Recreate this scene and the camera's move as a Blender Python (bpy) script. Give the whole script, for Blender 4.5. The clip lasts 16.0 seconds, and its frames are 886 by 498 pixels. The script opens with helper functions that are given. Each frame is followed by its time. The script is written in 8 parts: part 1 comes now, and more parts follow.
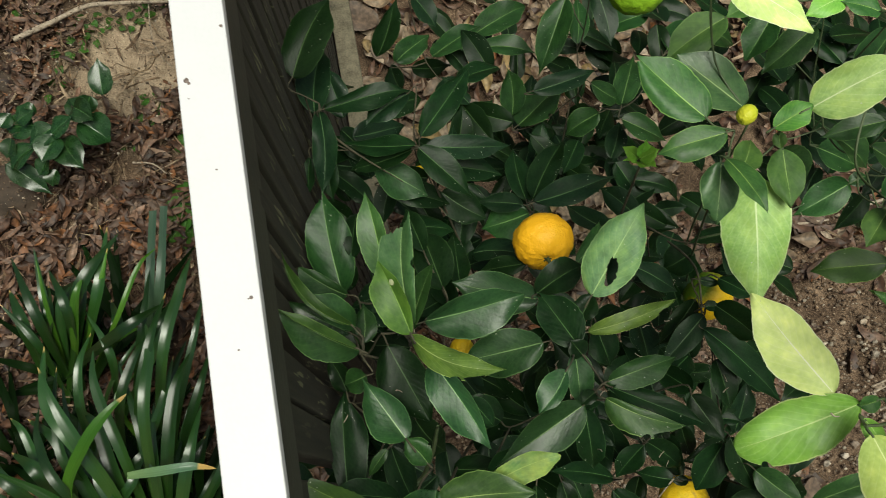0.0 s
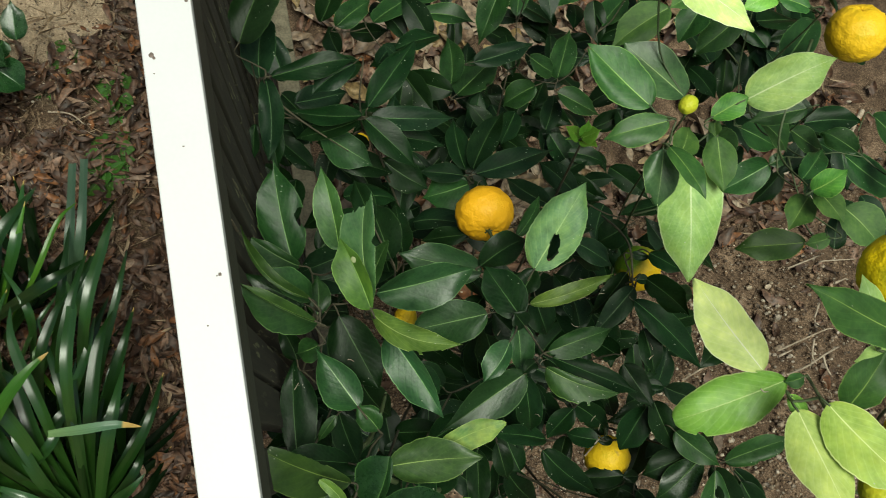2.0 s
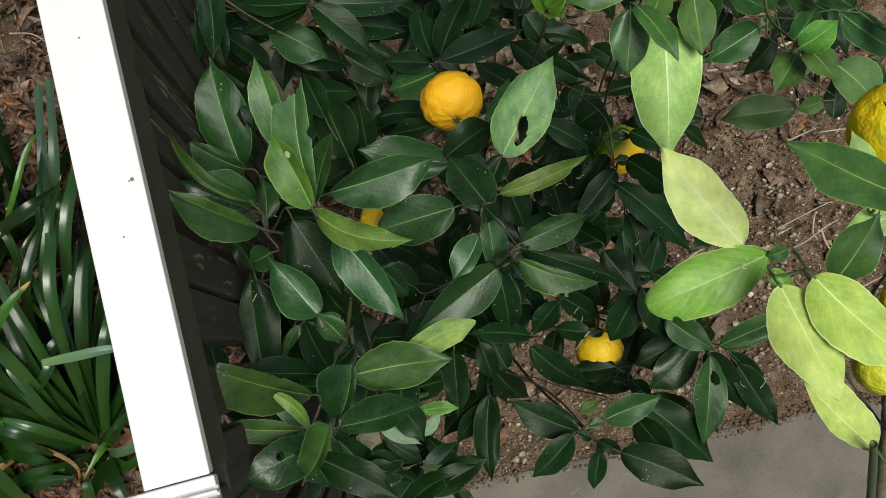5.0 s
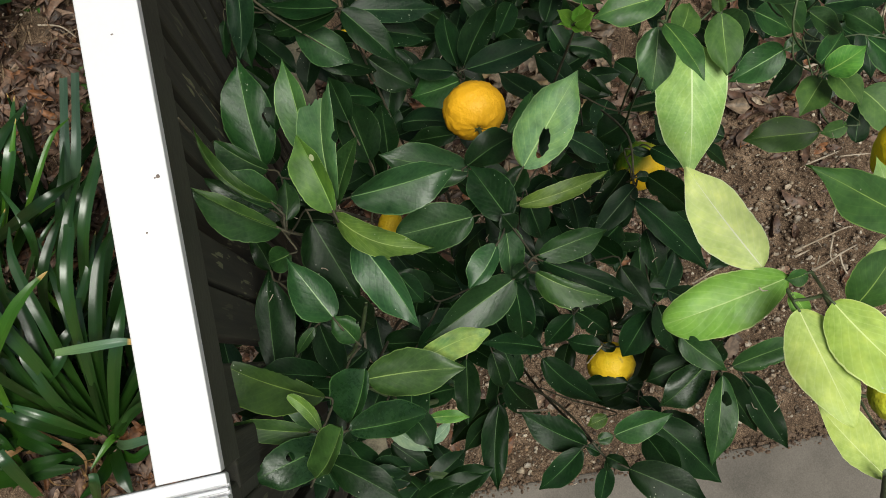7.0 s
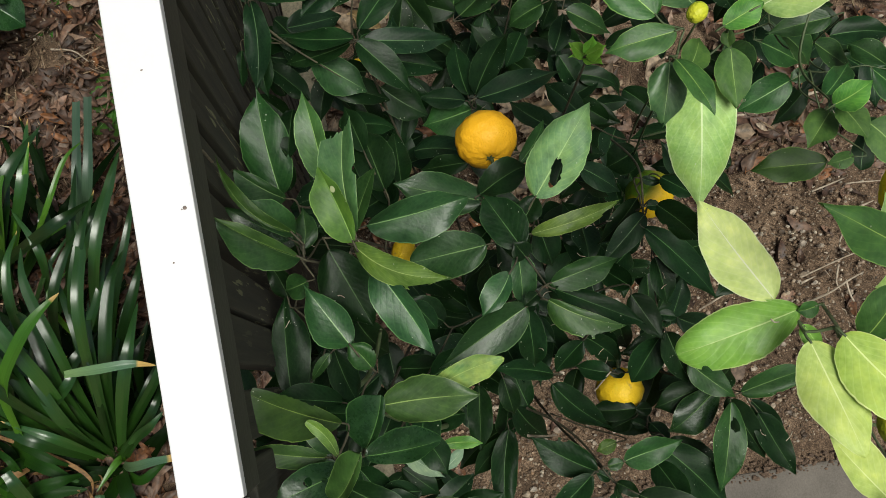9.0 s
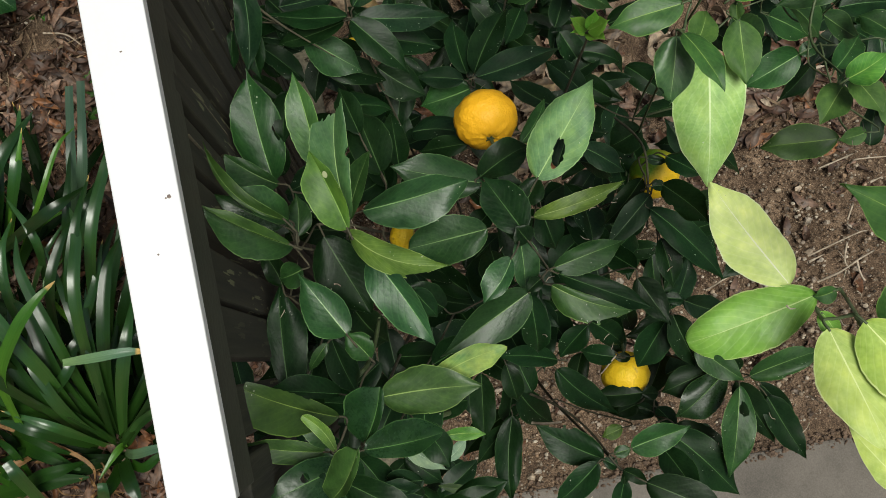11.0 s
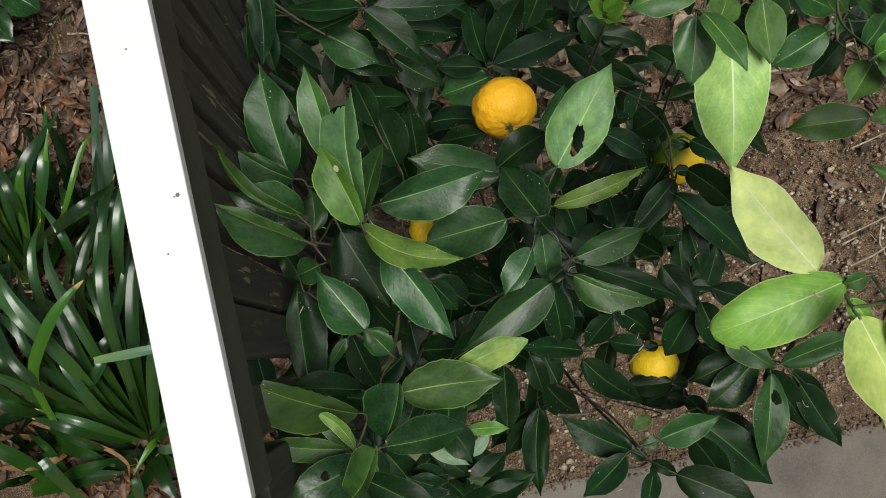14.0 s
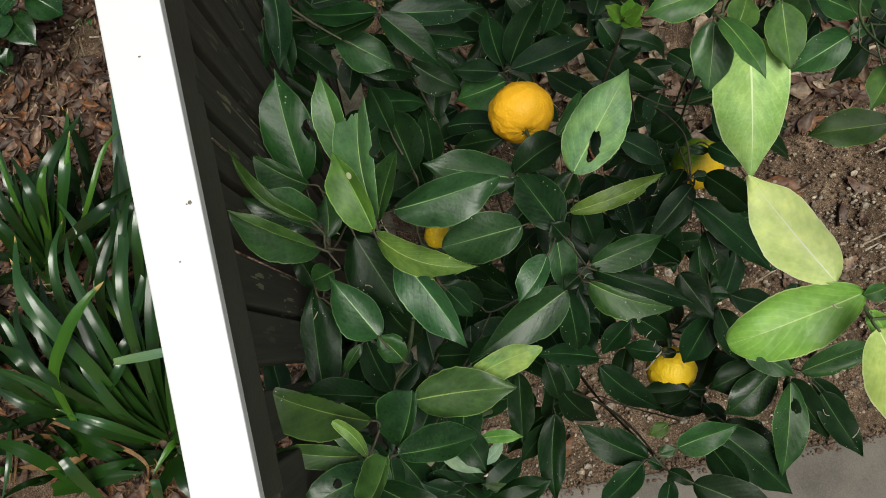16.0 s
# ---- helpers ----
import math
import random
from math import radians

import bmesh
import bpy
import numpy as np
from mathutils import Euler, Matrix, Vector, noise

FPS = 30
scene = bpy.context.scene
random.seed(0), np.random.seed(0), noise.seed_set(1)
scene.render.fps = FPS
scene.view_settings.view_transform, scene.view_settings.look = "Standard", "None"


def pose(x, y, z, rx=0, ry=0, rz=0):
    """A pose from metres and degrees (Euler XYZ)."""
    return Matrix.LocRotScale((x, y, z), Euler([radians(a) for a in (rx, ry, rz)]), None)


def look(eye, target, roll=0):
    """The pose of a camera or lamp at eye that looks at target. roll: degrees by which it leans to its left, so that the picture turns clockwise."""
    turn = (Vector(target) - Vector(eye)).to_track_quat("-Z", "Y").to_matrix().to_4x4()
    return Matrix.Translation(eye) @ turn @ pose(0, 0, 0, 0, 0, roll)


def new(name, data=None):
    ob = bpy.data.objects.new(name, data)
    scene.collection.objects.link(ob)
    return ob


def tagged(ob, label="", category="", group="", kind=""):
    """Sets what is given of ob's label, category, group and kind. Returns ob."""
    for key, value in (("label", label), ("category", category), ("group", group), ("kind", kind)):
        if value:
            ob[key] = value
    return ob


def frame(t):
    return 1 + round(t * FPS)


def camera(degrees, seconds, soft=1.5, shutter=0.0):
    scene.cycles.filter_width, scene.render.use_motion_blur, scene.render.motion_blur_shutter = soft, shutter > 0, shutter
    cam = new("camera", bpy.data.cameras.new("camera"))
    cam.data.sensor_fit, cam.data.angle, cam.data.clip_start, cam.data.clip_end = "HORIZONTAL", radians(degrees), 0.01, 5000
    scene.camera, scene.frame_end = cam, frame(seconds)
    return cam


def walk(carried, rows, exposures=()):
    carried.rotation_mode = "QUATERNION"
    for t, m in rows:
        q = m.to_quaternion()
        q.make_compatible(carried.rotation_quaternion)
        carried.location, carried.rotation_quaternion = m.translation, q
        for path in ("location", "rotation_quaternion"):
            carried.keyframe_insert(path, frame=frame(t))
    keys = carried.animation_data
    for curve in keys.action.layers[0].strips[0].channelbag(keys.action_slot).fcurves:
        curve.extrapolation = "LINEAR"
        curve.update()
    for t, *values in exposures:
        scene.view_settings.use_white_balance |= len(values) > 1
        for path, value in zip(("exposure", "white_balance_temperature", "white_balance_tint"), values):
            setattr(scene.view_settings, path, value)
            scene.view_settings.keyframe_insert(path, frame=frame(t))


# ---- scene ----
# The camera hangs over a garden fence and looks down; x runs across the fence, y along it.
cam = camera(54.51, 16.0, 0.5, 0.5)
ROWS = [
    (0, -0.0089, -0.0102, 2.1920, 15.94, 0.76, -10.55),
    (0.5, -0.0035, -0.0092, 2.1863, 15.39, -0.19, -11.14),
    (1, -0.0053, -0.0063, 2.1856, 14.87, -0.49, -10.77),
    (1.5, -0.0282, -0.0000, 2.2000, 12.93, -3.80, -9.93),
    (2, -0.0401, 0.0076, 2.2195, 12.87, -5.05, -10.84),
    (2.5, -0.0146, -0.0001, 2.2010, 10.36, -6.68, -12.31),
    (3, -0.0065, 0.0016, 2.1756, 7.60, -5.17, -13.68),
    (3.5, -0.0006, 0.0014, 2.1677, 7.30, -3.96, -14.58),
    (4, 0.0038, -0.0034, 2.1639, 6.89, -3.93, -14.97),
    (6.5, 0.0038, 0.0007, 2.1629, 6.74, -3.55, -12.79),
    (7, 0.0000, 0.0000, 2.1652, 7.15, -3.35, -12.04),
    (7.5, 0.0018, -0.0029, 2.1713, 7.71, -3.41, -11.75),
    (8, -0.0039, -0.0034, 2.1764, 8.28, -3.39, -11.65),
    (8.5, -0.0099, 0.0012, 2.1806, 8.64, -3.26, -11.67),
    (11, -0.0043, 0.0134, 2.1538, 7.25, -2.96, -12.48),
    (11.5, -0.0035, 0.0138, 2.1509, 7.06, -2.60, -12.62),
    (12, -0.0014, 0.0145, 2.1488, 6.96, -2.26, -13.06),
    (12.5, 0.0007, 0.0164, 2.1469, 6.85, -2.07, -13.41),
    (13, 0.0033, 0.0151, 2.1445, 6.63, -1.86, -13.58),
    (13.5, 0.0056, 0.0140, 2.1429, 6.44, -1.52, -13.52),
    (14, 0.0062, 0.0146, 2.1423, 6.60, -0.83, -13.49),
    (14.5, 0.0078, 0.0161, 2.1405, 6.69, -0.30, -13.53),
    (15, 0.0094, 0.0187, 2.1417, 7.09, 0.47, -13.21),
    (15.5, 0.0107, 0.0181, 2.1429, 7.12, 0.70, -13.20),
    (16, 0.0116, 0.0180, 2.1392, 6.69, 0.46, -13.11),
]
walk(cam, [(t, pose(x, y, z, rx, ry, rz)) for t, x, y, z, rx, ry, rz in ROWS], [(0.0, 1.06, 6750, 1), (1.2, 1.06, 6740, 1), (2.3, 1.05, 6700, -6), (2.9, 1.05, 6680, -5), (3.5, 1.06, 6580, -1), (4.2, 1.07, 6560, 1), (6.5, 1.09, 6530, 5), (16.0, 1.08, 6500, 5)])

# ---- light: a bright overcast sky ----
world = bpy.data.worlds.new("overcast_sky")
scene.world = world
world.use_nodes = True
wn, wl = world.node_tree.nodes, world.node_tree.links
sky = wn.new("ShaderNodeTexSky")
sky.sky_type, sky.sun_disc = "NISHITA", False
sky.sun_elevation, sky.sun_rotation = radians(80), radians(145)
sky.air_density, sky.dust_density, sky.ozone_density = 1.0, 6.0, 1.0
wl.new(sky.outputs[0], wn["Background"].inputs[0])
wn["Background"].inputs[1].default_value = 0.028
sun = new("sun", bpy.data.lights.new("sun", "SUN"))
sun.data.energy, sun.data.angle, sun.data.color = 1.84, radians(34), (1.0, 0.99, 0.925)
sun.matrix_world = look((0.5, -0.7, 4.0), (0, 0, 0))


# ---- materials ----
def material(name):
    m = bpy.data.materials.new(name)
    m.use_nodes = True
    t = m.node_tree
    return m, t.nodes, t.links, t.nodes["Principled BSDF"]


def node(ns, kind, **values):
    n = ns.new(kind)
    for k, v in values.items():
        n.inputs[k.replace("_", " ")].default_value = v
    return n


def ramp(ns, stops):
    r = ns.new("ShaderNodeValToRGB")
    e = r.color_ramp.elements
    while len(e) < len(stops):
        e.new(0.5)
    for k, (p, c) in zip(e, stops):
        k.position, k.color = p, (*c, 1) if len(c) == 3 else c
    return r


def calc(ns, ls, op, a, b=0.5, clamp=False):
    m = ns.new("ShaderNodeMath")
    m.operation, m.use_clamp = op, clamp
    for i, v in enumerate((a, b)):
        if isinstance(v, (int, float)):
            m.inputs[i].default_value = v
        else:
            ls.new(v, m.inputs[i])
    return m.outputs[0]


def mixed(ns, ls, fac, a, b, kind="MIX"):
    m = ns.new("ShaderNodeMix")
    m.data_type, m.blend_type = "RGBA", kind
    for slot, v in ((m.inputs[0], fac), (m.inputs[6], a), (m.inputs[7], b)):
        if isinstance(v, (int, float)):
            slot.default_value = v
        elif isinstance(v, tuple):
            slot.default_value = (*v, 1)
        else:
            ls.new(v, slot)
    return m.outputs[2]


def rough_surface(name, dark, light, scale=20.0, rough=0.85, bump=0.3, fine=180.0, metal=0.0):
    """A matt surface with two scales of colour variation and fine relief."""
    m, ns, ls, b = material(name)
    co = ns.new("ShaderNodeTexCoord").outputs["Object"]
    n1 = node(ns, "ShaderNodeTexNoise", Scale=scale, Detail=6.0, Roughness=0.6)
    n2 = node(ns, "ShaderNodeTexNoise", Scale=fine, Detail=4.0)
    ls.new(co, n1.inputs[0]), ls.new(co, n2.inputs[0])
    f = calc(ns, ls, "ADD", calc(ns, ls, "MULTIPLY", n1.outputs[0], 0.65), calc(ns, ls, "MULTIPLY", n2.outputs[0], 0.35))
    r = ramp(ns, [(0.34, dark), (0.66, light)])
    ls.new(f, r.inputs[0])
    colour = r.outputs[0]
    ls.new(colour, b.inputs["Base Color"])
    b.inputs["Roughness"].default_value, b.inputs["Metallic"].default_value = rough, metal
    bp = node(ns, "ShaderNodeBump", Strength=bump, Distance=0.004)
    ls.new(f, bp.inputs["Height"]), ls.new(bp.outputs[0], b.inputs["Normal"])
    return m


def leaf_material(name, low, high, rib, rough=0.34, thin=0.25, edge=0.5, blotch=0.0, blotch_colour=(0.3, 0.36, 0.05), gloss=0.28, scars=0.0):
    """Waxy leaf: mottled blade, pale midrib, faint side veins and a thin pale margin, from the leaf's own uv (across, along)."""
    m, ns, ls, b = material(name)
    uv = ns.new("ShaderNodeUVMap")
    uv.uv_map = "leaf"
    sep = ns.new("ShaderNodeSeparateXYZ")
    ls.new(uv.outputs[0], sep.inputs[0])
    u = calc(ns, ls, "ABSOLUTE", calc(ns, ls, "SUBTRACT", sep.outputs[0], 0.5))
    v = sep.outputs[1]
    info = ns.new("ShaderNodeObjectInfo").outputs["Random"]
    co = ns.new("ShaderNodeTexCoord").outputs["Object"]
    n1 = node(ns, "ShaderNodeTexNoise", Scale=30.0, Detail=4.0, Roughness=0.5)
    n2 = node(ns, "ShaderNodeTexNoise", Scale=420.0, Detail=3.0)
    ls.new(co, n1.inputs[0]), ls.new(co, n2.inputs[0])
    f = calc(ns, ls, "ADD", calc(ns, ls, "MULTIPLY", n1.outputs[0], 0.72), calc(ns, ls, "MULTIPLY", n2.outputs[0], 0.28))
    r = ramp(ns, [(0.38, low), (0.62, high)])
    ls.new(f, r.inputs[0])
    colour = r.outputs[0]
    if blotch:
        n3 = node(ns, "ShaderNodeTexNoise", Scale=34.0, Detail=5.0, Roughness=0.6)
        ls.new(co, n3.inputs[0])
        k = ramp(ns, [(0.44, (0, 0, 0)), (0.64, (blotch, blotch, blotch))])
        ls.new(n3.outputs[0], k.inputs[0])
        colour = mixed(ns, ls, k.outputs[0], colour, blotch_colour)
    # the fine mesh of veinlets, then side veins that run forward from the midrib
    net = node(ns, "ShaderNodeTexVoronoi", Scale=230.0)
    net.feature = "DISTANCE_TO_EDGE"
    ls.new(co, net.inputs[0])
    mesh_f = calc(ns, ls, "MULTIPLY", net.outputs["Distance"], 2.2, True)
    big = node(ns, "ShaderNodeTexNoise", Scale=55.0, Detail=3.0, Roughness=0.7)
    ls.new(co, big.inputs[0])
    tone = ramp(ns, [(0.32, (0.55, 0.6, 0.66)), (0.5, (1.0, 1.0, 1.0)), (0.7, (1.6, 1.42, 1.2))])
    ls.new(big.outputs[0], tone.inputs[0])
    colour = mixed(ns, ls, 0.85 if high[1] < 0.3 else 0.45, colour, tone.outputs[0], "MULTIPLY")
    colour = mixed(ns, ls, calc(ns, ls, "MULTIPLY", calc(ns, ls, "SUBTRACT", 1.0, mesh_f), 0.06), colour, rib)
    ang = calc(ns, ls, "SUBTRACT", calc(ns, ls, "MULTIPLY", v, 9.0), calc(ns, ls, "MULTIPLY", u, 7.0))
    ang = calc(ns, ls, "ADD", ang, calc(ns, ls, "MULTIPLY", n1.outputs[0], 1.3))
    vein_ramp = ramp(ns, [(0.78, (0, 0, 0)), (0.95, (1, 1, 1)), (1.0, (0, 0, 0))])
    ls.new(calc(ns, ls, "FRACT", ang), vein_ramp.inputs[0])
    veins = calc(ns, ls, "MULTIPLY", vein_ramp.outputs[0], calc(ns, ls, "MULTIPLY", big.outputs[0], 1.6, True))
    colour = mixed(ns, ls, calc(ns, ls, "MULTIPLY", veins, 0.2 if high[1] > 0.15 else 0.07), colour, rib)
    # the blade is paler along the midrib, and the rib itself thins out towards the tip
    flank = ramp(ns, [(0.0, (1, 1, 1)), (0.09, (0, 0, 0))])
    ls.new(u, flank.inputs[0])
    colour = mixed(ns, ls, calc(ns, ls, "MULTIPLY", flank.outputs[0], 0.1), colour, rib)
    width = calc(ns, ls, "SUBTRACT", 0.0165, calc(ns, ls, "MULTIPLY", v, 0.0125))
    mid = calc(ns, ls, "LESS_THAN", u, width)
    colour = mixed(ns, ls, calc(ns, ls, "MULTIPLY", mid, calc(ns, ls, "SUBTRACT", 0.95, calc(ns, ls, "MULTIPLY", v, 0.4))), colour, rib)
    rim = calc(ns, ls, "GREATER_THAN", u, calc(ns, ls, "ADD", 0.468, calc(ns, ls, "MULTIPLY", big.outputs[0], 0.026)))
    rim = calc(ns, ls, "MULTIPLY", rim, calc(ns, ls, "MULTIPLY", calc(ns, ls, "SUBTRACT", n1.outputs[0], 0.22), 1.9, True))
    colour = mixed(ns, ls, calc(ns, ls, "MULTIPLY", rim, edge), colour, tuple(min(c * 1.4, 0.8) for c in rib))
    # specks of dust and scale
    vo = node(ns, "ShaderNodeTexVoronoi", Scale=240.0)
    ls.new(co, vo.inputs[0])
    spot = calc(ns, ls, "LESS_THAN", vo.outputs["Distance"], calc(ns, ls, "MULTIPLY", vo.outputs["Color"], 0.2))
    n4 = node(ns, "ShaderNodeTexNoise", Scale=22.0)
    ls.new(co, n4.inputs[0])
    spot = calc(ns, ls, "MULTIPLY", spot, calc(ns, ls, "GREATER_THAN", n4.outputs[0], 0.56))
    colour = mixed(ns, ls, calc(ns, ls, "MULTIPLY", spot, 0.6), colour, (0.42, 0.45, 0.33))
    if scars:
        # pale chewed spots in a few rows
        sc = node(ns, "ShaderNodeTexVoronoi", Scale=95.0)
        ls.new(co, sc.inputs[0])
        eaten_spot = calc(ns, ls, "LESS_THAN", sc.outputs["Distance"], calc(ns, ls, "MULTIPLY", sc.outputs["Color"], 0.36))
        eaten_spot = calc(ns, ls, "MULTIPLY", eaten_spot, calc(ns, ls, "GREATER_THAN", n4.outputs[0], 0.5))
        colour = mixed(ns, ls, calc(ns, ls, "MULTIPLY", eaten_spot, scars), colour, (0.5, 0.52, 0.3))
    hsv = node(ns, "ShaderNodeHueSaturation")
    ls.new(colour, hsv.inputs["Color"])
    ls.new(calc(ns, ls, "ADD", calc(ns, ls, "MULTIPLY", info, 0.4), 0.8), hsv.inputs["Value"])
    ls.new(calc(ns, ls, "ADD", calc(ns, ls, "MULTIPLY", info, 0.02), 0.49), hsv.inputs["Hue"])
    colour = hsv.outputs[0]
    ls.new(colour, b.inputs["Base Color"])
    b.inputs["Roughness"].default_value = rough
    ls.new(calc(ns, ls, "ADD", calc(ns, ls, "ADD", calc(ns, ls, "MULTIPLY", n1.outputs[0], 0.3), calc(ns, ls, "MULTIPLY", n2.outputs[0], 0.16)), rough - 0.16), b.inputs["Roughness"])
    b.inputs["Specular IOR Level"].default_value = gloss
    h = calc(ns, ls, "ADD", calc(ns, ls, "MULTIPLY", mid, -0.6), calc(ns, ls, "MULTIPLY", veins, -0.02))
    h = calc(ns, ls, "ADD", h, calc(ns, ls, "ADD", calc(ns, ls, "MULTIPLY", n1.outputs[0], 0.55), calc(ns, ls, "ADD", calc(ns, ls, "MULTIPLY", mesh_f, 0.05), calc(ns, ls, "MULTIPLY", n2.outputs[0], 0.06))))
    pleat = calc(ns, ls, "SINE", calc(ns, ls, "MULTIPLY", ang, 6.283))
    h = calc(ns, ls, "ADD", h, calc(ns, ls, "MULTIPLY", pleat, 0.012))
    bp = node(ns, "ShaderNodeBump", Strength=0.5, Distance=0.0022)
    ls.new(h, bp.inputs["Height"]), ls.new(bp.outputs[0], b.inputs["Normal"])
    tr = ns.new("ShaderNodeBsdfTranslucent")
    ls.new(mixed(ns, ls, 0.5, colour, (0.25, 0.4, 0.03), "MIX"), tr.inputs[0])
    mx = ns.new("ShaderNodeMixShader")
    mx.inputs[0].default_value = thin
    ls.new(b.outputs[0], mx.inputs[1]), ls.new(tr.outputs[0], mx.inputs[2])
    ls.new(mx.outputs[0], ns["Material Output"].inputs[0])
    return m


LEAF = {
    # deep and slate: shade under and between leaves is put into these greens
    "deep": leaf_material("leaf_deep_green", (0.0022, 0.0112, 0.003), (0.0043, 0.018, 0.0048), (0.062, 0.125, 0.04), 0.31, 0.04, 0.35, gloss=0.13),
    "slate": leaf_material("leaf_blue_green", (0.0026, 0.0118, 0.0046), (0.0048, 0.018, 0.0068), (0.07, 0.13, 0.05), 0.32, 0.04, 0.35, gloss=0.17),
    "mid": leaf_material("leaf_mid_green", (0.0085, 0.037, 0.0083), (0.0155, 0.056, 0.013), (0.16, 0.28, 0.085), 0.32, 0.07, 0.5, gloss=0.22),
    "dusk": leaf_material("leaf_dusky_green", (0.0062, 0.028, 0.0066), (0.0122, 0.044, 0.0105), (0.13, 0.23, 0.07), 0.32, 0.06, 0.55, gloss=0.22),
    "fresh": leaf_material("leaf_fresh_green", (0.021, 0.078, 0.018), (0.036, 0.112, 0.026), (0.26, 0.42, 0.1), 0.36, 0.12, 0.6),
    "sheen": leaf_material("leaf_bluish_sheen", (0.0085, 0.036, 0.0105), (0.0155, 0.054, 0.016), (0.17, 0.29, 0.11), 0.28, 0.05, 0.55, gloss=0.3),
    "glossy": leaf_material("leaf_glossy_deep", (0.0045, 0.0175, 0.0052), (0.0080, 0.0270, 0.0078), (0.09, 0.17, 0.05), 0.22, 0.04, 0.45, gloss=0.3),
    "sheenlight": leaf_material("leaf_light_sheen", (0.025, 0.078, 0.024), (0.045, 0.115, 0.038), (0.3, 0.43, 0.17), 0.30, 0.1, 0.6, gloss=0.45),
    "citron": leaf_material("leaf_citron_green", (0.050, 0.105, 0.014), (0.085, 0.155, 0.022), (0.34, 0.44, 0.14), 0.42, 0.12, 0.7, gloss=0.3),
    "fresh2": leaf_material("leaf_soft_green", (0.0176, 0.05984, 0.01144), (0.03168, 0.08624, 0.01848), (0.26, 0.4, 0.11), 0.36, 0.1, 0.65, gloss=0.4),
    "olive": leaf_material("leaf_olive_green", (0.0108, 0.0345, 0.0055), (0.0208, 0.0525, 0.0076), (0.1395, 0.22, 0.0432), 0.45, 0.1, 0.6),
    "bright": leaf_material("leaf_mottled_green", (0.08285, 0.1788, 0.07184), (0.1492, 0.2717, 0.1061), (0.36, 0.5, 0.2), 0.42, 0.12, 0.6, 0.4, (0.1488, 0.25, 0.0252)),
    "light": leaf_material("leaf_light_green", (0.04066, 0.1403, 0.02323), (0.07392, 0.2057, 0.03019), (0.36, 0.5, 0.12), 0.42, 0.18, 0.7),
    "pale": leaf_material("leaf_yellow_tipped", (0.07533, 0.171, 0.04147), (0.1674, 0.27, 0.07776), (0.372, 0.46, 0.1296), 0.45, 0.2, 0.6, 0.6, (0.3348, 0.38, 0.0648)),
    "limegreen": leaf_material("leaf_lime_green", (0.135, 0.3456, 0.03888), (0.216, 0.4644, 0.06264), (0.55, 0.74, 0.27), 0.36, 0.2, 0.8, 0.3, (0.2418, 0.42, 0.072), gloss=0.4),
    "lime": leaf_material("leaf_pale_lime", (0.185, 0.34, 0.078), (0.37, 0.53, 0.17), (0.6, 0.7, 0.38), 0.45, 0.2, 0.7, 0.6, (0.24, 0.36, 0.055)),
    "palelime": leaf_material("leaf_bleached_lime", (0.58, 0.75, 0.21), (0.74, 0.86, 0.33), (0.86, 0.89, 0.64), 0.42, 0.2, 0.6, 0.3, (0.46, 0.62, 0.15)),
    "under": leaf_material("leaf_pale_underside", (0.1, 0.165, 0.1), (0.16, 0.23, 0.15), (0.32, 0.4, 0.28), 0.6, 0.1, 0.3),
    "sprout": leaf_material("leaf_young_sprout", (0.16, 0.42, 0.04), (0.26, 0.55, 0.07), (0.4, 0.6, 0.15), 0.3, 0.25, 0.5),
    "yellowing": leaf_material("leaf_yellowing_green", (0.26, 0.38, 0.05), (0.42, 0.55, 0.11), (0.66, 0.74, 0.3), 0.45, 0.2, 0.7, 0.5, (0.36, 0.42, 0.05)),
    "palegold": leaf_material("leaf_pale_gold_green", (0.34, 0.47, 0.10), (0.55, 0.66, 0.2), (0.7, 0.78, 0.36), 0.42, 0.2, 0.7, 0.5, (0.38, 0.47, 0.05)),
    "dull": leaf_material("leaf_dull_green", (0.029, 0.08167, 0.01496), (0.05525, 0.1225, 0.02566), (0.24, 0.36, 0.1), 0.5, 0.15, 0.3),
    "scarred": leaf_material("leaf_scarred_green", (0.036, 0.09, 0.011), (0.062, 0.13, 0.018), (0.2, 0.32, 0.07), 0.4, 0.12, 0.7, scars=0.85),
    "gloss": leaf_material("leaf_glossy_dark", (0.006696, 0.024, 0.006912), (0.01116, 0.0384, 0.009072), (0.0558, 0.13, 0.036), 0.2, 0.03, 0.2, gloss=0.5),
    "seedling": leaf_material("leaf_seedling", (0.02558, 0.0825, 0.0099), (0.04348, 0.1155, 0.01584), (0.1488, 0.28, 0.0576), 0.5, 0.2, 0.2),
}
BARK = rough_surface("twig_bark", (0.024, 0.023, 0.013), (0.075, 0.066, 0.036), 60, 0.85, 0.5)
LIGHT_BARK = rough_surface("light_bark", (0.07, 0.068, 0.04), (0.19, 0.17, 0.11), 60, 0.85, 0.5)
GREEN_TWIG = rough_surface("green_twig", (0.035, 0.055, 0.02), (0.075, 0.10, 0.04), 80, 0.6, 0.2)
DEAD_TWIG = rough_surface("dead_twig", (0.22, 0.17, 0.12), (0.42, 0.35, 0.27), 90, 0.9, 0.4)

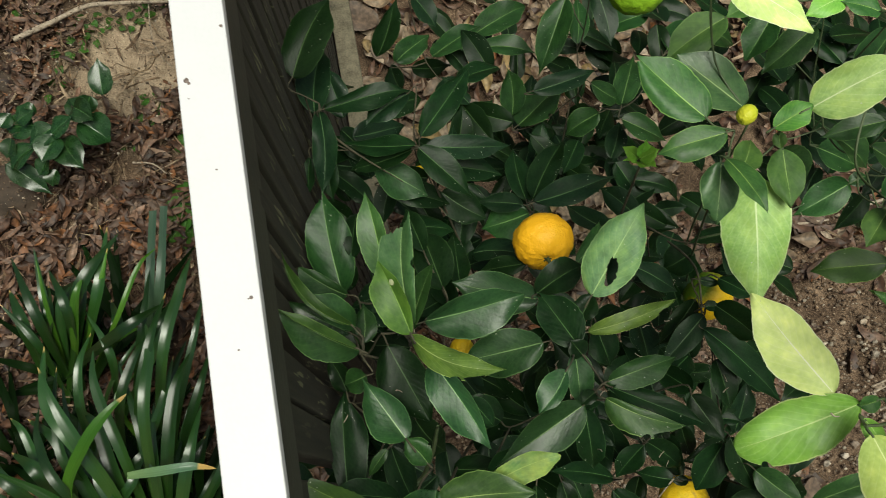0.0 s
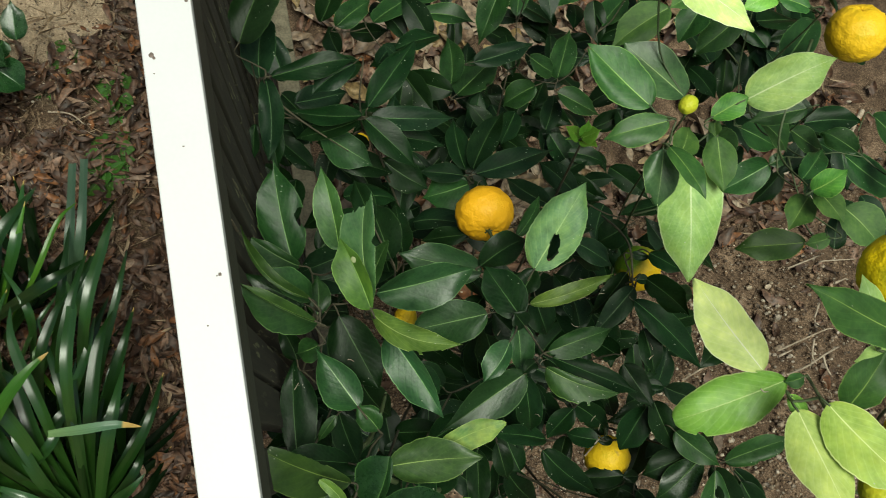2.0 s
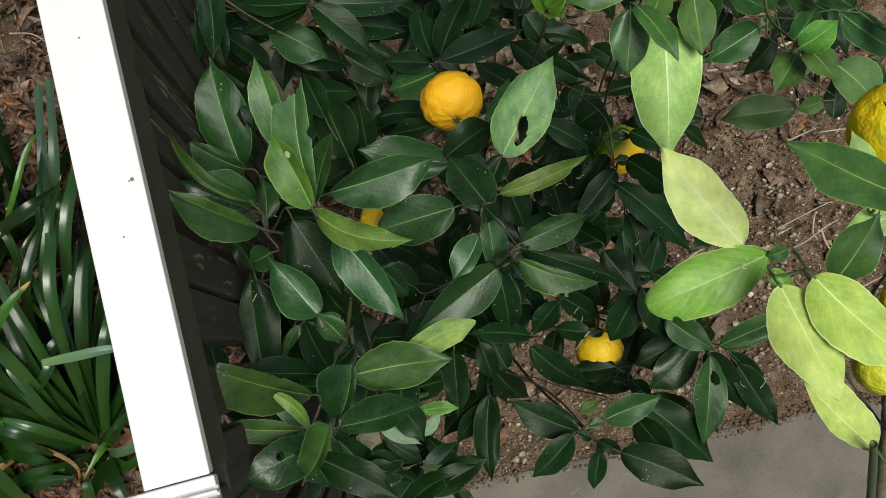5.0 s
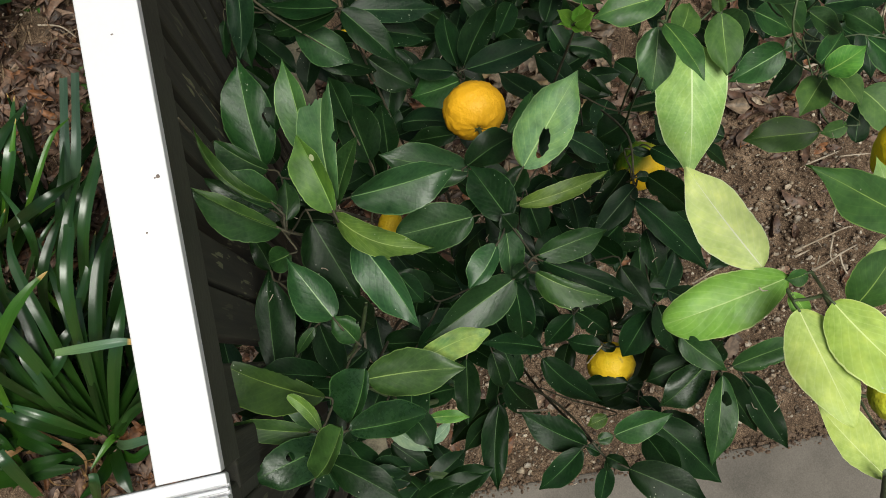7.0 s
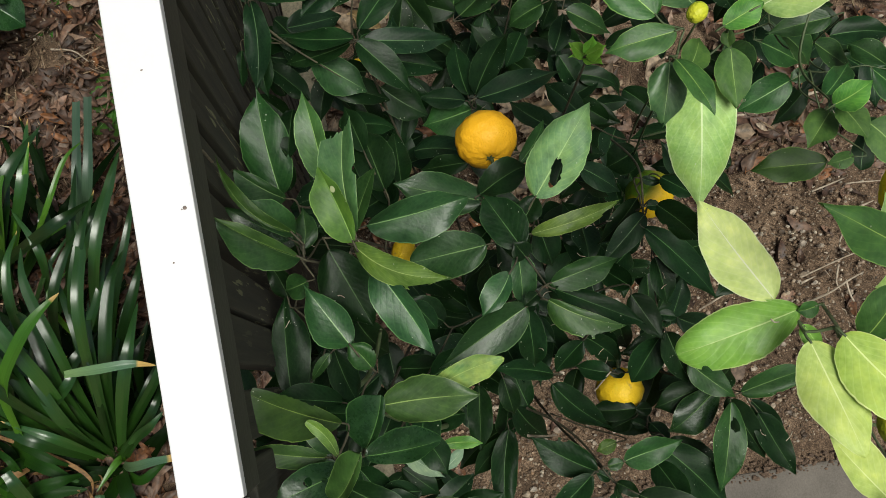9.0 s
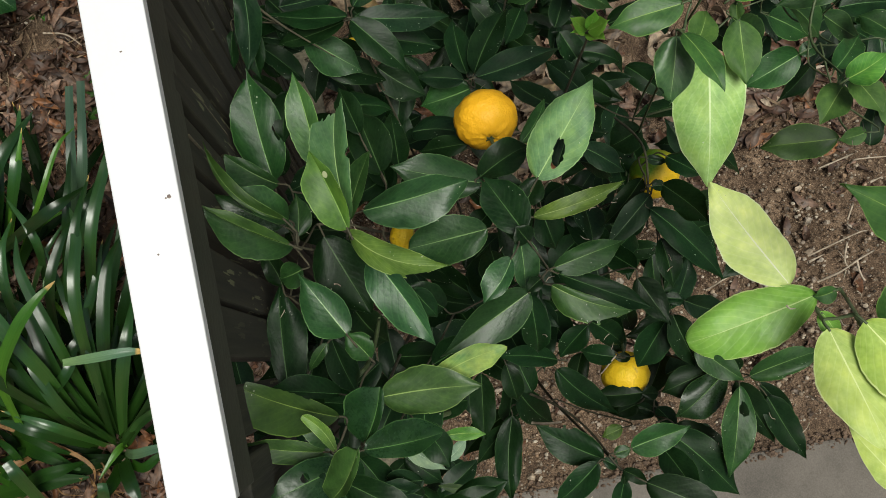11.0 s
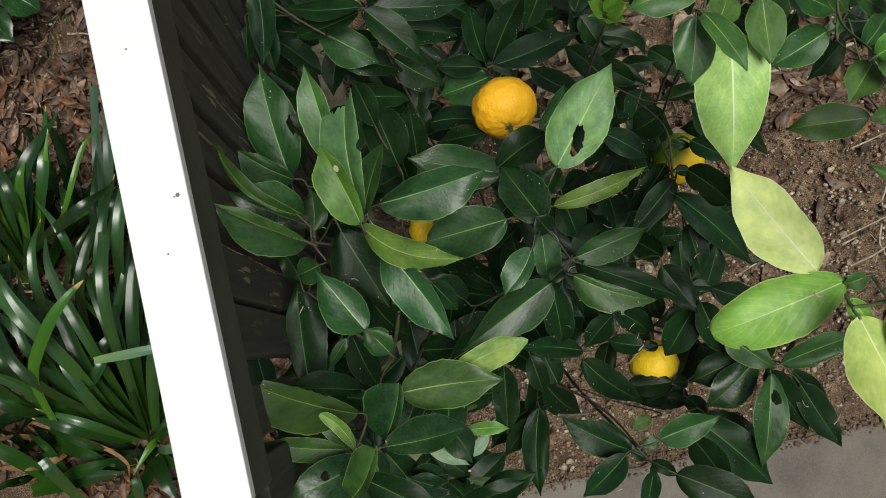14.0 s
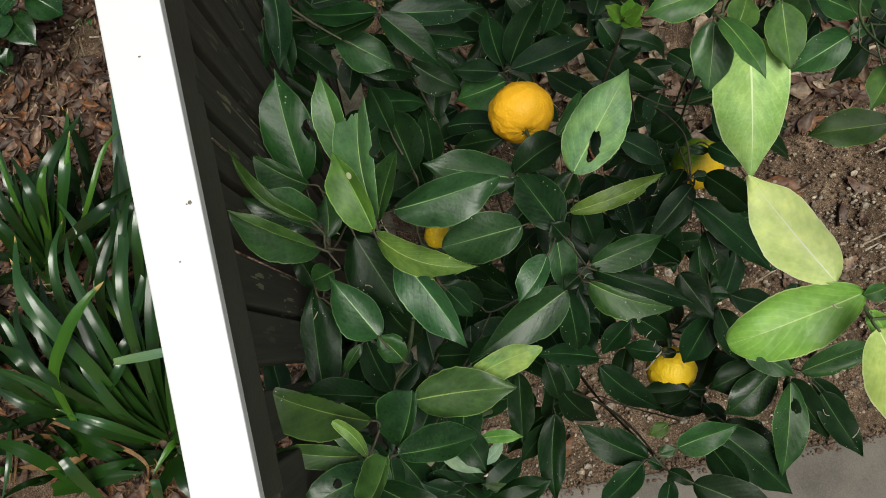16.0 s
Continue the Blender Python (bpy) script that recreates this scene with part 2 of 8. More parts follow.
def soil_material():
    """Brown crumbly soil with pale grit and a patch of dry sand beside the fence."""
    m, ns, ls, b = material("sandy_soil")
    co = ns.new("ShaderNodeTexCoord").outputs["Object"]
    n1 = node(ns, "ShaderNodeTexNoise", Scale=14.0, Detail=6.0, Roughness=0.65)
    n2 = node(ns, "ShaderNodeTexNoise", Scale=330.0, Detail=3.0, Roughness=0.7)
    v1 = node(ns, "ShaderNodeTexVoronoi", Scale=210.0)
    for n in (n1, n2, v1):
        ls.new(co, n.inputs[0])
    f = calc(ns, ls, "ADD", calc(ns, ls, "MULTIPLY", n1.outputs[0], 0.45), calc(ns, ls, "MULTIPLY", n2.outputs[0], 0.55))
    r = ramp(ns, [(0.36, (0.028, 0.019, 0.0125)), (0.5, (0.118, 0.078, 0.051)), (0.64, (0.335, 0.235, 0.158))])
    ls.new(f, r.inputs[0])
    sand = ramp(ns, [(0.36, (0.22, 0.16, 0.105)), (0.62, (0.6, 0.47, 0.33))])
    ls.new(f, sand.inputs[0])
    away = ns.new("ShaderNodeVectorMath")
    away.operation = "DISTANCE"
    ls.new(co, away.inputs[0])
    away.inputs[1].default_value = (-0.70, 1.36, -0.09)
    d = calc(ns, ls, "ADD", away.outputs["Value"], calc(ns, ls, "MULTIPLY", n1.outputs[0], 0.22))
    k = ramp(ns, [(0.26, (1, 1, 1)), (0.40, (0, 0, 0))])
    ls.new(d, k.inputs[0])
    colour = mixed(ns, ls, k.outputs[0], r.outputs[0], sand.outputs[0])
    hue = mixed(ns, ls, calc(ns, ls, "MULTIPLY", v1.outputs["Color"], 0.6), (1, 1, 1), (0.45, 0.43, 0.42))
    ls.new(mixed(ns, ls, 1.0, colour, hue, "MULTIPLY"), b.inputs["Base Color"])
    b.inputs["Roughness"].default_value = 0.95
    b.inputs["Specular IOR Level"].default_value = 0.2
    h = calc(ns, ls, "ADD", f, calc(ns, ls, "MULTIPLY", v1.outputs["Distance"], -0.5))
    bp = node(ns, "ShaderNodeBump", Strength=1.0, Distance=0.006)
    ls.new(h, bp.inputs["Height"]), ls.new(bp.outputs[0], b.inputs["Normal"])
    return m


SOIL = soil_material()


def litter_material(name, tones):
    """Dry leaves, each of its own tone, with veins of darker decay."""
    m, ns, ls, b = material(name)
    rnd = ns.new("ShaderNodeNewGeometry").outputs["Random Per Island"]
    r = ramp(ns, [(k / (len(tones) - 1), c) for k, c in enumerate(tones)])
    ls.new(rnd, r.inputs[0])
    co = ns.new("ShaderNodeTexCoord").outputs["Object"]
    n1 = node(ns, "ShaderNodeTexNoise", Scale=70.0, Detail=5.0)
    ls.new(co, n1.inputs[0])
    k = ramp(ns, [(0.35, (0.45, 0.45, 0.45)), (0.65, (1.25, 1.22, 1.2))])
    ls.new(n1.outputs[0], k.inputs[0])
    ls.new(mixed(ns, ls, 1.0, r.outputs[0], k.outputs[0], "MULTIPLY"), b.inputs["Base Color"])
    b.inputs["Roughness"].default_value = 0.6
    bp = node(ns, "ShaderNodeBump", Strength=0.4, Distance=0.003)
    ls.new(n1.outputs[0], bp.inputs["Height"]), ls.new(bp.outputs[0], b.inputs["Normal"])
    return m


STONE = litter_material("gravel", [(0.07, 0.045, 0.028), (0.19, 0.127, 0.077), (0.045, 0.03, 0.019), (0.3, 0.22, 0.145), (0.085, 0.055, 0.034), (0.46, 0.4, 0.31), (0.13, 0.085, 0.052), (0.25, 0.165, 0.1), (0.05, 0.034, 0.022), (0.17, 0.115, 0.07), (0.06, 0.04, 0.027)])
PALE_STONE = litter_material("pale_gravel", [(0.3, 0.24, 0.17), (0.14, 0.1, 0.07), (0.48, 0.42, 0.34), (0.2, 0.15, 0.11), (0.4, 0.33, 0.25)])
STRAW = litter_material("dry_straw", [(0.12, 0.075, 0.045), (0.34, 0.25, 0.16), (0.2, 0.13, 0.08), (0.42, 0.33, 0.22)])
LITTER = litter_material("dry_brown_leaf", [(0.0229, 0.0116, 0.00709), (0.0939, 0.048, 0.0275), (0.0417, 0.0212, 0.0133), (0.208, 0.124, 0.0824), (0.0677, 0.0336, 0.0204), (0.208, 0.0864, 0.0319), (0.0292, 0.0164, 0.0106), (0.166, 0.096, 0.0603), (0.0521, 0.0269, 0.0168), (0.114, 0.0576, 0.0337), (0.025, 0.0134, 0.00886), (0.344, 0.23, 0.16)])
LITTER_TAN = litter_material("dry_tan_leaf", [(0.06, 0.038, 0.026), (0.3, 0.225, 0.15), (0.1, 0.065, 0.045), (0.4, 0.32, 0.23), (0.13, 0.085, 0.056), (0.28, 0.2, 0.09), (0.05, 0.03, 0.02)])
def streaked_wood(name):
    """Dark stained wood with lengthwise grain and flecks of pale moss along it."""
    m, ns, ls, b = material(name)
    co = ns.new("ShaderNodeTexCoord").outputs["Object"]
    mp = node(ns, "ShaderNodeMapping", Scale=(90.0, 90.0, 5.0))
    ls.new(co, mp.inputs[0])
    n1 = node(ns, "ShaderNodeTexNoise", Scale=1.0, Detail=6.0, Roughness=0.65)
    ls.new(mp.outputs[0], n1.inputs[0])
    r = ramp(ns, [(0.35, (0.0085, 0.0082, 0.0048)), (0.7, (0.033, 0.0315, 0.0185))])
    ls.new(n1.outputs[0], r.inputs[0])
    n2 = node(ns, "ShaderNodeTexNoise", Scale=1.0, Detail=4.0)
    mp2 = node(ns, "ShaderNodeMapping", Scale=(240.0, 240.0, 22.0))
    ls.new(co, mp2.inputs[0]), ls.new(mp2.outputs[0], n2.inputs[0])
    n3 = node(ns, "ShaderNodeTexNoise", Scale=7.0, Detail=2.0)
    ls.new(co, n3.inputs[0])
    k = calc(ns, ls, "MULTIPLY", calc(ns, ls, "GREATER_THAN", n2.outputs[0], 0.58), calc(ns, ls, "GREATER_THAN", n3.outputs[0], 0.52))
    rnd = ns.new("ShaderNodeObjectInfo").outputs["Random"]
    k = calc(ns, ls, "MULTIPLY", k, calc(ns, ls, "MULTIPLY", rnd, 0.7))
    ls.new(mixed(ns, ls, k, r.outputs[0], (0.22, 0.23, 0.12)), b.inputs["Base Color"])
    b.inputs["Roughness"].default_value = 0.8
    bp = node(ns, "ShaderNodeBump", Strength=0.5, Distance=0.003)
    ls.new(n1.outputs[0], bp.inputs["Height"]), ls.new(bp.outputs[0], b.inputs["Normal"])
    return m


CONCRETE = rough_surface("concrete", (0.062, 0.053, 0.043), (0.142, 0.122, 0.102), 6, 0.8, 0.4, 300)
SOIL_CRUMB = rough_surface("soil_crumb", (0.05, 0.032, 0.021), (0.16, 0.105, 0.07), 40, 0.95, 0.5)
WHITE = rough_surface("white_paint", (0.63, 0.625, 0.64), (0.67, 0.665, 0.68), 12, 0.45, 0.06, 300)
STAIN = rough_surface("dark_stained_wood", (0.026, 0.0255, 0.019), (0.05, 0.0485, 0.036), 14, 0.7, 0.35, 160)
OLDWOOD = rough_surface("weathered_timber", (0.045, 0.04, 0.024), (0.2, 0.172, 0.115), 26, 0.85, 0.4, 200)
CUTWHITE = rough_surface("white_metal", (0.72, 0.72, 0.74), (0.8, 0.8, 0.82), 10, 0.25, 0.03, 200, 0.3)
ROCK = rough_surface("dark_rock", (0.022, 0.015, 0.009), (0.07, 0.046, 0.03), 14, 0.85, 0.6)
GRIT = rough_surface("dirt_speck", (0.1, 0.07, 0.06), (0.25, 0.2, 0.17), 90, 0.9, 0.3)


def peel(name, ripe, green, mix_level, stem_end=0.0):
    m, ns, ls, b = material(name)
    co = ns.new("ShaderNodeTexCoord").outputs["Object"]
    n1 = node(ns, "ShaderNodeTexNoise", Scale=16.0, Detail=3.0)
    vo = node(ns, "ShaderNodeTexVoronoi", Scale=420.0)
    nb = node(ns, "ShaderNodeTexNoise", Scale=170.0, Detail=3.0)
    for n in (n1, vo, nb):
        ls.new(co, n.inputs[0])
    r = ramp(ns, [(mix_level - 0.12, ripe), (mix_level + 0.12, green)])
    level = n1.outputs[0]
    if stem_end:
        # greener towards the stem
        sep = ns.new("ShaderNodeSeparateXYZ")
        ls.new(co, sep.inputs[0])
        level = calc(ns, ls, "ADD", level, calc(ns, ls, "MULTIPLY", sep.outputs[2], stem_end))
    ls.new(level, r.inputs[0])
    pit = calc(ns, ls, "LESS_THAN", vo.outputs["Distance"], 0.16)
    colour = mixed(ns, ls, calc(ns, ls, "MULTIPLY", pit, 0.5), r.outputs[0], tuple(c * 0.55 for c in ripe))
    scar = node(ns, "ShaderNodeTexNoise", Scale=70.0, Detail=2.0)
    ls.new(co, scar.inputs[0])
    k = ramp(ns, [(0.70, (0, 0, 0)), (0.76, (0.6, 0.6, 0.6))])
    ls.new(scar.outputs[0], k.inputs[0])
    colour = mixed(ns, ls, k.outputs[0], colour, (0.28, 0.16, 0.07))
    ls.new(colour, b.inputs["Base Color"])
    b.inputs["Roughness"].default_value, b.inputs["Specular IOR Level"].default_value = 0.5, 0.3
    b.inputs["Subsurface Weight"].default_value = 0.0
    h = calc(ns, ls, "ADD", calc(ns, ls, "MULTIPLY", vo.outputs["Distance"], 0.6), nb.outputs[0])
    bp = node(ns, "ShaderNodeBump", Strength=0.4, Distance=0.0016)
    ls.new(h, bp.inputs["Height"]), ls.new(bp.outputs[0], b.inputs["Normal"])
    return m


HALF_RIPE = peel("peel_half_ripe", (0.72, 0.46, 0.012), (0.10, 0.2, 0.012), 0.52, 14.0)
YOUNG_PEEL = peel("peel_young", (0.52, 0.5, 0.03), (0.3, 0.42, 0.03), 0.5)
ORANGE = peel("peel_orange", (0.83, 0.428, 0.018), (0.80, 0.47, 0.025), 0.62)
YELLOW = peel("peel_yellow", (0.80, 0.52, 0.02), (0.55, 0.5, 0.03), 0.62)
TURNING = peel("peel_turning", (0.82, 0.50, 0.02), (0.5, 0.46, 0.02), 0.6)
STREAKED = peel("peel_streaked", (0.9, 0.64, 0.012), (0.36, 0.42, 0.02), 0.53)
GREENPEEL = peel("peel_green", (0.22, 0.4, 0.02), (0.14, 0.32, 0.02), 0.5)


# ---- mesh helpers ----
def mesh_of(name, bm):
    me = bpy.data.meshes.new(name)
    bm.to_mesh(me)
    bm.free()
    return me


def smooth(me):
    me.polygons.foreach_set("use_smooth", [True] * len(me.polygons))
    return me


def part(name, bm, mat, parent, label="", soft=False):
    me = mesh_of(name, bm)
    if soft:
        smooth(me)
    me.materials.append(mat)
    ob = new(name, me)
    ob.parent = parent
    return tagged(ob, label)


def thing(name, at, label, category, group="", kind=""):
    ob = new(name)
    ob.location, ob.empty_display_size = at, 0.05
    return tagged(ob, label, category, group, kind)


def box(bm, x0, x1, y0, y1, z0, z1, bevel=0.0):
    m = Matrix.Translation(((x0 + x1) / 2, (y0 + y1) / 2, (z0 + z1) / 2)) @ Matrix.Diagonal((x1 - x0, y1 - y0, z1 - z0, 1))
    vs = bmesh.ops.create_cube(bm, size=1, matrix=m)["verts"]
    if bevel:
        es = list({e for v in vs for e in v.link_edges})
        bmesh.ops.bevel(bm, geom=es, offset=bevel, segments=2, affect="EDGES", profile=0.5)
    return bm


def curve_points(ps, n):
    """A smooth line through the given places (Catmull-Rom)."""
    ps = [Vector(p) for p in ps]
    ps = [ps[0] * 2 - ps[1], *ps, ps[-1] * 2 - ps[-2]]
    out = []
    for i in range(1, len(ps) - 2):
        a, b, c, d = ps[i - 1:i + 3]
        for k in range(n):
            t = k / n
            out.append(0.5 * (2 * b + (c - a) * t + (2 * a - 5 * b + 4 * c - d) * t * t + (3 * b - a - 3 * c + d) * t ** 3))
    out.append(ps[-2])
    return out


def tube(bm, ps, r0, r1, n=6, sides=6, rough=0.0):
    line = curve_points(ps, n)
    rings = []
    side = Vector((0.3, 0.9, 0.2))
    for i, p in enumerate(line):
        d = (line[min(i + 1, len(line) - 1)] - line[max(i - 1, 0)]).normalized()
        s = (side - d * side.dot(d)).normalized()
        q = d.cross(s)
        r = r0 + (r1 - r0) * i / (len(line) - 1)
        r *= 1 + rough * (random.random() - 0.5)
        rings.append([bm.verts.new(p + (s * math.cos(a) + q * math.sin(a)) * r) for a in (2 * math.pi * k / sides for k in range(sides))])
    for a, b in zip(rings, rings[1:]):
        for k in range(sides):
            bm.faces.new((a[k], a[(k + 1) % sides], b[(k + 1) % sides], b[k]))
    for ring in (rings[0], rings[-1]):
        bm.faces.new(ring)
    return bm


# ---- ground ----
def ground_height(x, y):
    h = 0.012 * noise.noise((x * 2.3, y * 2.3, 0.0)) + 0.006 * noise.noise((x * 9, y * 9, 3.0)) + 0.003 * noise.noise((x * 31, y * 31, 5.0))
    drop = min(max((-x - 0.13) / 0.12, 0.0), 1.0)
    if y < -0.30:
        h *= max(0.0, 1 - (-0.30 - y) / 0.06)
    bank = 0.028 * min(max((-0.22 - y) / 0.08, 0.0), 1.0) * (1 - drop)
    return h - 0.08 * drop - 0.012 + bank


def ground():
    def steps(lo, hi, n):
        far = [40.0, 12.0, 5.0, 3.0]
        return [lo - d for d in far] + list(np.linspace(lo, hi, n)) + [hi + d for d in reversed(far)]
    xs, ys = steps(-1.5, 1.8, 190), steps(-0.9, 2.0, 170)
    vs = [(x, y, ground_height(x, y)) for y in ys for x in xs]
    w = len(xs)
    fs = [(j * w + i, j * w + i + 1, j * w + w + i + 1, j * w + w + i) for j in range(len(ys) - 1) for i in range(w - 1)]
    me = bpy.data.meshes.new("ground")
    me.from_pydata(vs, [], fs)
    smooth(me).materials.append(SOIL)
    tagged(new("ground", me), "sandy brown garden soil strewn with grit", "ground", kind="structure")


ground()


def kerb():
    bm = bmesh.new()
    box(bm, -0.10, 30.0, -1.6, 0.0, -0.10, 0.022, 0.008)
    me = mesh_of("pavement", bm)
    me.materials.append(CONCRETE)
    ob = tagged(new("pavement", me), "plain grey concrete path edging the soil bed", "pavement", kind="structure")
    ob.matrix_world = pose(0.0, -0.352, 0.0, 0, 0, -3.6)


kerb()


# ---- the fence ----
FENCE = thing("fence", (-0.129, 0.4, 0.0), "dark-stained wooden picket fence with a white-painted top rail", "fence", kind="structure")


def fence_part(name, x0, x1, y0, y1, z0, z1, mat, label="", bevel=0.0015):
    ox, oy = -0.129, 0.4
    return part(name, box(bmesh.new(), x0 - ox, x1 - ox, y0 - oy, y1 - oy, z0, z1, bevel), mat, FENCE, label)


fence_part("top_rail", -0.147, -0.1105, -0.044, 3.2, 1.582, 1.6385, STAIN, "dark-stained side of the top rail")
fence_part("rail_cap", -0.1476, -0.1095, -0.044, 3.2, 1.6387, 1.650, WHITE, "white-painted rail top with specks of dirt", 0.001)
fence_part("bottom_rail", -0.1075, -0.0520, -0.60, 3.2, 0.075, 0.115, OLDWOOD, "weathered bare timber bottom rail", 0.003)
fence_part("middle_rail", -0.147, -0.1292, -0.40, 3.2, 0.85, 0.92, STAIN)
PICKET = mesh_of("picket", box(bmesh.new(), -0.009, 0.009, -0.0177, 0.0177, 0.04, 1.60, 0.0018))
PICKET.materials.append(streaked_wood("picket_wood"))
for k in range(-11, 60):
    p = new("picket", PICKET)
    p.parent = FENCE
    p.matrix_basis = pose(0.0085 + random.uniform(-0.0015, 0.0015), 0.0527 - 0.4 + 0.0465 * k, random.uniform(-0.01, 0.0), random.uniform(-0.2, 0.2), 0, random.uniform(-2, 2))

# pale timber strips added for the light along two picket edges
fence_part("worn_edge", -0.1122, -0.1100, 0.2375, 0.2385, 1.402, 1.533, OLDWOOD, "thin pale strip standing for a lit picket edge", 0.0004)
fence_part("worn_edge", -0.1122, -0.1100, 0.1896, 0.1905, 1.544, 1.581, OLDWOOD, "thin pale strip standing for a lit picket edge", 0.0004)


def speck(x, y, r):
    bm = bmesh.new()
    bmesh.ops.create_icosphere(bm, subdivisions=2, radius=r)
    for v in bm.verts:
        v.co *= 1 + 0.5 * noise.noise(v.co * 900)
        v.co.z *= 0.35
    me = smooth(mesh_of("dirt_speck", bm))
    me.materials.append(GRIT)
    ob = tagged(new("dirt_speck", me), "small crumb of dirt on the white rail", "dirt", "dirt on the rail")
    ob.location = (x, y, 1.6502)


speck(-0.1155, 0.1344, 0.0012)
speck(-0.1176, 0.1338, 0.0006)
speck(-0.1276, 0.1019, 0.0006)
speck(-0.1280, 0.2267, 0.0006)
speck(-0.1125, 0.3349, 0.0012)
speck(-0.1410, 0.2967, 0.002)
speck(-0.1397, 0.2942, 0.0011)
speck(-0.1409, 0.2826, 0.0006)
speck(-0.1277, 0.1018, 0.0006)
speck(-0.1274, 0.2268, 0.0005)


def cross_rail():
    """The white rail of the next fence run, which leaves the corner at a right angle."""
    at = (-0.45, -0.075, 0.0)
    rail = thing("fence", at, "white metal-capped fence run meeting the corner", "fence", kind="structure")
    ox, oy = at[0], at[1]
    part("top_rail", box(bmesh.new(), -1.6 - ox, -0.1125 - ox, -0.096 - oy, -0.056 - oy, 1.585, 1.640, 0.003), STAIN, rail)
    bm = bmesh.new()
    box(bm, -1.6 - ox, -0.1075 - ox, -0.104 - oy, -0.0455 - oy, 1.6402, 1.6450, 0.001)
    for y0, y1, top in ((-0.0515, -0.0446, 1.6525), (-0.0555, -0.0530, 1.6520), (-0.0625, -0.0575, 1.6550), (-0.100, -0.0650, 1.6560)):
        box(bm, -1.6 - ox, -0.1070 - ox, y0 - oy, y1 - oy, 1.6452, top, 0.0010)
    part("cap", bm, CUTWHITE, rail, "glossy white ribbed metal cap")
    part("post", box(bmesh.new(), -1.600 - ox, -1.560 - ox, -0.094 - oy, -0.058 - oy, -0.10, 1.585, 0.003), STAIN, rail, "dark-stained post")
    part("post", box(bmesh.new(), -0.150 - ox, -0.1135 - ox, -0.094 - oy, -0.058 - oy, -0.10, 1.585, 0.003), STAIN, rail, "dark-stained corner post")


cross_rail()


# ---- leaves ----
def jag(u, v, seed):
    return 0.16 * noise.noise((u * 9 + seed, v * 14, seed)) + 0.07 * noise.noise((u * 30, v * 40 + seed, seed))


def eaten(kind, u, v):
    """True where insects have eaten the leaf: u from -1 to 1 across, v from 0 to 1 along."""
    if kind == "tip1":
        return (v > 0.90 + jag(u, v, 1) * 0.3 and u < -0.12) or ((u - 1) / 0.42) ** 2 + ((v - 0.42) / 0.10) ** 2 < 1 + 4 * jag(u, v, 2)
    if kind == "tip3":
        return v > 0.93 + jag(u, v, 1) * 0.3 and u < -0.05
    if kind == "tip2":
        return v > (0.70 + 0.075 * (u + 1) if u < 0.08 else 0.79 + 0.12 * (u - 0.08)) + 0.25 * jag(u, v, 3) or ((u - 1.05) / 0.3) ** 2 + ((v - 0.5) / 0.05) ** 2 < 1 + 3 * jag(u, v, 17)
    if kind == "e1":
        return ((u - 1) / 0.30) ** 2 + ((v - 0.74) / 0.10) ** 2 < 1 + 4 * jag(u, v, 4) or ((u - 1) / 0.2) ** 2 + ((v - 0.58) / 0.05) ** 2 < 1 + 3 * jag(u, v, 5)
    if kind == "e2":
        return ((u + 1.0) / 0.22) ** 2 + ((v - 0.82) / 0.035) ** 2 < 1 + 3 * jag(u, v, 6) or v > 0.985
    if kind == "n1":
        return ((u + 1) / 0.22) ** 2 + ((v - 0.62) / 0.05) ** 2 < 1 + 4 * jag(u, v, 11) or v > 0.97
    if kind == "n2":
        return ((u - 1) / 0.16) ** 2 + ((v - 0.42) / 0.04) ** 2 < 1 + 4 * jag(u, v, 12) or ((u + 1) / 0.14) ** 2 + ((v - 0.75) / 0.04) ** 2 < 1
    if kind == "n3":
        return v > 0.95 + 0.1 * jag(u, v, 13) and u > -0.2 or ((u - 0.4) / 0.05) ** 2 + ((v - 0.55) / 0.02) ** 2 < 1
    if kind == "hole1":
        return ((u - 0.25 + (v - 0.28) * 1.3) / 0.22) ** 2 + ((v - 0.28) / 0.14) ** 2 < 1 + 5 * jag(u, v, 7)
    if kind == "chew":
        return v > 0.93 + 0.3 * jag(u, v, 14) and u > -0.4 or ((u - 0.9) / 0.25) ** 2 + ((v - 0.8) / 0.05) ** 2 < 1 + 3 * jag(u, v, 15)
    if kind == "nibble":
        return u > 0.88 + 0.5 * jag(u, v, 16) and v > 0.35 or v > 0.975
    if kind == "hole2":
        return ((u - 0.25) / 0.22) ** 2 + ((v - 0.5) / 0.05) ** 2 < 1 + 4 * jag(u, v, 8) or (u / 0.12) ** 2 + ((v - 0.32) / 0.035) ** 2 < 1
    if kind == "hole3":
        return ((u + 0.35) / 0.3) ** 2 + ((v - 0.24) / 0.08) ** 2 < 1 + 5 * jag(u, v, 9)
    return False


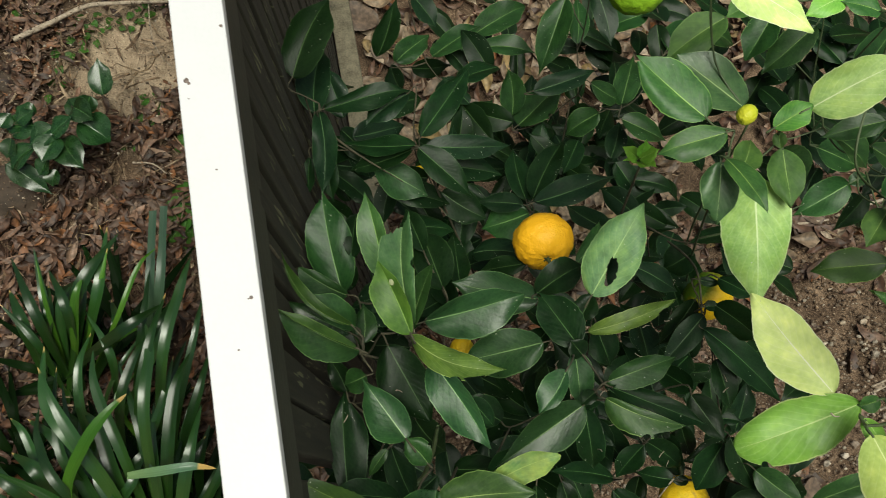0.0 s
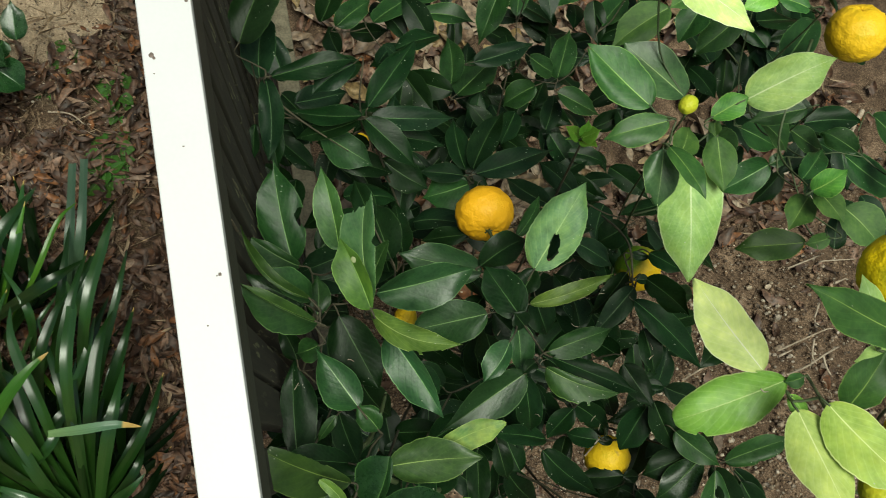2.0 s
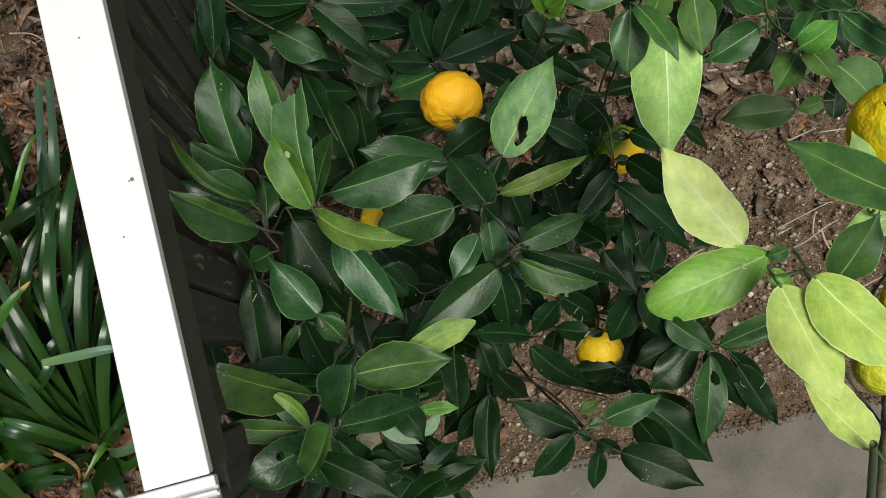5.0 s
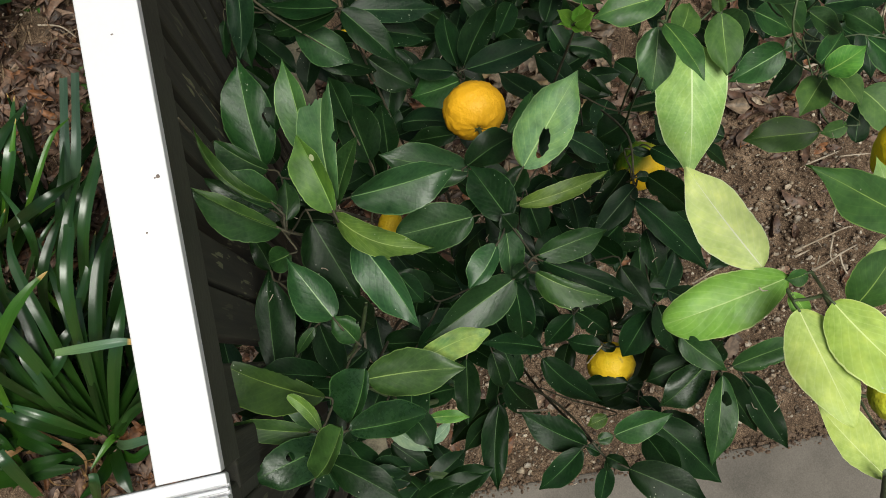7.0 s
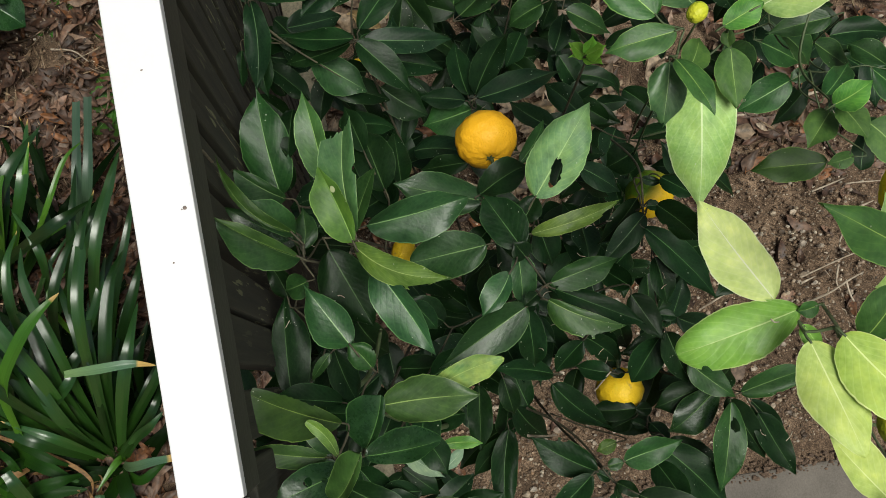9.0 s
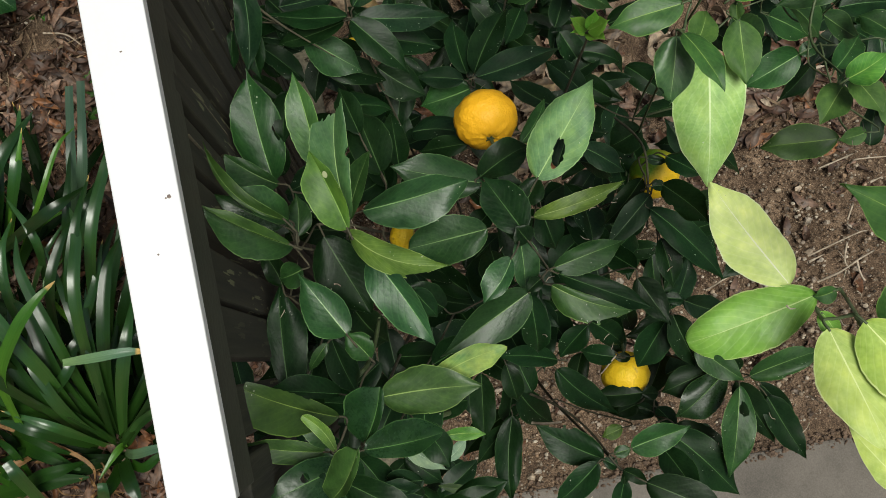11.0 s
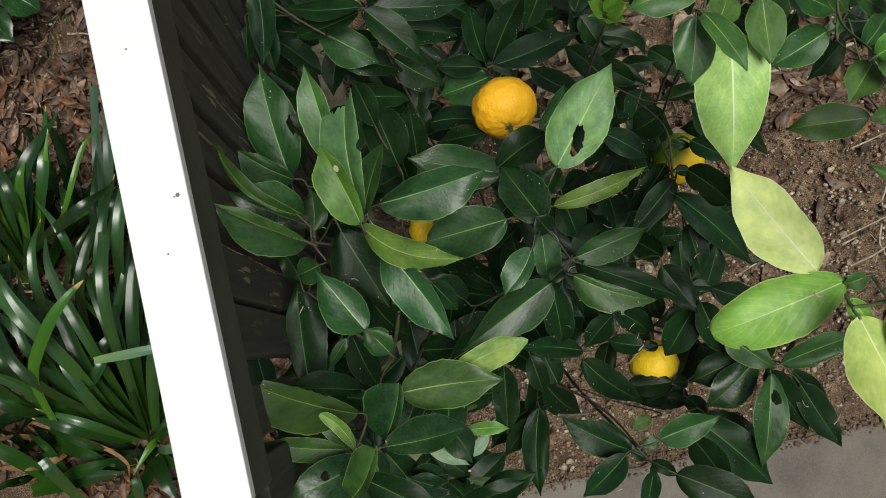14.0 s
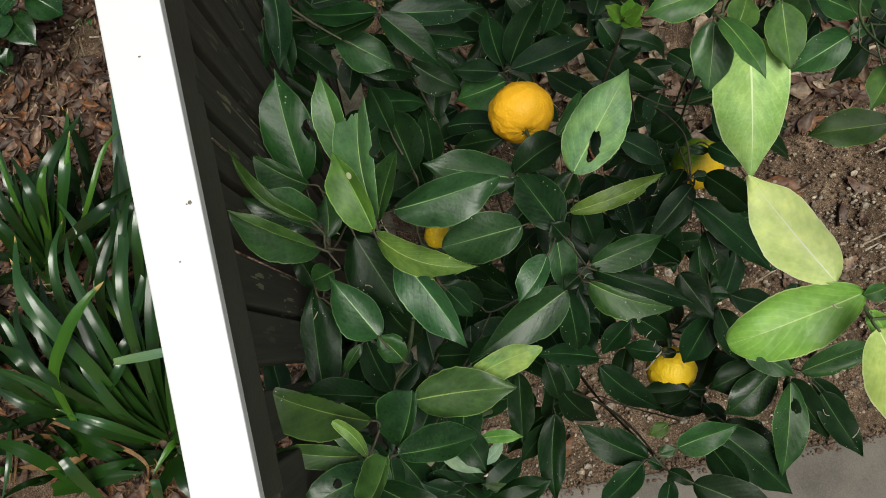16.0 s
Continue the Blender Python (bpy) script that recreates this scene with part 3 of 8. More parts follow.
def blade_mesh(name, length, left, right, rise, arch, bite, seed, bend=0.0, peak=0.4, point=0.3, belly=0.56):
    """A leaf blade from its foot (0, 0, 0) along y: half widths left and right of a midrib that bends sideways, and how steeply each half rises."""
    fine = bool(bite)
    nu, nv = (48, 84) if fine else (10, 44)
    rnd = random.Random(seed)
    ph, ph2, amp, tw = rnd.uniform(0, 6), rnd.uniform(0, 6), rnd.uniform(0.014, 0.034) * length, rnd.uniform(-0.3, 0.3)
    roll_l, roll_r, curl = rnd.uniform(-0.45, 0.12), rnd.uniform(-0.45, 0.12), rnd.uniform(-1.2, 0.5)
    teeth = rnd.uniform(0.0, 0.008)
    high = belly * (1 - peak) / peak
    bm = bmesh.new()
    uvl = bm.loops.layers.uv.new("leaf")
    grid = []
    for j in range(nv + 1):
        v = j / nv
        shape = (v / peak) ** belly * ((1 - v) / (1 - peak)) ** high
        k = min(max((v - 0.68) / 0.32, 0), 1)
        shape = max(shape * (1 - point * k * k * (3 - 2 * k)), 0.014)
        off = -bend * 4 * v * (1 - v)
        row = []
        for i in range(nu + 1):
            u = 2 * i / nu - 1
            u = math.copysign(abs(u) ** 1.8, u)
            hw = shape * (left if u < 0 else right)
            x = u * hw * (1 + 0.025 * math.sin(13 * v + ph + (2 if u < 0 else 0)) + 0.035 * noise.noise((v * 14, math.copysign(1, u) + ph, 1.0)) + 0.012 * noise.noise((v * 50, math.copysign(1, u) + ph, 2.0)) + teeth * math.sin(v * 90 + 3 * math.sin(v * 11 + ph) + ph2))
            a = abs(u)
            z = hw * (rise[0] if u < 0 else rise[1]) * (a - 0.12 * a * a) + arch * length * 4 * v * (1 - v)
            z += amp * a * a * math.sin(v * 9 + ph + (1.5 if u < 0 else 0)) + amp * 0.5 * math.sin(v * 5 + ph2) + tw * x * (v - 0.5) * 2
            z += 0.0007 * length * a * (1 - a) * 4 * math.sin(v * 46 - a * 7 + ph)
            z += (roll_l if u < 0 else roll_r) * hw * a ** 4 * (0.6 + 0.4 * math.sin(v * 7 + ph2)) + curl * length * max(v - 0.72, 0.0) ** 2
            row.append((bm.verts.new((x + off, v * length, z)), u, v))
        grid.append(row)
    for j in range(nv):
        for i in range(nu):
            q = (grid[j][i], grid[j][i + 1], grid[j + 1][i + 1], grid[j + 1][i])
            if fine and eaten(bite, sum(c[1] for c in q) / 4, sum(c[2] for c in q) / 4):
                continue
            f = bm.faces.new([c[0] for c in q])
            for l, c in zip(f.loops, q):
                l[uvl].uv = (c[1] / 2 + 0.5, c[2])
    loose = [v for v in bm.verts if not v.link_faces]
    bmesh.ops.delete(bm, geom=loose, context="VERTS")
    if fine:
        # round off the steps of the eaten margins
        whole = {c[0] for row in grid for c in (row[0], row[-1])} | {c[0] for row in (grid[0], grid[-1]) for c in row}
        rough_edge = [v for v in bm.verts if v.is_boundary and v not in whole]
        for again in range(3):
            moved = []
            for v in rough_edge:
                near = [e.other_vert(v).co for e in v.link_edges if e.is_boundary]
                moved.append(v.co * 0.4 + sum(near, Vector()) / len(near) * 0.6)
            for v, c in zip(rough_edge, moved):
                v.co = c
    return smooth(mesh_of(name, bm))


LEAF_COUNT = 0


def leaf(branch, kind, bx, by, bz, tx, ty, tz, width, roll=0, fold=None, bite="", right=None, bend=0.0, rise=None, peak=None, point=None):
    """One leaf of a branch, from the foot of its blade to its tip (metres in the world). width: the whole blade, or its left half where right is given."""
    global LEAF_COUNT
    LEAF_COUNT += 1
    rnd = random.Random(LEAF_COUNT)
    base, tip = Vector((bx, by, bz)), Vector((tx, ty, tz))
    a = tip - base
    length = a.length
    a.normalize()
    n = Vector((-0.05, -0.02, 1))
    n = (n - a * n.dot(a)).normalized()
    loose = right is None
    if loose:
        roll = roll + rnd.uniform(-14, 14)
        if fold is None:
            fold = rnd.uniform(-20, 14) if kind in ("lime", "palelime", "limegreen", "yellowing") else rnd.uniform(10, 34)
        width, right = width * 0.515, width * 0.515
        rise = (math.tan(radians(fold)) * rnd.uniform(0.6, 1.0), math.tan(radians(fold)) * rnd.uniform(0.6, 1.0))
        bend = length * rnd.uniform(-0.05, 0.05)
    n = Matrix.Rotation(radians(roll), 3, a) @ n
    s = a.cross(n)
    if not bite and loose and width > 0.008 and rnd.random() < 0.14:
        bite = rnd.choice(("n1", "n2", "n3"))
    me = blade_mesh("leaf", length, width, right, rise, rnd.uniform(-0.03, 0.07), bite, LEAF_COUNT, bend, peak or rnd.uniform(0.36, 0.48), rnd.uniform(0.4, 0.68) if point is None else point, rnd.uniform(0.5, 0.62))
    me.materials.append(LEAF[kind])
    ob = new("leaf", me)
    ob.parent = branch
    m = Matrix((s, a, n)).transposed().to_4x4()
    m.translation = base - branch.parent.location
    ob.matrix_basis = m
    STALKS.setdefault(branch.name, []).append((base, a))
    return ob


STALKS, HUBS = {}, {}


def bush(name, at, label, trunk_top, fork):
    ob = thing(name, at, label, "shrub")
    o = Vector(at)
    bm = bmesh.new()
    tube(bm, [(0, 0, -0.05), Vector(fork) * 0.5 - o * 0.5 + Vector((0.012, -0.01, 0)), Vector(fork) - o, Vector(trunk_top) - o], 0.009, 0.003, 8, 8, 0.15)
    part("trunk", bm, BARK, ob, "", True)
    return ob


def branch(owner, name, fork, x, y, z):
    """A branch from the fork to the place where its leaves meet; its mesh is filled in by finish_branch()."""
    ob = new("branch", bpy.data.meshes.new("branch"))
    ob.parent = owner
    HUBS[ob.name] = (ob, Vector(fork), Vector((x, y, z)))
    return ob


def finish_branch(name, joints):
    """The branch from its fork to its hub, and a twig from each leaf to the nearest wood that has grown so far."""
    ob, fork, hub = HUBS[name]
    o = ob.parent.location
    rnd = random.Random(len(name) + int(hub.x * 1000))
    bm = bmesh.new()
    mid = fork.lerp(hub, 0.55) + Vector((rnd.uniform(-0.03, 0.03), rnd.uniform(-0.03, 0.03), -0.06))
    tube(bm, [fork - o, mid - o, hub - o], *((0.0017, 0.001) if ob.parent == LIGHT_BUSH else (0.0024, 0.0012)), 8, 6, 0.25)
    joints += [hub, mid.lerp(hub, 0.6), mid.lerp(hub, 0.3)]
    wood = GREEN_TWIG if ob.parent == LIGHT_BUSH else BARK
    waiting = list(STALKS.get(name, []))

    def reach(base, j):
        d = base - j
        return math.hypot(d.x, d.y) + 0.3 * abs(d.z) + (0.08 if d.z < -0.01 else 0.0)

    while waiting:
        base, a, j = min(((p, q, min(joints, key=lambda w: reach(p, w))) for p, q in waiting), key=lambda c: reach(c[0], c[2]))
        waiting = [w for w in waiting if w[0] is not base]
        d = (base - j).length
        back = base - a * min(0.012, d * 0.3) - Vector((0, 0, 0.002))
        knee = j.lerp(back, 0.5) + Vector((rnd.uniform(-0.06, 0.06) * d, rnd.uniform(-0.06, 0.06) * d, -0.12 * d if d < 0.05 else -0.24 * d))
        part("twig", tube(bmesh.new(), [j - o, knee - o, back - o, base + a * 0.002 - o], 0.0011, 0.0008, 4, 5, 0.3), wood, ob, "", True)
        joints += [back, knee]
    bm.to_mesh(ob.data)
    bm.free()
    smooth(ob.data).materials.append(wood)


DARK_BUSH = bush("citrus_bush", (0.17, 0.10, -0.02), "dense dark green citrus bush with ripening fruit", (0.17, 0.13, 1.15), (0.16, 0.12, 0.75))
LIGHT_BUSH = bush("citrus_bush", (0.33, 0.19, -0.02), "citrus bush with large pale lime green leaves", (0.35, 0.17, 1.3), (0.36, 0.16, 0.95))
H1 = branch(DARK_BUSH, "H1", (0.16, 0.12, 0.75), -0.067, 0.119, 1.460)
H2 = branch(DARK_BUSH, "H2", (0.16, 0.12, 0.75), -0.019, 0.123, 1.485)
H3 = branch(DARK_BUSH, "H3", (0.16, 0.12, 0.75), 0.133, 0.056, 1.405)
H4 = branch(DARK_BUSH, "H4", (0.16, 0.12, 0.75), 0.195, -0.146, 1.262)
H6 = branch(DARK_BUSH, "H6", (0.16, 0.12, 0.75), 0.021, 0.364, 1.300)
H7 = branch(DARK_BUSH, "H7", (0.16, 0.12, 0.75), 0.153, 0.321, 1.160)
H8 = branch(DARK_BUSH, "H8", (0.16, 0.12, 0.75), 0.296, -0.099, 1.100)
HK = branch(DARK_BUSH, "HK", (0.16, 0.12, 0.75), 0.133, -0.056, 1.120)
H9 = branch(DARK_BUSH, "H9", (0.16, 0.12, 0.75), 0.362, -0.086, 1.190)
H10 = branch(DARK_BUSH, "H10", (0.16, 0.12, 0.75), -0.046, -0.046, 1.470)
H11 = branch(DARK_BUSH, "H11", (0.16, 0.12, 0.75), 0.287, 0.130, 1.280)
HA = branch(LIGHT_BUSH, "HA", (0.387, -0.116, 1.500), 0.256, -0.003, 1.665)
HB = branch(LIGHT_BUSH, "HB", (0.36, 0.16, 0.95), 0.254, 0.205, 1.550)
HC = branch(LIGHT_BUSH, "HC", (0.506, 0.34, 1.4), 0.433, 0.166, 1.440)
HD = branch(LIGHT_BUSH, "HD", (0.387, -0.116, 1.500), 0.331, -0.011, 1.700)
HE = branch(LIGHT_BUSH, "HE", (0.36, 0.16, 0.95), 0.291, 0.242, 1.530)
HG = branch(LIGHT_BUSH, "HG", (0.387, -0.116, 1.500), 0.249, -0.026, 1.690)
HY = branch(DARK_BUSH, "HY", (0.16, 0.12, 0.75), 0.239, 0.276, 1.375)
HF = branch(DARK_BUSH, "HF", (0.16, 0.12, 0.75), 0.271, 0.523, 1.000)

SHOOT = tube(bmesh.new(), [Vector(p) - LIGHT_BUSH.location for p in ((0.387, -0.116, 1.500), (0.401, -0.150, 1.460), (0.415, -0.182, 1.420), (0.440, -0.242, 1.340), (0.610, -0.505, 0.900), (0.946, -1.093, 0.020))], 0.0046, 0.0080, 8, 8, 0.2)
part("stem", SHOOT, LIGHT_BARK, LIGHT_BUSH, "grey-green ridged main stem", True)
SHOOT = tube(bmesh.new(), [Vector(p) - LIGHT_BUSH.location for p in ((0.258, -0.121, 1.686), (0.269, -0.136, 1.660), (0.294, -0.168, 1.600), (0.334, -0.226, 1.500))], 0.0022, 0.0030, 8, 8, 0.1)
part("stem", SHOOT, GREEN_TWIG, LIGHT_BUSH, "smooth green young stem", True)
SHOOT = tube(bmesh.new(), [Vector(p) - LIGHT_BUSH.location for p in ((0.410, -0.169, 1.440), (0.381, -0.171, 1.500), (0.339, -0.171, 1.580))], 0.0034, 0.0026, 8, 8, 0.1)
part("stem", SHOOT, GREEN_TWIG, LIGHT_BUSH, "smooth green young stem", True)

SHOOT = tube(bmesh.new(), [Vector(p) - DARK_BUSH.location for p in ((-0.013, 0.051, 1.400), (-0.022, 0.031, 1.370), (-0.034, 0.013, 1.340), (-0.048, -0.009, 1.300), (0.060, -0.060, 1.050), (0.160, 0.120, 0.750))], 0.0016, 0.0040, 8, 8, 0.2)
part("stem", SHOOT, GREEN_TWIG, DARK_BUSH, "olive green ridged stem", True)

leaf(H1, "dusk", -0.079, 0.189, 1.400, -0.082, 0.289, 1.420, 0.0232, right=0.0217, bend=0.0024, rise=(0.15, 0.22), peak=0.43, bite="tip1")
leaf(H2, "fresh2", -0.034, 0.174, 1.490, -0.038, 0.245, 1.510, 0.0160, right=0.0086, bend=-0.0017, rise=(0.08, 0.70), peak=0.42)
leaf(H2, "sheenlight", -0.017, 0.114, 1.572, -0.004, 0.194, 1.618, 0.0173, right=0.0096, bend=0.0066, rise=(0.06, 0.95), peak=0.47, bite="tip2")
leaf(H2, "mid", -0.020, 0.128, 1.480, 0.007, 0.167, 1.530, 0.0118, right=0.0067, bend=0.0017, rise=(0.30, 0.40), peak=0.45)
leaf(H2, "scarred", -0.019, 0.103, 1.588, -0.033, 0.157, 1.602, 0.0170, right=0.0069, bend=-0.0011, rise=(0.12, 1.10), peak=0.50)
leaf(H2, "citron", -0.020, 0.104, 1.578, 0.041, 0.065, 1.600, 0.0100, right=0.0100, bend=-0.0089, rise=(0.12, -0.55), peak=0.45, bite="e1")
leaf(H2, "sheen", -0.007, 0.138, 1.450, 0.080, 0.143, 1.470, 0.0163, right=0.0245, bend=-0.0018, rise=(-0.50, -0.12), peak=0.50)
leaf(H3, "sheen", 0.107, 0.157, 1.360, 0.026, 0.191, 1.355, 0.0210, right=0.0220, bend=0.0010, rise=(0.20, -0.10), peak=0.45)
leaf(H3, "sheen", 0.097, 0.108, 1.400, 0.026, 0.108, 1.375, 0.0231, right=0.0207, bend=0.0000, rise=(-0.12, 0.20), peak=0.50, point=0.1)
leaf(H3, "deep", 0.127, 0.097, 1.410, 0.103, 0.155, 1.400, 0.0187, right=0.0202, bend=0.0000, rise=(0.25, 0.30), peak=0.45, bite="tip3")
leaf(H3, "deep", 0.129, 0.088, 1.410, 0.119, 0.103, 1.420, 0.0196)
leaf(H3, "bright", 0.149, 0.141, 1.410, 0.211, 0.212, 1.440, 0.0251, right=0.0241, bend=0.0000, rise=(0.12, 0.08), peak=0.42, bite="hole1", point=0.5)
leaf(H3, "deep", 0.135, 0.124, 1.400, 0.152, 0.145, 1.410, 0.0230)
leaf(H3, "deep", 0.167, 0.127, 1.310, 0.176, 0.087, 1.290, 0.0329)
leaf(H3, "citron", 0.140, 0.110, 1.400, 0.228, 0.124, 1.410, 0.0092, right=0.0082, bend=-0.0039, rise=(0.50, -0.30), peak=0.40, bite="chew")
leaf(H3, "sheen", 0.122, 0.094, 1.410, 0.119, 0.045, 1.390, 0.0153, right=0.0098, bend=0.0010, rise=(-0.15, 0.35), peak=0.50)
leaf(H3, "sheen", 0.108, 0.076, 1.430, 0.076, 0.043, 1.430, 0.0079, right=0.0158, bend=0.0028, rise=(0.35, 0.18), peak=0.50)
leaf(H3, "sheen", 0.120, 0.045, 1.410, 0.031, 0.006, 1.400, 0.0218, right=0.0161, bend=0.0000, rise=(-0.10, -0.60), peak=0.33, point=0.3)
leaf(H3, "deep", 0.132, 0.054, 1.410, 0.117, 0.045, 1.410, 0.0127)
leaf(H3, "mid", 0.145, 0.061, 1.410, 0.213, 0.072, 1.400, 0.0106, right=0.0159, bend=0.0000, rise=(0.25, 0.12), peak=0.45)
leaf(H3, "deep", 0.147, 0.056, 1.410, 0.229, 0.008, 1.390, 0.0108, right=0.0128, bend=0.0000, rise=(0.30, 0.30), peak=0.50)
leaf(H3, "fresh2", 0.138, 0.046, 1.420, 0.202, 0.010, 1.420, 0.0057, right=0.0189, bend=-0.0047, rise=(0.50, 0.12), peak=0.40, bite="e1")
leaf(H3, "deep", 0.124, 0.045, 1.380, 0.128, -0.012, 1.330, 0.0138, right=0.0138, bend=0.0000, rise=(0.25, 0.30), peak=0.45)
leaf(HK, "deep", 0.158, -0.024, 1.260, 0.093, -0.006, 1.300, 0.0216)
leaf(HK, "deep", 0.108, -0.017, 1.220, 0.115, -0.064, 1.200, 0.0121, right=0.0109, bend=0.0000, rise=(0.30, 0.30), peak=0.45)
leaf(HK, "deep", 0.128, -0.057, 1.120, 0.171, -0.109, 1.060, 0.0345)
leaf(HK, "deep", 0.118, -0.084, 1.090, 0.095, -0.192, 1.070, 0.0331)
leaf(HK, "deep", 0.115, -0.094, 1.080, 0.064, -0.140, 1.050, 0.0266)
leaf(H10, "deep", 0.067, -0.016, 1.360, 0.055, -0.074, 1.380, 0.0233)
leaf(H10, "pale", 0.015, -0.011, 1.470, 0.079, 0.004, 1.490, 0.0095, right=0.0130, bend=0.0035, rise=(0.30, -0.10), peak=0.55)
leaf(H10, "fresh2", -0.023, -0.013, 1.475, 0.052, -0.020, 1.500, 0.0189, right=0.0189, bend=0.0017, rise=(0.30, 0.10), peak=0.42)
leaf(H10, "glossy", -0.043, -0.048, 1.490, 0.015, -0.047, 1.510, 0.0172, right=0.0098, bend=-0.0016, rise=(-0.20, 0.40), peak=0.55)
leaf(H10, "deep", -0.002, -0.039, 1.450, 0.018, -0.079, 1.460, 0.0115, right=0.0132, bend=0.0035, rise=(-0.20, 0.30), peak=0.50)
leaf(H10, "light", 0.019, -0.056, 1.440, 0.053, -0.062, 1.440, 0.0110)
leaf(H10, "fresh2", -0.072, -0.074, 1.530, -0.042, -0.038, 1.590, 0.0148, right=0.0048, bend=-0.0030, rise=(0.12, 0.90), peak=0.60, point=0.0)
leaf(H10, "glossy", -0.056, -0.053, 1.500, -0.119, -0.067, 1.520, 0.0180, right=0.0152, bend=0.0000, rise=(0.20, -0.15), peak=0.50, bite="hole2")
leaf(H10, "deep", -0.064, -0.067, 1.490, -0.011, -0.111, 1.500, 0.0275)
leaf(H10, "glossy", -0.043, -0.044, 1.480, -0.022, -0.004, 1.500, 0.0253, right=0.0051, bend=-0.0025, rise=(0.12, 0.90), peak=0.58, point=0.0)
leaf(H10, "olive", -0.057, -0.019, 1.500, -0.113, 0.016, 1.550, 0.0232, right=0.0108, bend=0.0024, rise=(0.08, 0.30), peak=0.62, bite="nibble", point=0.0)
leaf(H10, "olive", -0.072, -0.043, 1.490, -0.129, -0.024, 1.500, 0.0101, right=0.0084, bend=0.0013, rise=(0.20, 0.40), peak=0.50)
leaf(H10, "citron", -0.061, -0.041, 1.530, -0.078, -0.011, 1.540, 0.0050, right=0.0050, bend=-0.0031, rise=(0.40, 0.40), peak=0.60, point=0.0)
leaf(H10, "mid", -0.067, -0.040, 1.500, -0.077, -0.004, 1.510, 0.0115, right=0.0041, bend=0.0016, rise=(0.20, 0.80), peak=0.60, point=0.0)
leaf(H10, "deep", -0.055, -0.005, 1.440, -0.114, 0.011, 1.430, 0.0054, right=0.0141, bend=0.0000, rise=(0.30, -0.10), peak=0.50)
leaf(H10, "sheen", -0.040, 0.040, 1.460, -0.068, 0.096, 1.470, 0.0212, right=0.0141, bend=0.0000, rise=(-0.12, -0.30), peak=0.35)
leaf(H10, "mid", -0.026, 0.018, 1.450, -0.042, 0.042, 1.460, 0.0217)
leaf(H2, "sheen", -0.008, 0.088, 1.545, 0.024, 0.017, 1.533, 0.0086, right=0.0195, bend=0.0016, rise=(-0.80, -0.06), peak=0.42)
leaf(H2, "deep", 0.020, 0.068, 1.420, 0.038, 0.040, 1.400, 0.0185)
leaf(H2, "deep", -0.044, 0.127, 1.430, -0.019, 0.056, 1.410, 0.0203, right=0.0265, bend=0.0000, rise=(0.15, 0.10), peak=0.50)
leaf(H10, "deep", -0.104, 0.008, 1.380, -0.093, 0.097, 1.400, 0.0128, right=0.0222, bend=0.0020, rise=(0.30, 0.15), peak=0.45)
leaf(H10, "mid", -0.061, 0.040, 1.400, -0.084, 0.018, 1.390, 0.0098)
leaf(H10, "deep", -0.060, 0.044, 1.360, -0.048, -0.011, 1.330, 0.0282)
leaf(H1, "dusk", -0.062, 0.109, 1.530, -0.113, 0.142, 1.570, 0.0187, right=0.0012, bend=0.0023, rise=(0.10, 0.50), peak=0.50)
leaf(H1, "olive", -0.061, 0.107, 1.550, -0.112, 0.141, 1.580, 0.0008, right=0.0065, bend=0.0023, rise=(0.50, 0.55), peak=0.55)
leaf(H1, "dusk", -0.064, 0.134, 1.500, -0.093, 0.159, 1.530, 0.0093, right=0.0127, bend=0.0000, rise=(0.20, 0.10), peak=0.50)
leaf(H1, "olive", -0.064, 0.129, 1.530, -0.108, 0.194, 1.550, 0.0024, right=0.0068, bend=0.0120, rise=(0.50, 0.60), peak=0.45)
leaf(H1, "glossy", -0.070, 0.132, 1.490, -0.114, 0.163, 1.510, 0.0110, right=0.0076, bend=0.0013, rise=(-0.10, 0.30), peak=0.50)
leaf(H1, "dusk", -0.071, 0.176, 1.440, -0.111, 0.210, 1.440, 0.0170, right=0.0071, bend=0.0019, rise=(0.25, 0.50), peak=0.55)
leaf(H1, "dusk", -0.062, 0.125, 1.470, -0.057, 0.160, 1.470, 0.0207)
leaf(H1, "dusk", -0.065, 0.101, 1.450, -0.087, 0.098, 1.440, 0.0222)
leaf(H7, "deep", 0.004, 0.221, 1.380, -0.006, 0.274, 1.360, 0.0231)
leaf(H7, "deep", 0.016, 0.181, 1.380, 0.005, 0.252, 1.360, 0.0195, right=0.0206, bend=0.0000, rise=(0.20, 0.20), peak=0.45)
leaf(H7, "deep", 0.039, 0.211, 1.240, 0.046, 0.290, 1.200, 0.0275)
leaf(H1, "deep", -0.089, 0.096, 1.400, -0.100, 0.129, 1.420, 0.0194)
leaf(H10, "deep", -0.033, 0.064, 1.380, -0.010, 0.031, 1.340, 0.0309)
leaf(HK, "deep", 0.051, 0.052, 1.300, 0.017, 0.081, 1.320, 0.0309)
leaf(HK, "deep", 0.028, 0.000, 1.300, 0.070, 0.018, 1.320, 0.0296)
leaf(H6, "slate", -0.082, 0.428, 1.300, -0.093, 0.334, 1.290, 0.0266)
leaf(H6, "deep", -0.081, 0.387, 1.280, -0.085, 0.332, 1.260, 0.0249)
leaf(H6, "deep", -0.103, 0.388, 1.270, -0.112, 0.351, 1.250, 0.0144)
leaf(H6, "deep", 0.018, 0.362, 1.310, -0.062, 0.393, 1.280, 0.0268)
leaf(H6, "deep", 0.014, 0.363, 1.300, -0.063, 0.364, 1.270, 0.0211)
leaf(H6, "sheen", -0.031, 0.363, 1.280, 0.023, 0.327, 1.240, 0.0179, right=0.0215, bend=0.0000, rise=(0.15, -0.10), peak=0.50)
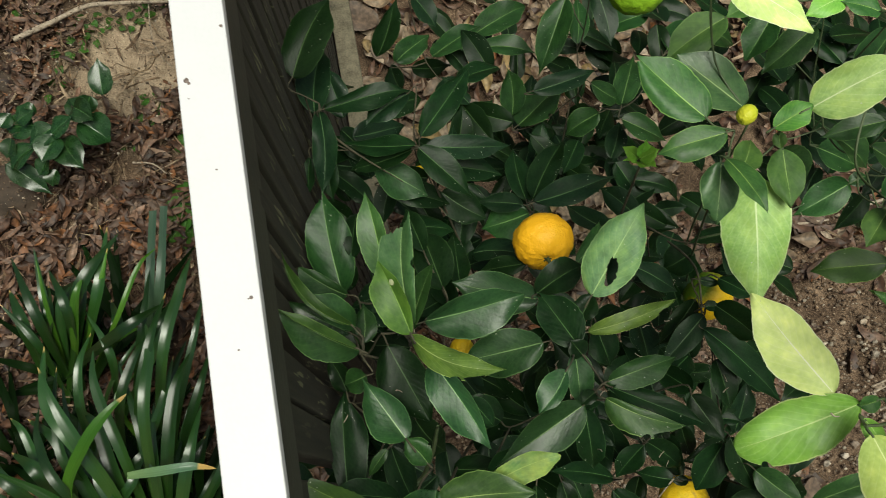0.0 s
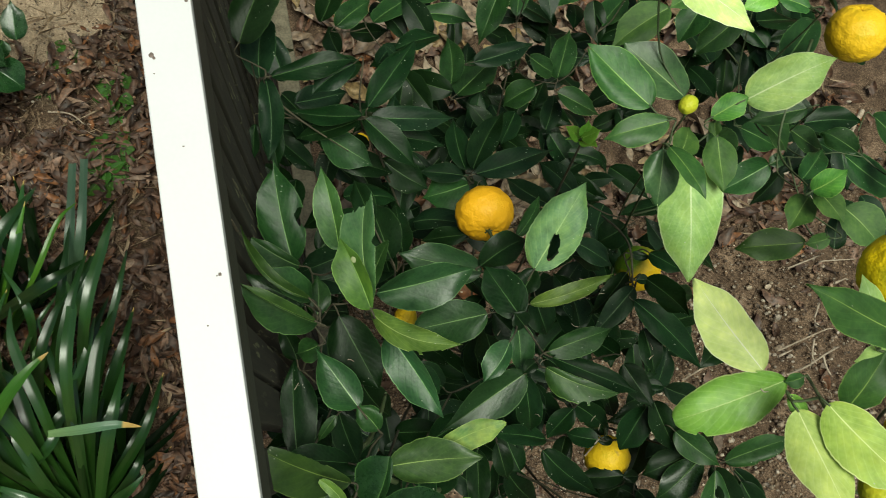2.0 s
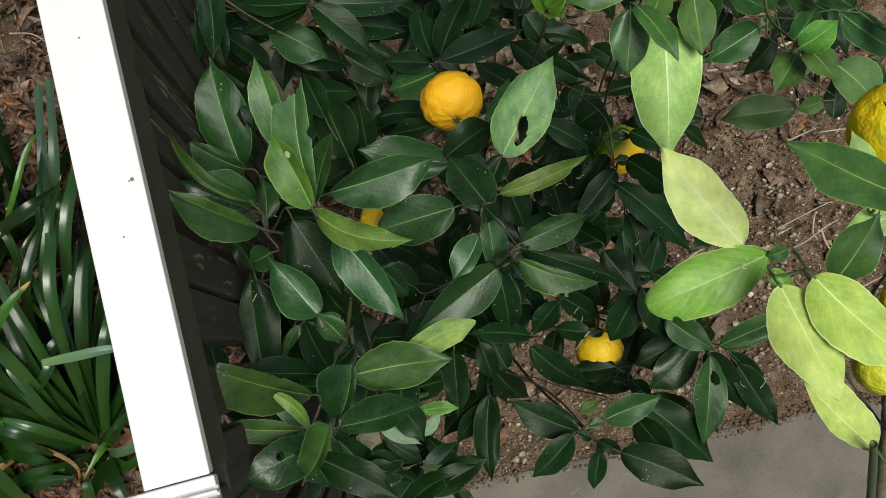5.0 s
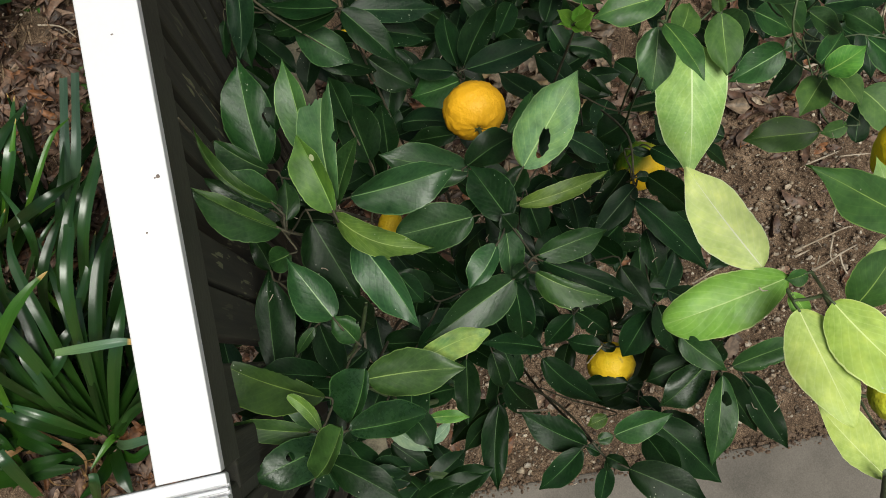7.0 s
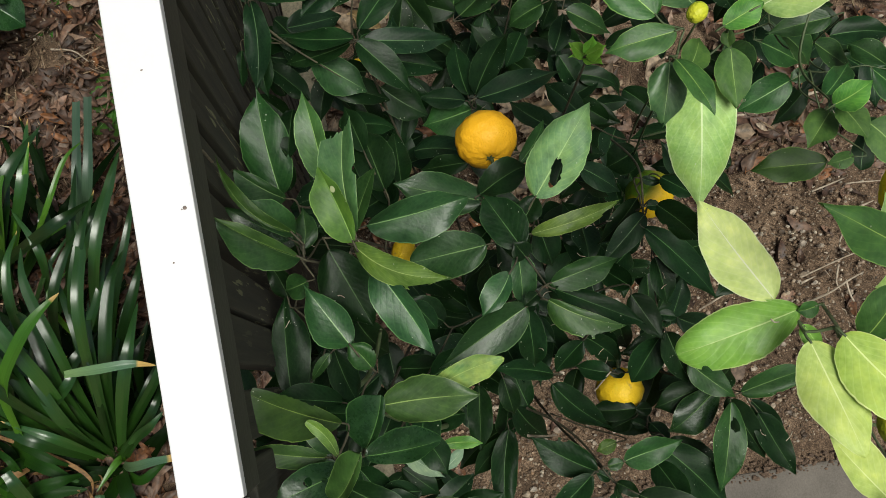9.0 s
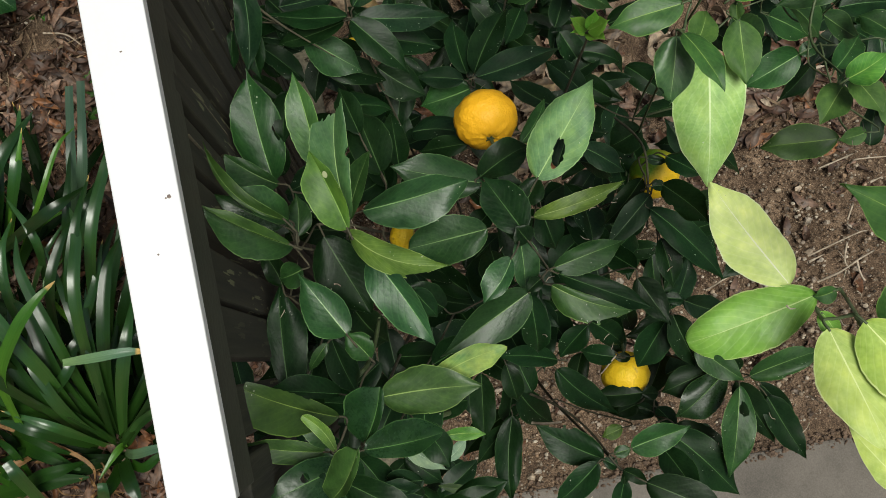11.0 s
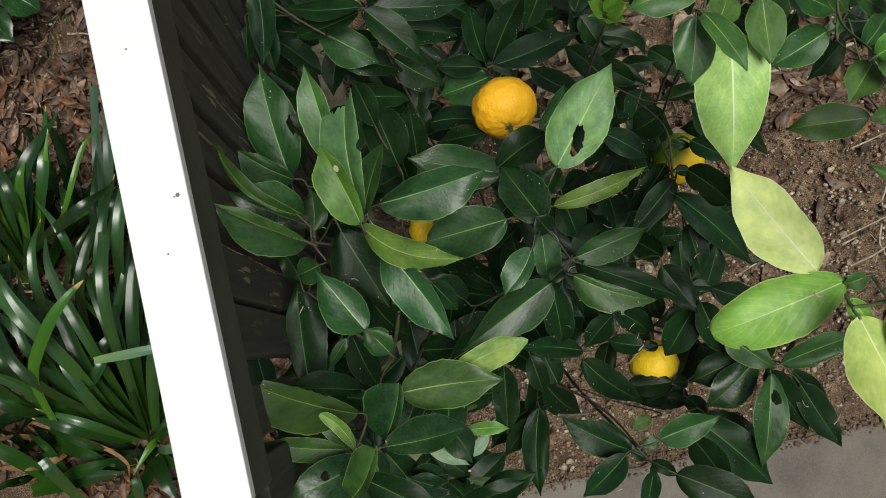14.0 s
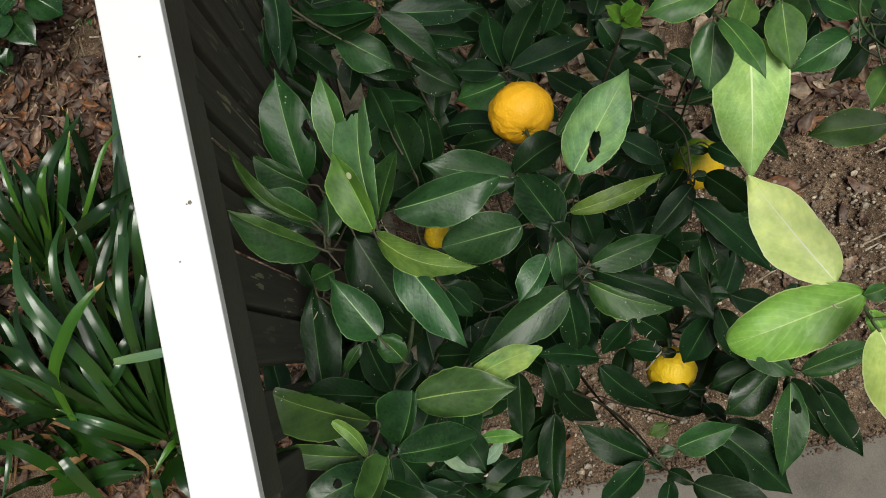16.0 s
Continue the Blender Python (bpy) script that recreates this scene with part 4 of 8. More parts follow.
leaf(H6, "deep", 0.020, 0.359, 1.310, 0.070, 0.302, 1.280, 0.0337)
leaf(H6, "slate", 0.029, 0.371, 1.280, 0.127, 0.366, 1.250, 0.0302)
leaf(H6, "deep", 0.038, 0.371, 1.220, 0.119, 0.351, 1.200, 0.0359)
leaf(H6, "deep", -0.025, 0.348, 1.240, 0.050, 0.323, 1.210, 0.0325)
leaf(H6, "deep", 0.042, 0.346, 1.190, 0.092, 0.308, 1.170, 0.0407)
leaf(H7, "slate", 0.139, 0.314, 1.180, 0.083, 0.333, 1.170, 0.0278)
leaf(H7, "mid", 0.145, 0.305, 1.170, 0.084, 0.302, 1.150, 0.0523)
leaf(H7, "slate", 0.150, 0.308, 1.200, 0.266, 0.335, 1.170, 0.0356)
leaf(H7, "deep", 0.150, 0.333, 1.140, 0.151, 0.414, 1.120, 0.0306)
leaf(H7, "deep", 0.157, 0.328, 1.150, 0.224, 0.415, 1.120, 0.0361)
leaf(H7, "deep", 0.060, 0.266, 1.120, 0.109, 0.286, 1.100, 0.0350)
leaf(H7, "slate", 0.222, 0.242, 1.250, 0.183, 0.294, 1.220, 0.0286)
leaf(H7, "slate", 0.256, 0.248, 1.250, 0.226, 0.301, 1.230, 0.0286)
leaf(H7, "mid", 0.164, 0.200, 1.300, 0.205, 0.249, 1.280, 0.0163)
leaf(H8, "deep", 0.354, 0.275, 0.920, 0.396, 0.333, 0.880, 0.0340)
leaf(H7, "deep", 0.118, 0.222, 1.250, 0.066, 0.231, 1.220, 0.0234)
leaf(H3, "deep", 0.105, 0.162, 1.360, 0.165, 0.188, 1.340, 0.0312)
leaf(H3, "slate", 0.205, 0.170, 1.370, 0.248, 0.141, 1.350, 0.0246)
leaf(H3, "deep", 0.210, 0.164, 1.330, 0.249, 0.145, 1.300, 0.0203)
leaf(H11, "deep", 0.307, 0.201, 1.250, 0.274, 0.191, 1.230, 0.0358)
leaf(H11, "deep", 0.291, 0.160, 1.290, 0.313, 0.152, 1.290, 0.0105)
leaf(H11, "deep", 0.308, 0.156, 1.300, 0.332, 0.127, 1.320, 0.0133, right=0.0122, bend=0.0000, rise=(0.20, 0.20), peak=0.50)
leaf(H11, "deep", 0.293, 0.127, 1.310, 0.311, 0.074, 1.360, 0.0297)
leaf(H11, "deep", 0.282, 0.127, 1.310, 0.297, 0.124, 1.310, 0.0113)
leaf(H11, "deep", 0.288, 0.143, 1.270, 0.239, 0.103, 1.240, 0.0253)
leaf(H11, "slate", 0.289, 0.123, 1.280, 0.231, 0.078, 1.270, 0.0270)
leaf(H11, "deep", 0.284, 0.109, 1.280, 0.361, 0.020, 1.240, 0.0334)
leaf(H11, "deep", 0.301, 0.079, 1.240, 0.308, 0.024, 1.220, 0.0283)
leaf(H3, "deep", 0.227, 0.038, 1.370, 0.248, -0.011, 1.370, 0.0269)
leaf(H9, "deep", 0.283, 0.015, 1.260, 0.304, 0.008, 1.260, 0.0130)
leaf(H9, "slate", 0.306, 0.008, 1.250, 0.361, -0.015, 1.220, 0.0280)
leaf(H9, "deep", 0.307, -0.005, 1.200, 0.332, -0.074, 1.170, 0.0332)
leaf(H9, "mid", 0.324, -0.045, 1.200, 0.373, -0.096, 1.190, 0.0328)
leaf(H9, "mid", 0.379, -0.092, 1.190, 0.470, -0.080, 1.200, 0.0304)
leaf(H9, "deep", 0.340, -0.077, 1.180, 0.284, -0.091, 1.160, 0.0188, right=0.0175, bend=0.0000, rise=(0.25, 0.20), peak=0.45)
leaf(H9, "glossy", 0.352, -0.082, 1.190, 0.291, -0.122, 1.170, 0.0246, right=0.0185, bend=0.0018, rise=(-0.10, 0.25), peak=0.50)
leaf(H9, "mid", 0.361, -0.098, 1.200, 0.331, -0.198, 1.180, 0.0389, bite="hole3")
leaf(H9, "deep", 0.362, -0.094, 1.190, 0.409, -0.179, 1.140, 0.0336)
leaf(H9, "deep", 0.401, -0.120, 1.170, 0.438, -0.206, 1.150, 0.0338)
leaf(H9, "slate", 0.397, -0.105, 1.170, 0.443, -0.174, 1.130, 0.0211)
leaf(H9, "deep", 0.297, -0.132, 1.140, 0.351, -0.191, 1.120, 0.0373)
leaf(H9, "deep", 0.270, -0.128, 1.190, 0.343, -0.221, 1.160, 0.0457)
leaf(H9, "deep", 0.254, -0.142, 1.220, 0.271, -0.197, 1.250, 0.0321)
leaf(H4, "mid", 0.208, -0.127, 1.270, 0.271, -0.117, 1.280, 0.0296)
leaf(H4, "mid", 0.190, -0.128, 1.270, 0.209, -0.127, 1.270, 0.0126)
leaf(H4, "deep", 0.213, -0.161, 1.280, 0.284, -0.213, 1.290, 0.0403)
leaf(H4, "deep", 0.195, -0.146, 1.270, 0.215, -0.164, 1.280, 0.0147)
leaf(H4, "deep", 0.198, -0.159, 1.250, 0.185, -0.201, 1.230, 0.0199)
leaf(H4, "deep", 0.197, -0.150, 1.260, 0.198, -0.164, 1.250, 0.0093)
leaf(H4, "deep", 0.172, -0.133, 1.270, 0.122, -0.167, 1.250, 0.0275)
leaf(H4, "deep", 0.180, -0.132, 1.260, 0.120, -0.085, 1.250, 0.0360, bite="e1")
leaf(H4, "deep", 0.192, -0.143, 1.260, 0.177, -0.131, 1.260, 0.0127)
leaf(H8, "deep", 0.279, -0.092, 1.100, 0.220, -0.083, 1.090, 0.0276)
leaf(H8, "deep", 0.272, -0.105, 1.090, 0.242, -0.113, 1.080, 0.0209)
leaf(H8, "deep", 0.287, -0.117, 1.090, 0.269, -0.105, 1.090, 0.0139)
leaf(HK, "deep", 0.176, -0.039, 1.130, 0.246, -0.110, 1.090, 0.0340)
leaf(H8, "deep", 0.252, -0.041, 1.120, 0.213, -0.024, 1.110, 0.0245)
leaf(H8, "deep", 0.270, -0.045, 1.120, 0.249, -0.042, 1.120, 0.0122)
leaf(H8, "deep", 0.304, -0.011, 1.180, 0.267, -0.058, 1.150, 0.0403)
leaf(HK, "deep", 0.210, 0.004, 1.200, 0.177, -0.024, 1.170, 0.0267)
leaf(H8, "deep", 0.298, -0.097, 1.100, 0.275, -0.092, 1.100, 0.0165)
leaf(H8, "deep", 0.292, -0.113, 1.100, 0.314, -0.146, 1.090, 0.0221)
leaf(HK, "deep", 0.225, 0.007, 1.150, 0.265, -0.029, 1.120, 0.0295)
leaf(HB, "lime", 0.295, 0.203, 1.490, 0.277, 0.097, 1.460, 0.0313, right=0.0278, bend=0.0013, rise=(-0.08, -0.34), peak=0.40, point=0.35)
leaf(HA, "palelime", 0.229, 0.006, 1.660, 0.193, 0.074, 1.670, 0.0191, right=0.0176, bend=-0.0009, rise=(-0.12, -0.10), peak=0.46)
leaf(HA, "limegreen", 0.241, -0.003, 1.665, 0.167, -0.016, 1.640, 0.0192, right=0.0173, bend=0.0010, rise=(0.12, 0.05), peak=0.50, bite="e2", point=0.0)
leaf(HA, "fresh", 0.251, -0.003, 1.670, 0.239, -0.004, 1.665, 0.0103)
leaf(HB, "fresh", 0.244, 0.196, 1.570, 0.255, 0.146, 1.590, 0.0114, right=0.0091, bend=0.0000, rise=(0.20, 0.30), peak=0.45)
leaf(HB, "sheenlight", 0.243, 0.198, 1.560, 0.233, 0.153, 1.540, 0.0152, right=0.0152, bend=0.0000, rise=(0.12, 0.20), peak=0.42, bite="chew")
leaf(HB, "fresh", 0.259, 0.225, 1.550, 0.202, 0.221, 1.540, 0.0153, right=0.0117, bend=0.0000, rise=(0.10, 0.20), peak=0.45)
leaf(HB, "dull", 0.277, 0.203, 1.510, 0.298, 0.233, 1.500, 0.0241)
leaf(HB, "dull", 0.322, 0.220, 1.500, 0.314, 0.167, 1.500, 0.0153, right=0.0158, bend=0.0000, rise=(0.10, 0.20), peak=0.45)
leaf(HB, "dull", 0.324, 0.235, 1.500, 0.321, 0.219, 1.500, 0.0118)
leaf(HB, "mid", 0.526, 0.257, 1.210, 0.456, 0.235, 1.190, 0.0407)
leaf(HB, "dusk", 0.549, 0.263, 1.210, 0.524, 0.256, 1.210, 0.0183)
leaf(HC, "olive", 0.452, 0.127, 1.370, 0.379, 0.135, 1.360, 0.0175, right=0.0175, bend=0.0000, rise=(0.20, 0.15), peak=0.50)
leaf(HC, "dull", 0.474, 0.126, 1.380, 0.450, 0.125, 1.370, 0.0165)
leaf(HC, "dull", 0.410, 0.156, 1.470, 0.377, 0.127, 1.480, 0.0279)
leaf(HC, "light", 0.396, 0.154, 1.500, 0.423, 0.164, 1.520, 0.0239)
leaf(HC, "dull", 0.407, 0.156, 1.490, 0.417, 0.120, 1.500, 0.0234)
leaf(HC, "dull", 0.441, 0.139, 1.470, 0.466, 0.097, 1.470, 0.0219, right=0.0188, bend=0.0000, rise=(0.15, 0.10), peak=0.50)
leaf(HD, "dull", 0.319, 0.019, 1.730, 0.291, 0.059, 1.740, 0.0256)
leaf(HD, "fresh", 0.296, 0.002, 1.740, 0.208, 0.047, 1.780, 0.0139, right=0.0117, bend=0.0028, rise=(-0.05, 0.25), peak=0.50)
leaf(HD, "lime", 0.315, 0.015, 1.660, 0.311, 0.058, 1.670, 0.0191)
leaf(HD, "lime", 0.335, -0.002, 1.660, 0.301, 0.000, 1.650, 0.0200)
leaf(HG, "fresh", 0.265, -0.028, 1.685, 0.289, 0.004, 1.710, 0.0141, right=0.0121, bend=0.0000, rise=(0.15, 0.20), peak=0.45)
leaf(HG, "palegold", 0.228, -0.021, 1.695, 0.233, -0.088, 1.712, 0.0168, right=0.0172, bend=0.0000, rise=(0.05, 0.02), peak=0.45, point=0.15)
leaf(HG, "limegreen", 0.231, -0.012, 1.685, 0.235, -0.029, 1.690, 0.0122)
leaf(HG, "yellowing", 0.243, -0.021, 1.705, 0.275, -0.081, 1.720, 0.0150, right=0.0205, bend=-0.0016, rise=(0.08, 0.05), peak=0.45)
leaf(HG, "palegold", 0.269, -0.129, 1.665, 0.229, -0.075, 1.685, 0.0095, right=0.0170, bend=0.0010, rise=(0.30, 0.05), peak=0.48)
leaf(HG, "yellowing", 0.342, -0.181, 1.600, 0.338, -0.110, 1.620, 0.0190, right=0.0150, bend=0.0020, rise=(0.10, 0.10), peak=0.45)
leaf(HD, "dull", 0.319, -0.056, 1.700, 0.290, -0.043, 1.690, 0.0233)
leaf(HD, "lime", 0.306, -0.011, 1.740, 0.283, -0.019, 1.730, 0.0112)
leaf(HE, "fresh", 0.246, 0.240, 1.550, 0.199, 0.300, 1.560, 0.0193, right=0.0229, bend=0.0000, rise=(0.20, 0.10), peak=0.45, bite="tip3")
leaf(HE, "sheenlight", 0.282, 0.247, 1.540, 0.241, 0.305, 1.540, 0.0211, right=0.0244, bend=0.0000, rise=(0.10, 0.10), peak=0.45)
leaf(HE, "dull", 0.305, 0.347, 1.510, 0.244, 0.319, 1.500, 0.0332)
leaf(HE, "dull", 0.331, 0.359, 1.510, 0.304, 0.346, 1.510, 0.0222)
leaf(HE, "lime", 0.331, 0.233, 1.550, 0.414, 0.253, 1.570, 0.0207, right=0.0225, bend=0.0000, rise=(0.12, -0.08), peak=0.38)
leaf(HE, "light", 0.301, 0.225, 1.540, 0.333, 0.235, 1.550, 0.0114, right=0.0119, bend=0.0000, rise=(0.10, 0.10), peak=0.55)
leaf(HE, "palelime", 0.263, 0.319, 1.620, 0.310, 0.262, 1.630, 0.0327)
leaf(HE, "limegreen", 0.423, 0.354, 1.500, 0.378, 0.339, 1.500, 0.0235)
leaf(HE, "fresh", 0.447, 0.330, 1.500, 0.414, 0.347, 1.500, 0.0225)
leaf(HE, "dusk", 0.510, 0.279, 1.350, 0.446, 0.281, 1.330, 0.0265)
leaf(HE, "dusk", 0.475, 0.294, 1.300, 0.525, 0.256, 1.260, 0.0384)
leaf(HE, "dusk", 0.415, 0.287, 1.300, 0.450, 0.256, 1.260, 0.0383)
leaf(HE, "dusk", 0.486, 0.481, 1.250, 0.444, 0.435, 1.220, 0.0406)
leaf(HE, "dusk", 0.517, 0.441, 1.270, 0.449, 0.407, 1.240, 0.0395)
leaf(HE, "dusk", 0.532, 0.358, 1.300, 0.614, 0.426, 1.270, 0.0396)
leaf(HC, "dusk", 0.636, 0.254, 1.200, 0.726, 0.197, 1.160, 0.0449)
leaf(HC, "dusk", 0.691, 0.301, 1.200, 0.770, 0.254, 1.160, 0.0455)
leaf(HC, "dusk", 0.695, 0.189, 1.250, 0.678, 0.248, 1.220, 0.0428)
leaf(HC, "dusk", 0.537, 0.220, 1.250, 0.595, 0.262, 1.220, 0.0281)
leaf(HC, "dusk", 0.534, 0.329, 1.150, 0.597, 0.299, 1.120, 0.0405)
leaf(HC, "dusk", 0.602, 0.316, 1.150, 0.662, 0.279, 1.120, 0.0363)
leaf(HC, "dusk", 0.655, 0.256, 1.200, 0.627, 0.299, 1.180, 0.0345)
leaf(H6, "deep", -0.104, 0.465, 1.320, -0.049, 0.545, 1.340, 0.0253, right=0.0279, bend=0.0025, rise=(0.15, 0.20), peak=0.50)
leaf(H6, "slate", -0.091, 0.447, 1.260, -0.070, 0.541, 1.240, 0.0410)
leaf(H6, "deep", -0.076, 0.425, 1.310, 0.025, 0.438, 1.300, 0.0128, right=0.0173, bend=0.0026, rise=(0.25, 0.10), peak=0.50)
leaf(H6, "slate", 0.021, 0.436, 1.290, -0.035, 0.408, 1.280, 0.0351)
leaf(H6, "deep", 0.025, 0.371, 1.310, 0.094, 0.449, 1.300, 0.0164, right=0.0171, bend=0.0000, rise=(0.25, 0.20), peak=0.50)
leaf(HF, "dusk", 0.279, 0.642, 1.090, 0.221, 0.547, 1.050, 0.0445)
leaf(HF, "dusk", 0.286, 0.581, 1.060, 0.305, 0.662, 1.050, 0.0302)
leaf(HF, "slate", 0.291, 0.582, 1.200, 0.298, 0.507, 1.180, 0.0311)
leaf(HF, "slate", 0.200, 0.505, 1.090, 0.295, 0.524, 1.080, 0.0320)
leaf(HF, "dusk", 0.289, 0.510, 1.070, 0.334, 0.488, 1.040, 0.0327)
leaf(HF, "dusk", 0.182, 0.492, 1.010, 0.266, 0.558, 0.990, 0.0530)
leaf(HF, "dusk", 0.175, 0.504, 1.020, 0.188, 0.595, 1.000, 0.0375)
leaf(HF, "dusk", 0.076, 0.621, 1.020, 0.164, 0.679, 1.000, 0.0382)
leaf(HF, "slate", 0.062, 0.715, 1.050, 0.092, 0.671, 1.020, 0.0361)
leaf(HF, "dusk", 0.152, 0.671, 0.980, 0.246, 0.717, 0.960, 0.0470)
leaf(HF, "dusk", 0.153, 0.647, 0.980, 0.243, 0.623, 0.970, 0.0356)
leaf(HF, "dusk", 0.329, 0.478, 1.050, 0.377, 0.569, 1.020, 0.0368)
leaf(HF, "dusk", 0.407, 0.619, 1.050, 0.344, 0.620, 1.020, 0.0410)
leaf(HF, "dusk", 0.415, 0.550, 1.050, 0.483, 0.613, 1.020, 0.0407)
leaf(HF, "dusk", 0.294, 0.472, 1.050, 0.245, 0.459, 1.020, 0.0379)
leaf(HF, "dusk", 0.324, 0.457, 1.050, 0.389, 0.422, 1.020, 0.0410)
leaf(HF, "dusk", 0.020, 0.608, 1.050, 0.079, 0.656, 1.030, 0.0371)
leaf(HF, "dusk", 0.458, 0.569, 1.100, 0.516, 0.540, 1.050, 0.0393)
leaf(HK, "olive", 0.060, -0.178, 1.000, 0.012, -0.159, 1.000, 0.0060, right=0.0060, rise=(0.20, 0.20), peak=0.50)
leaf(H4, "citron", 0.245, -0.127, 1.100, 0.218, -0.133, 1.100, 0.0090, right=0.0090, rise=(0.20, 0.20), peak=0.50)
leaf(HY, "sprout", 0.236, 0.274, 1.380, 0.217, 0.284, 1.400, 0.0147)
leaf(HY, "sprout", 0.232, 0.272, 1.390, 0.247, 0.272, 1.410, 0.0186)
leaf(HY, "sprout", 0.235, 0.274, 1.380, 0.244, 0.258, 1.400, 0.0146)
leaf(HY, "sprout", 0.234, 0.274, 1.390, 0.238, 0.284, 1.410, 0.0124)
leaf(HY, "sprout", 0.239, 0.276, 1.380, 0.216, 0.274, 1.390, 0.0074)
leaf(H10, "under", -0.014, -0.054, 1.445, 0.016, -0.082, 1.450, 0.0153)
leaf(H10, "under", 0.017, -0.077, 1.430, 0.038, -0.062, 1.430, 0.0102)

WOOD = {DARK_BUSH.name: [], LIGHT_BUSH.name: []}
for key in list(HUBS):
    finish_branch(key, WOOD[HUBS[key][0].parent.name])


# ---- more dark leaves deep inside the bush, with its shade in their colour ----
def inner_leaves(owner, spots, count, seed):
    rnd = random.Random(seed)
    meshes = []
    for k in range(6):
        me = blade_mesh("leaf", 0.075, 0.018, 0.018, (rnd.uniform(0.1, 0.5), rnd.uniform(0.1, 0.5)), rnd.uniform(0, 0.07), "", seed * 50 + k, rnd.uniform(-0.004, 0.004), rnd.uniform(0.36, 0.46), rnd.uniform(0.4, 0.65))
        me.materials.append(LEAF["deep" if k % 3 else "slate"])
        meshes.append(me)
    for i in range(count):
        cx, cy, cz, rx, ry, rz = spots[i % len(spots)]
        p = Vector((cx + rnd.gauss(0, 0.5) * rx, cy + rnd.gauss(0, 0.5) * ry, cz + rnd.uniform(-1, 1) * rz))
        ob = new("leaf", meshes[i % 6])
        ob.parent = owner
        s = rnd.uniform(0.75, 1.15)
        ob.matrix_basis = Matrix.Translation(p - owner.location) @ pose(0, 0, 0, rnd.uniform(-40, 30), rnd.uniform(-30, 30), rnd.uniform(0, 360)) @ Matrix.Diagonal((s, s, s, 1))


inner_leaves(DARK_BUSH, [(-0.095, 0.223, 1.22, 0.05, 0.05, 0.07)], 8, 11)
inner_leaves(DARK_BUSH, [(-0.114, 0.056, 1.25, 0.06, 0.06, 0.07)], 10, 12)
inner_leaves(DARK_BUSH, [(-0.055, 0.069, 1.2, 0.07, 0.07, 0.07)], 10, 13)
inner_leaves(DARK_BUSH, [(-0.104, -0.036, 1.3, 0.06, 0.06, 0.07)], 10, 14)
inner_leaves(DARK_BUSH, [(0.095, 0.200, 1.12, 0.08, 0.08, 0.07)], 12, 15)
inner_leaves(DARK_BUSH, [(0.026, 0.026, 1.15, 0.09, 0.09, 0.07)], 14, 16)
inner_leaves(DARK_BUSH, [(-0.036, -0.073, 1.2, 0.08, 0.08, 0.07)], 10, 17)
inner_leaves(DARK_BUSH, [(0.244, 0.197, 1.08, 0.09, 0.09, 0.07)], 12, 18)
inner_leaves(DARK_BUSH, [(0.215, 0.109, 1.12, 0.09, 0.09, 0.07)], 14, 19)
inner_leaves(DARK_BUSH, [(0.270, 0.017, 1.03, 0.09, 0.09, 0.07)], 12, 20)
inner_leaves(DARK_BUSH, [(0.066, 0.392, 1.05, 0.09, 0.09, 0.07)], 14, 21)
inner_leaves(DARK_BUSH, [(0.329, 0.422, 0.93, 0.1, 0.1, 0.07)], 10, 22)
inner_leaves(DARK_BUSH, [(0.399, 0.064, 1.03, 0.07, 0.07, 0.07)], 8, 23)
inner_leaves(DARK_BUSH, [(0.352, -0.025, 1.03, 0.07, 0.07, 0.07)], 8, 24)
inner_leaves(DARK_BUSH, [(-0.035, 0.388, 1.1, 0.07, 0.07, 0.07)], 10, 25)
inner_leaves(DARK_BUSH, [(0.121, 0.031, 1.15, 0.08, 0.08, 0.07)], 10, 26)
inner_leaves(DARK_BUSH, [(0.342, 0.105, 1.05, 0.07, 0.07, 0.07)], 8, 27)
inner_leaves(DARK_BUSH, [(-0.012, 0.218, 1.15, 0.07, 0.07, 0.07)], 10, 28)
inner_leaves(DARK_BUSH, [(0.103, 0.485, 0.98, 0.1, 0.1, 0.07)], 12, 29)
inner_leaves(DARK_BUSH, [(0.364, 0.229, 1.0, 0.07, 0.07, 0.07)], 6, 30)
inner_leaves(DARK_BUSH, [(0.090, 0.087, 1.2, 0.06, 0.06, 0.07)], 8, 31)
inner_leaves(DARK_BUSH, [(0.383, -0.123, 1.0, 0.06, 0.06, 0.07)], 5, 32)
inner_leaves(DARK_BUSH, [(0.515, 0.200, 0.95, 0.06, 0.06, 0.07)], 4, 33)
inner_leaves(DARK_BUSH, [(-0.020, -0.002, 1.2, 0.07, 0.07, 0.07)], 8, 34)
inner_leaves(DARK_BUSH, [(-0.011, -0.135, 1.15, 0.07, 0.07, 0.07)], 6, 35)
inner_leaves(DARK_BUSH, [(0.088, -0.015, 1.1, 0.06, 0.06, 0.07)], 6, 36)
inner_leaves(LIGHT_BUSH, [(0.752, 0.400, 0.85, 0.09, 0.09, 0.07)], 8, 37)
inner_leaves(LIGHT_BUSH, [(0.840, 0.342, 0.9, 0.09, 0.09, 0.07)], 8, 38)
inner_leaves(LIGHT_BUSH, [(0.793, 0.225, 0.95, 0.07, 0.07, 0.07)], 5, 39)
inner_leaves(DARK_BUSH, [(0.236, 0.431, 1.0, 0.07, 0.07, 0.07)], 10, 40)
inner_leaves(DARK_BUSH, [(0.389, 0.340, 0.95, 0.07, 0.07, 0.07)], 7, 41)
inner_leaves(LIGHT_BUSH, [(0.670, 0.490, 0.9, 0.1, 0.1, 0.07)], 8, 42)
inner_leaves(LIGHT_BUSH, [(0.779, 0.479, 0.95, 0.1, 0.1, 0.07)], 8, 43)
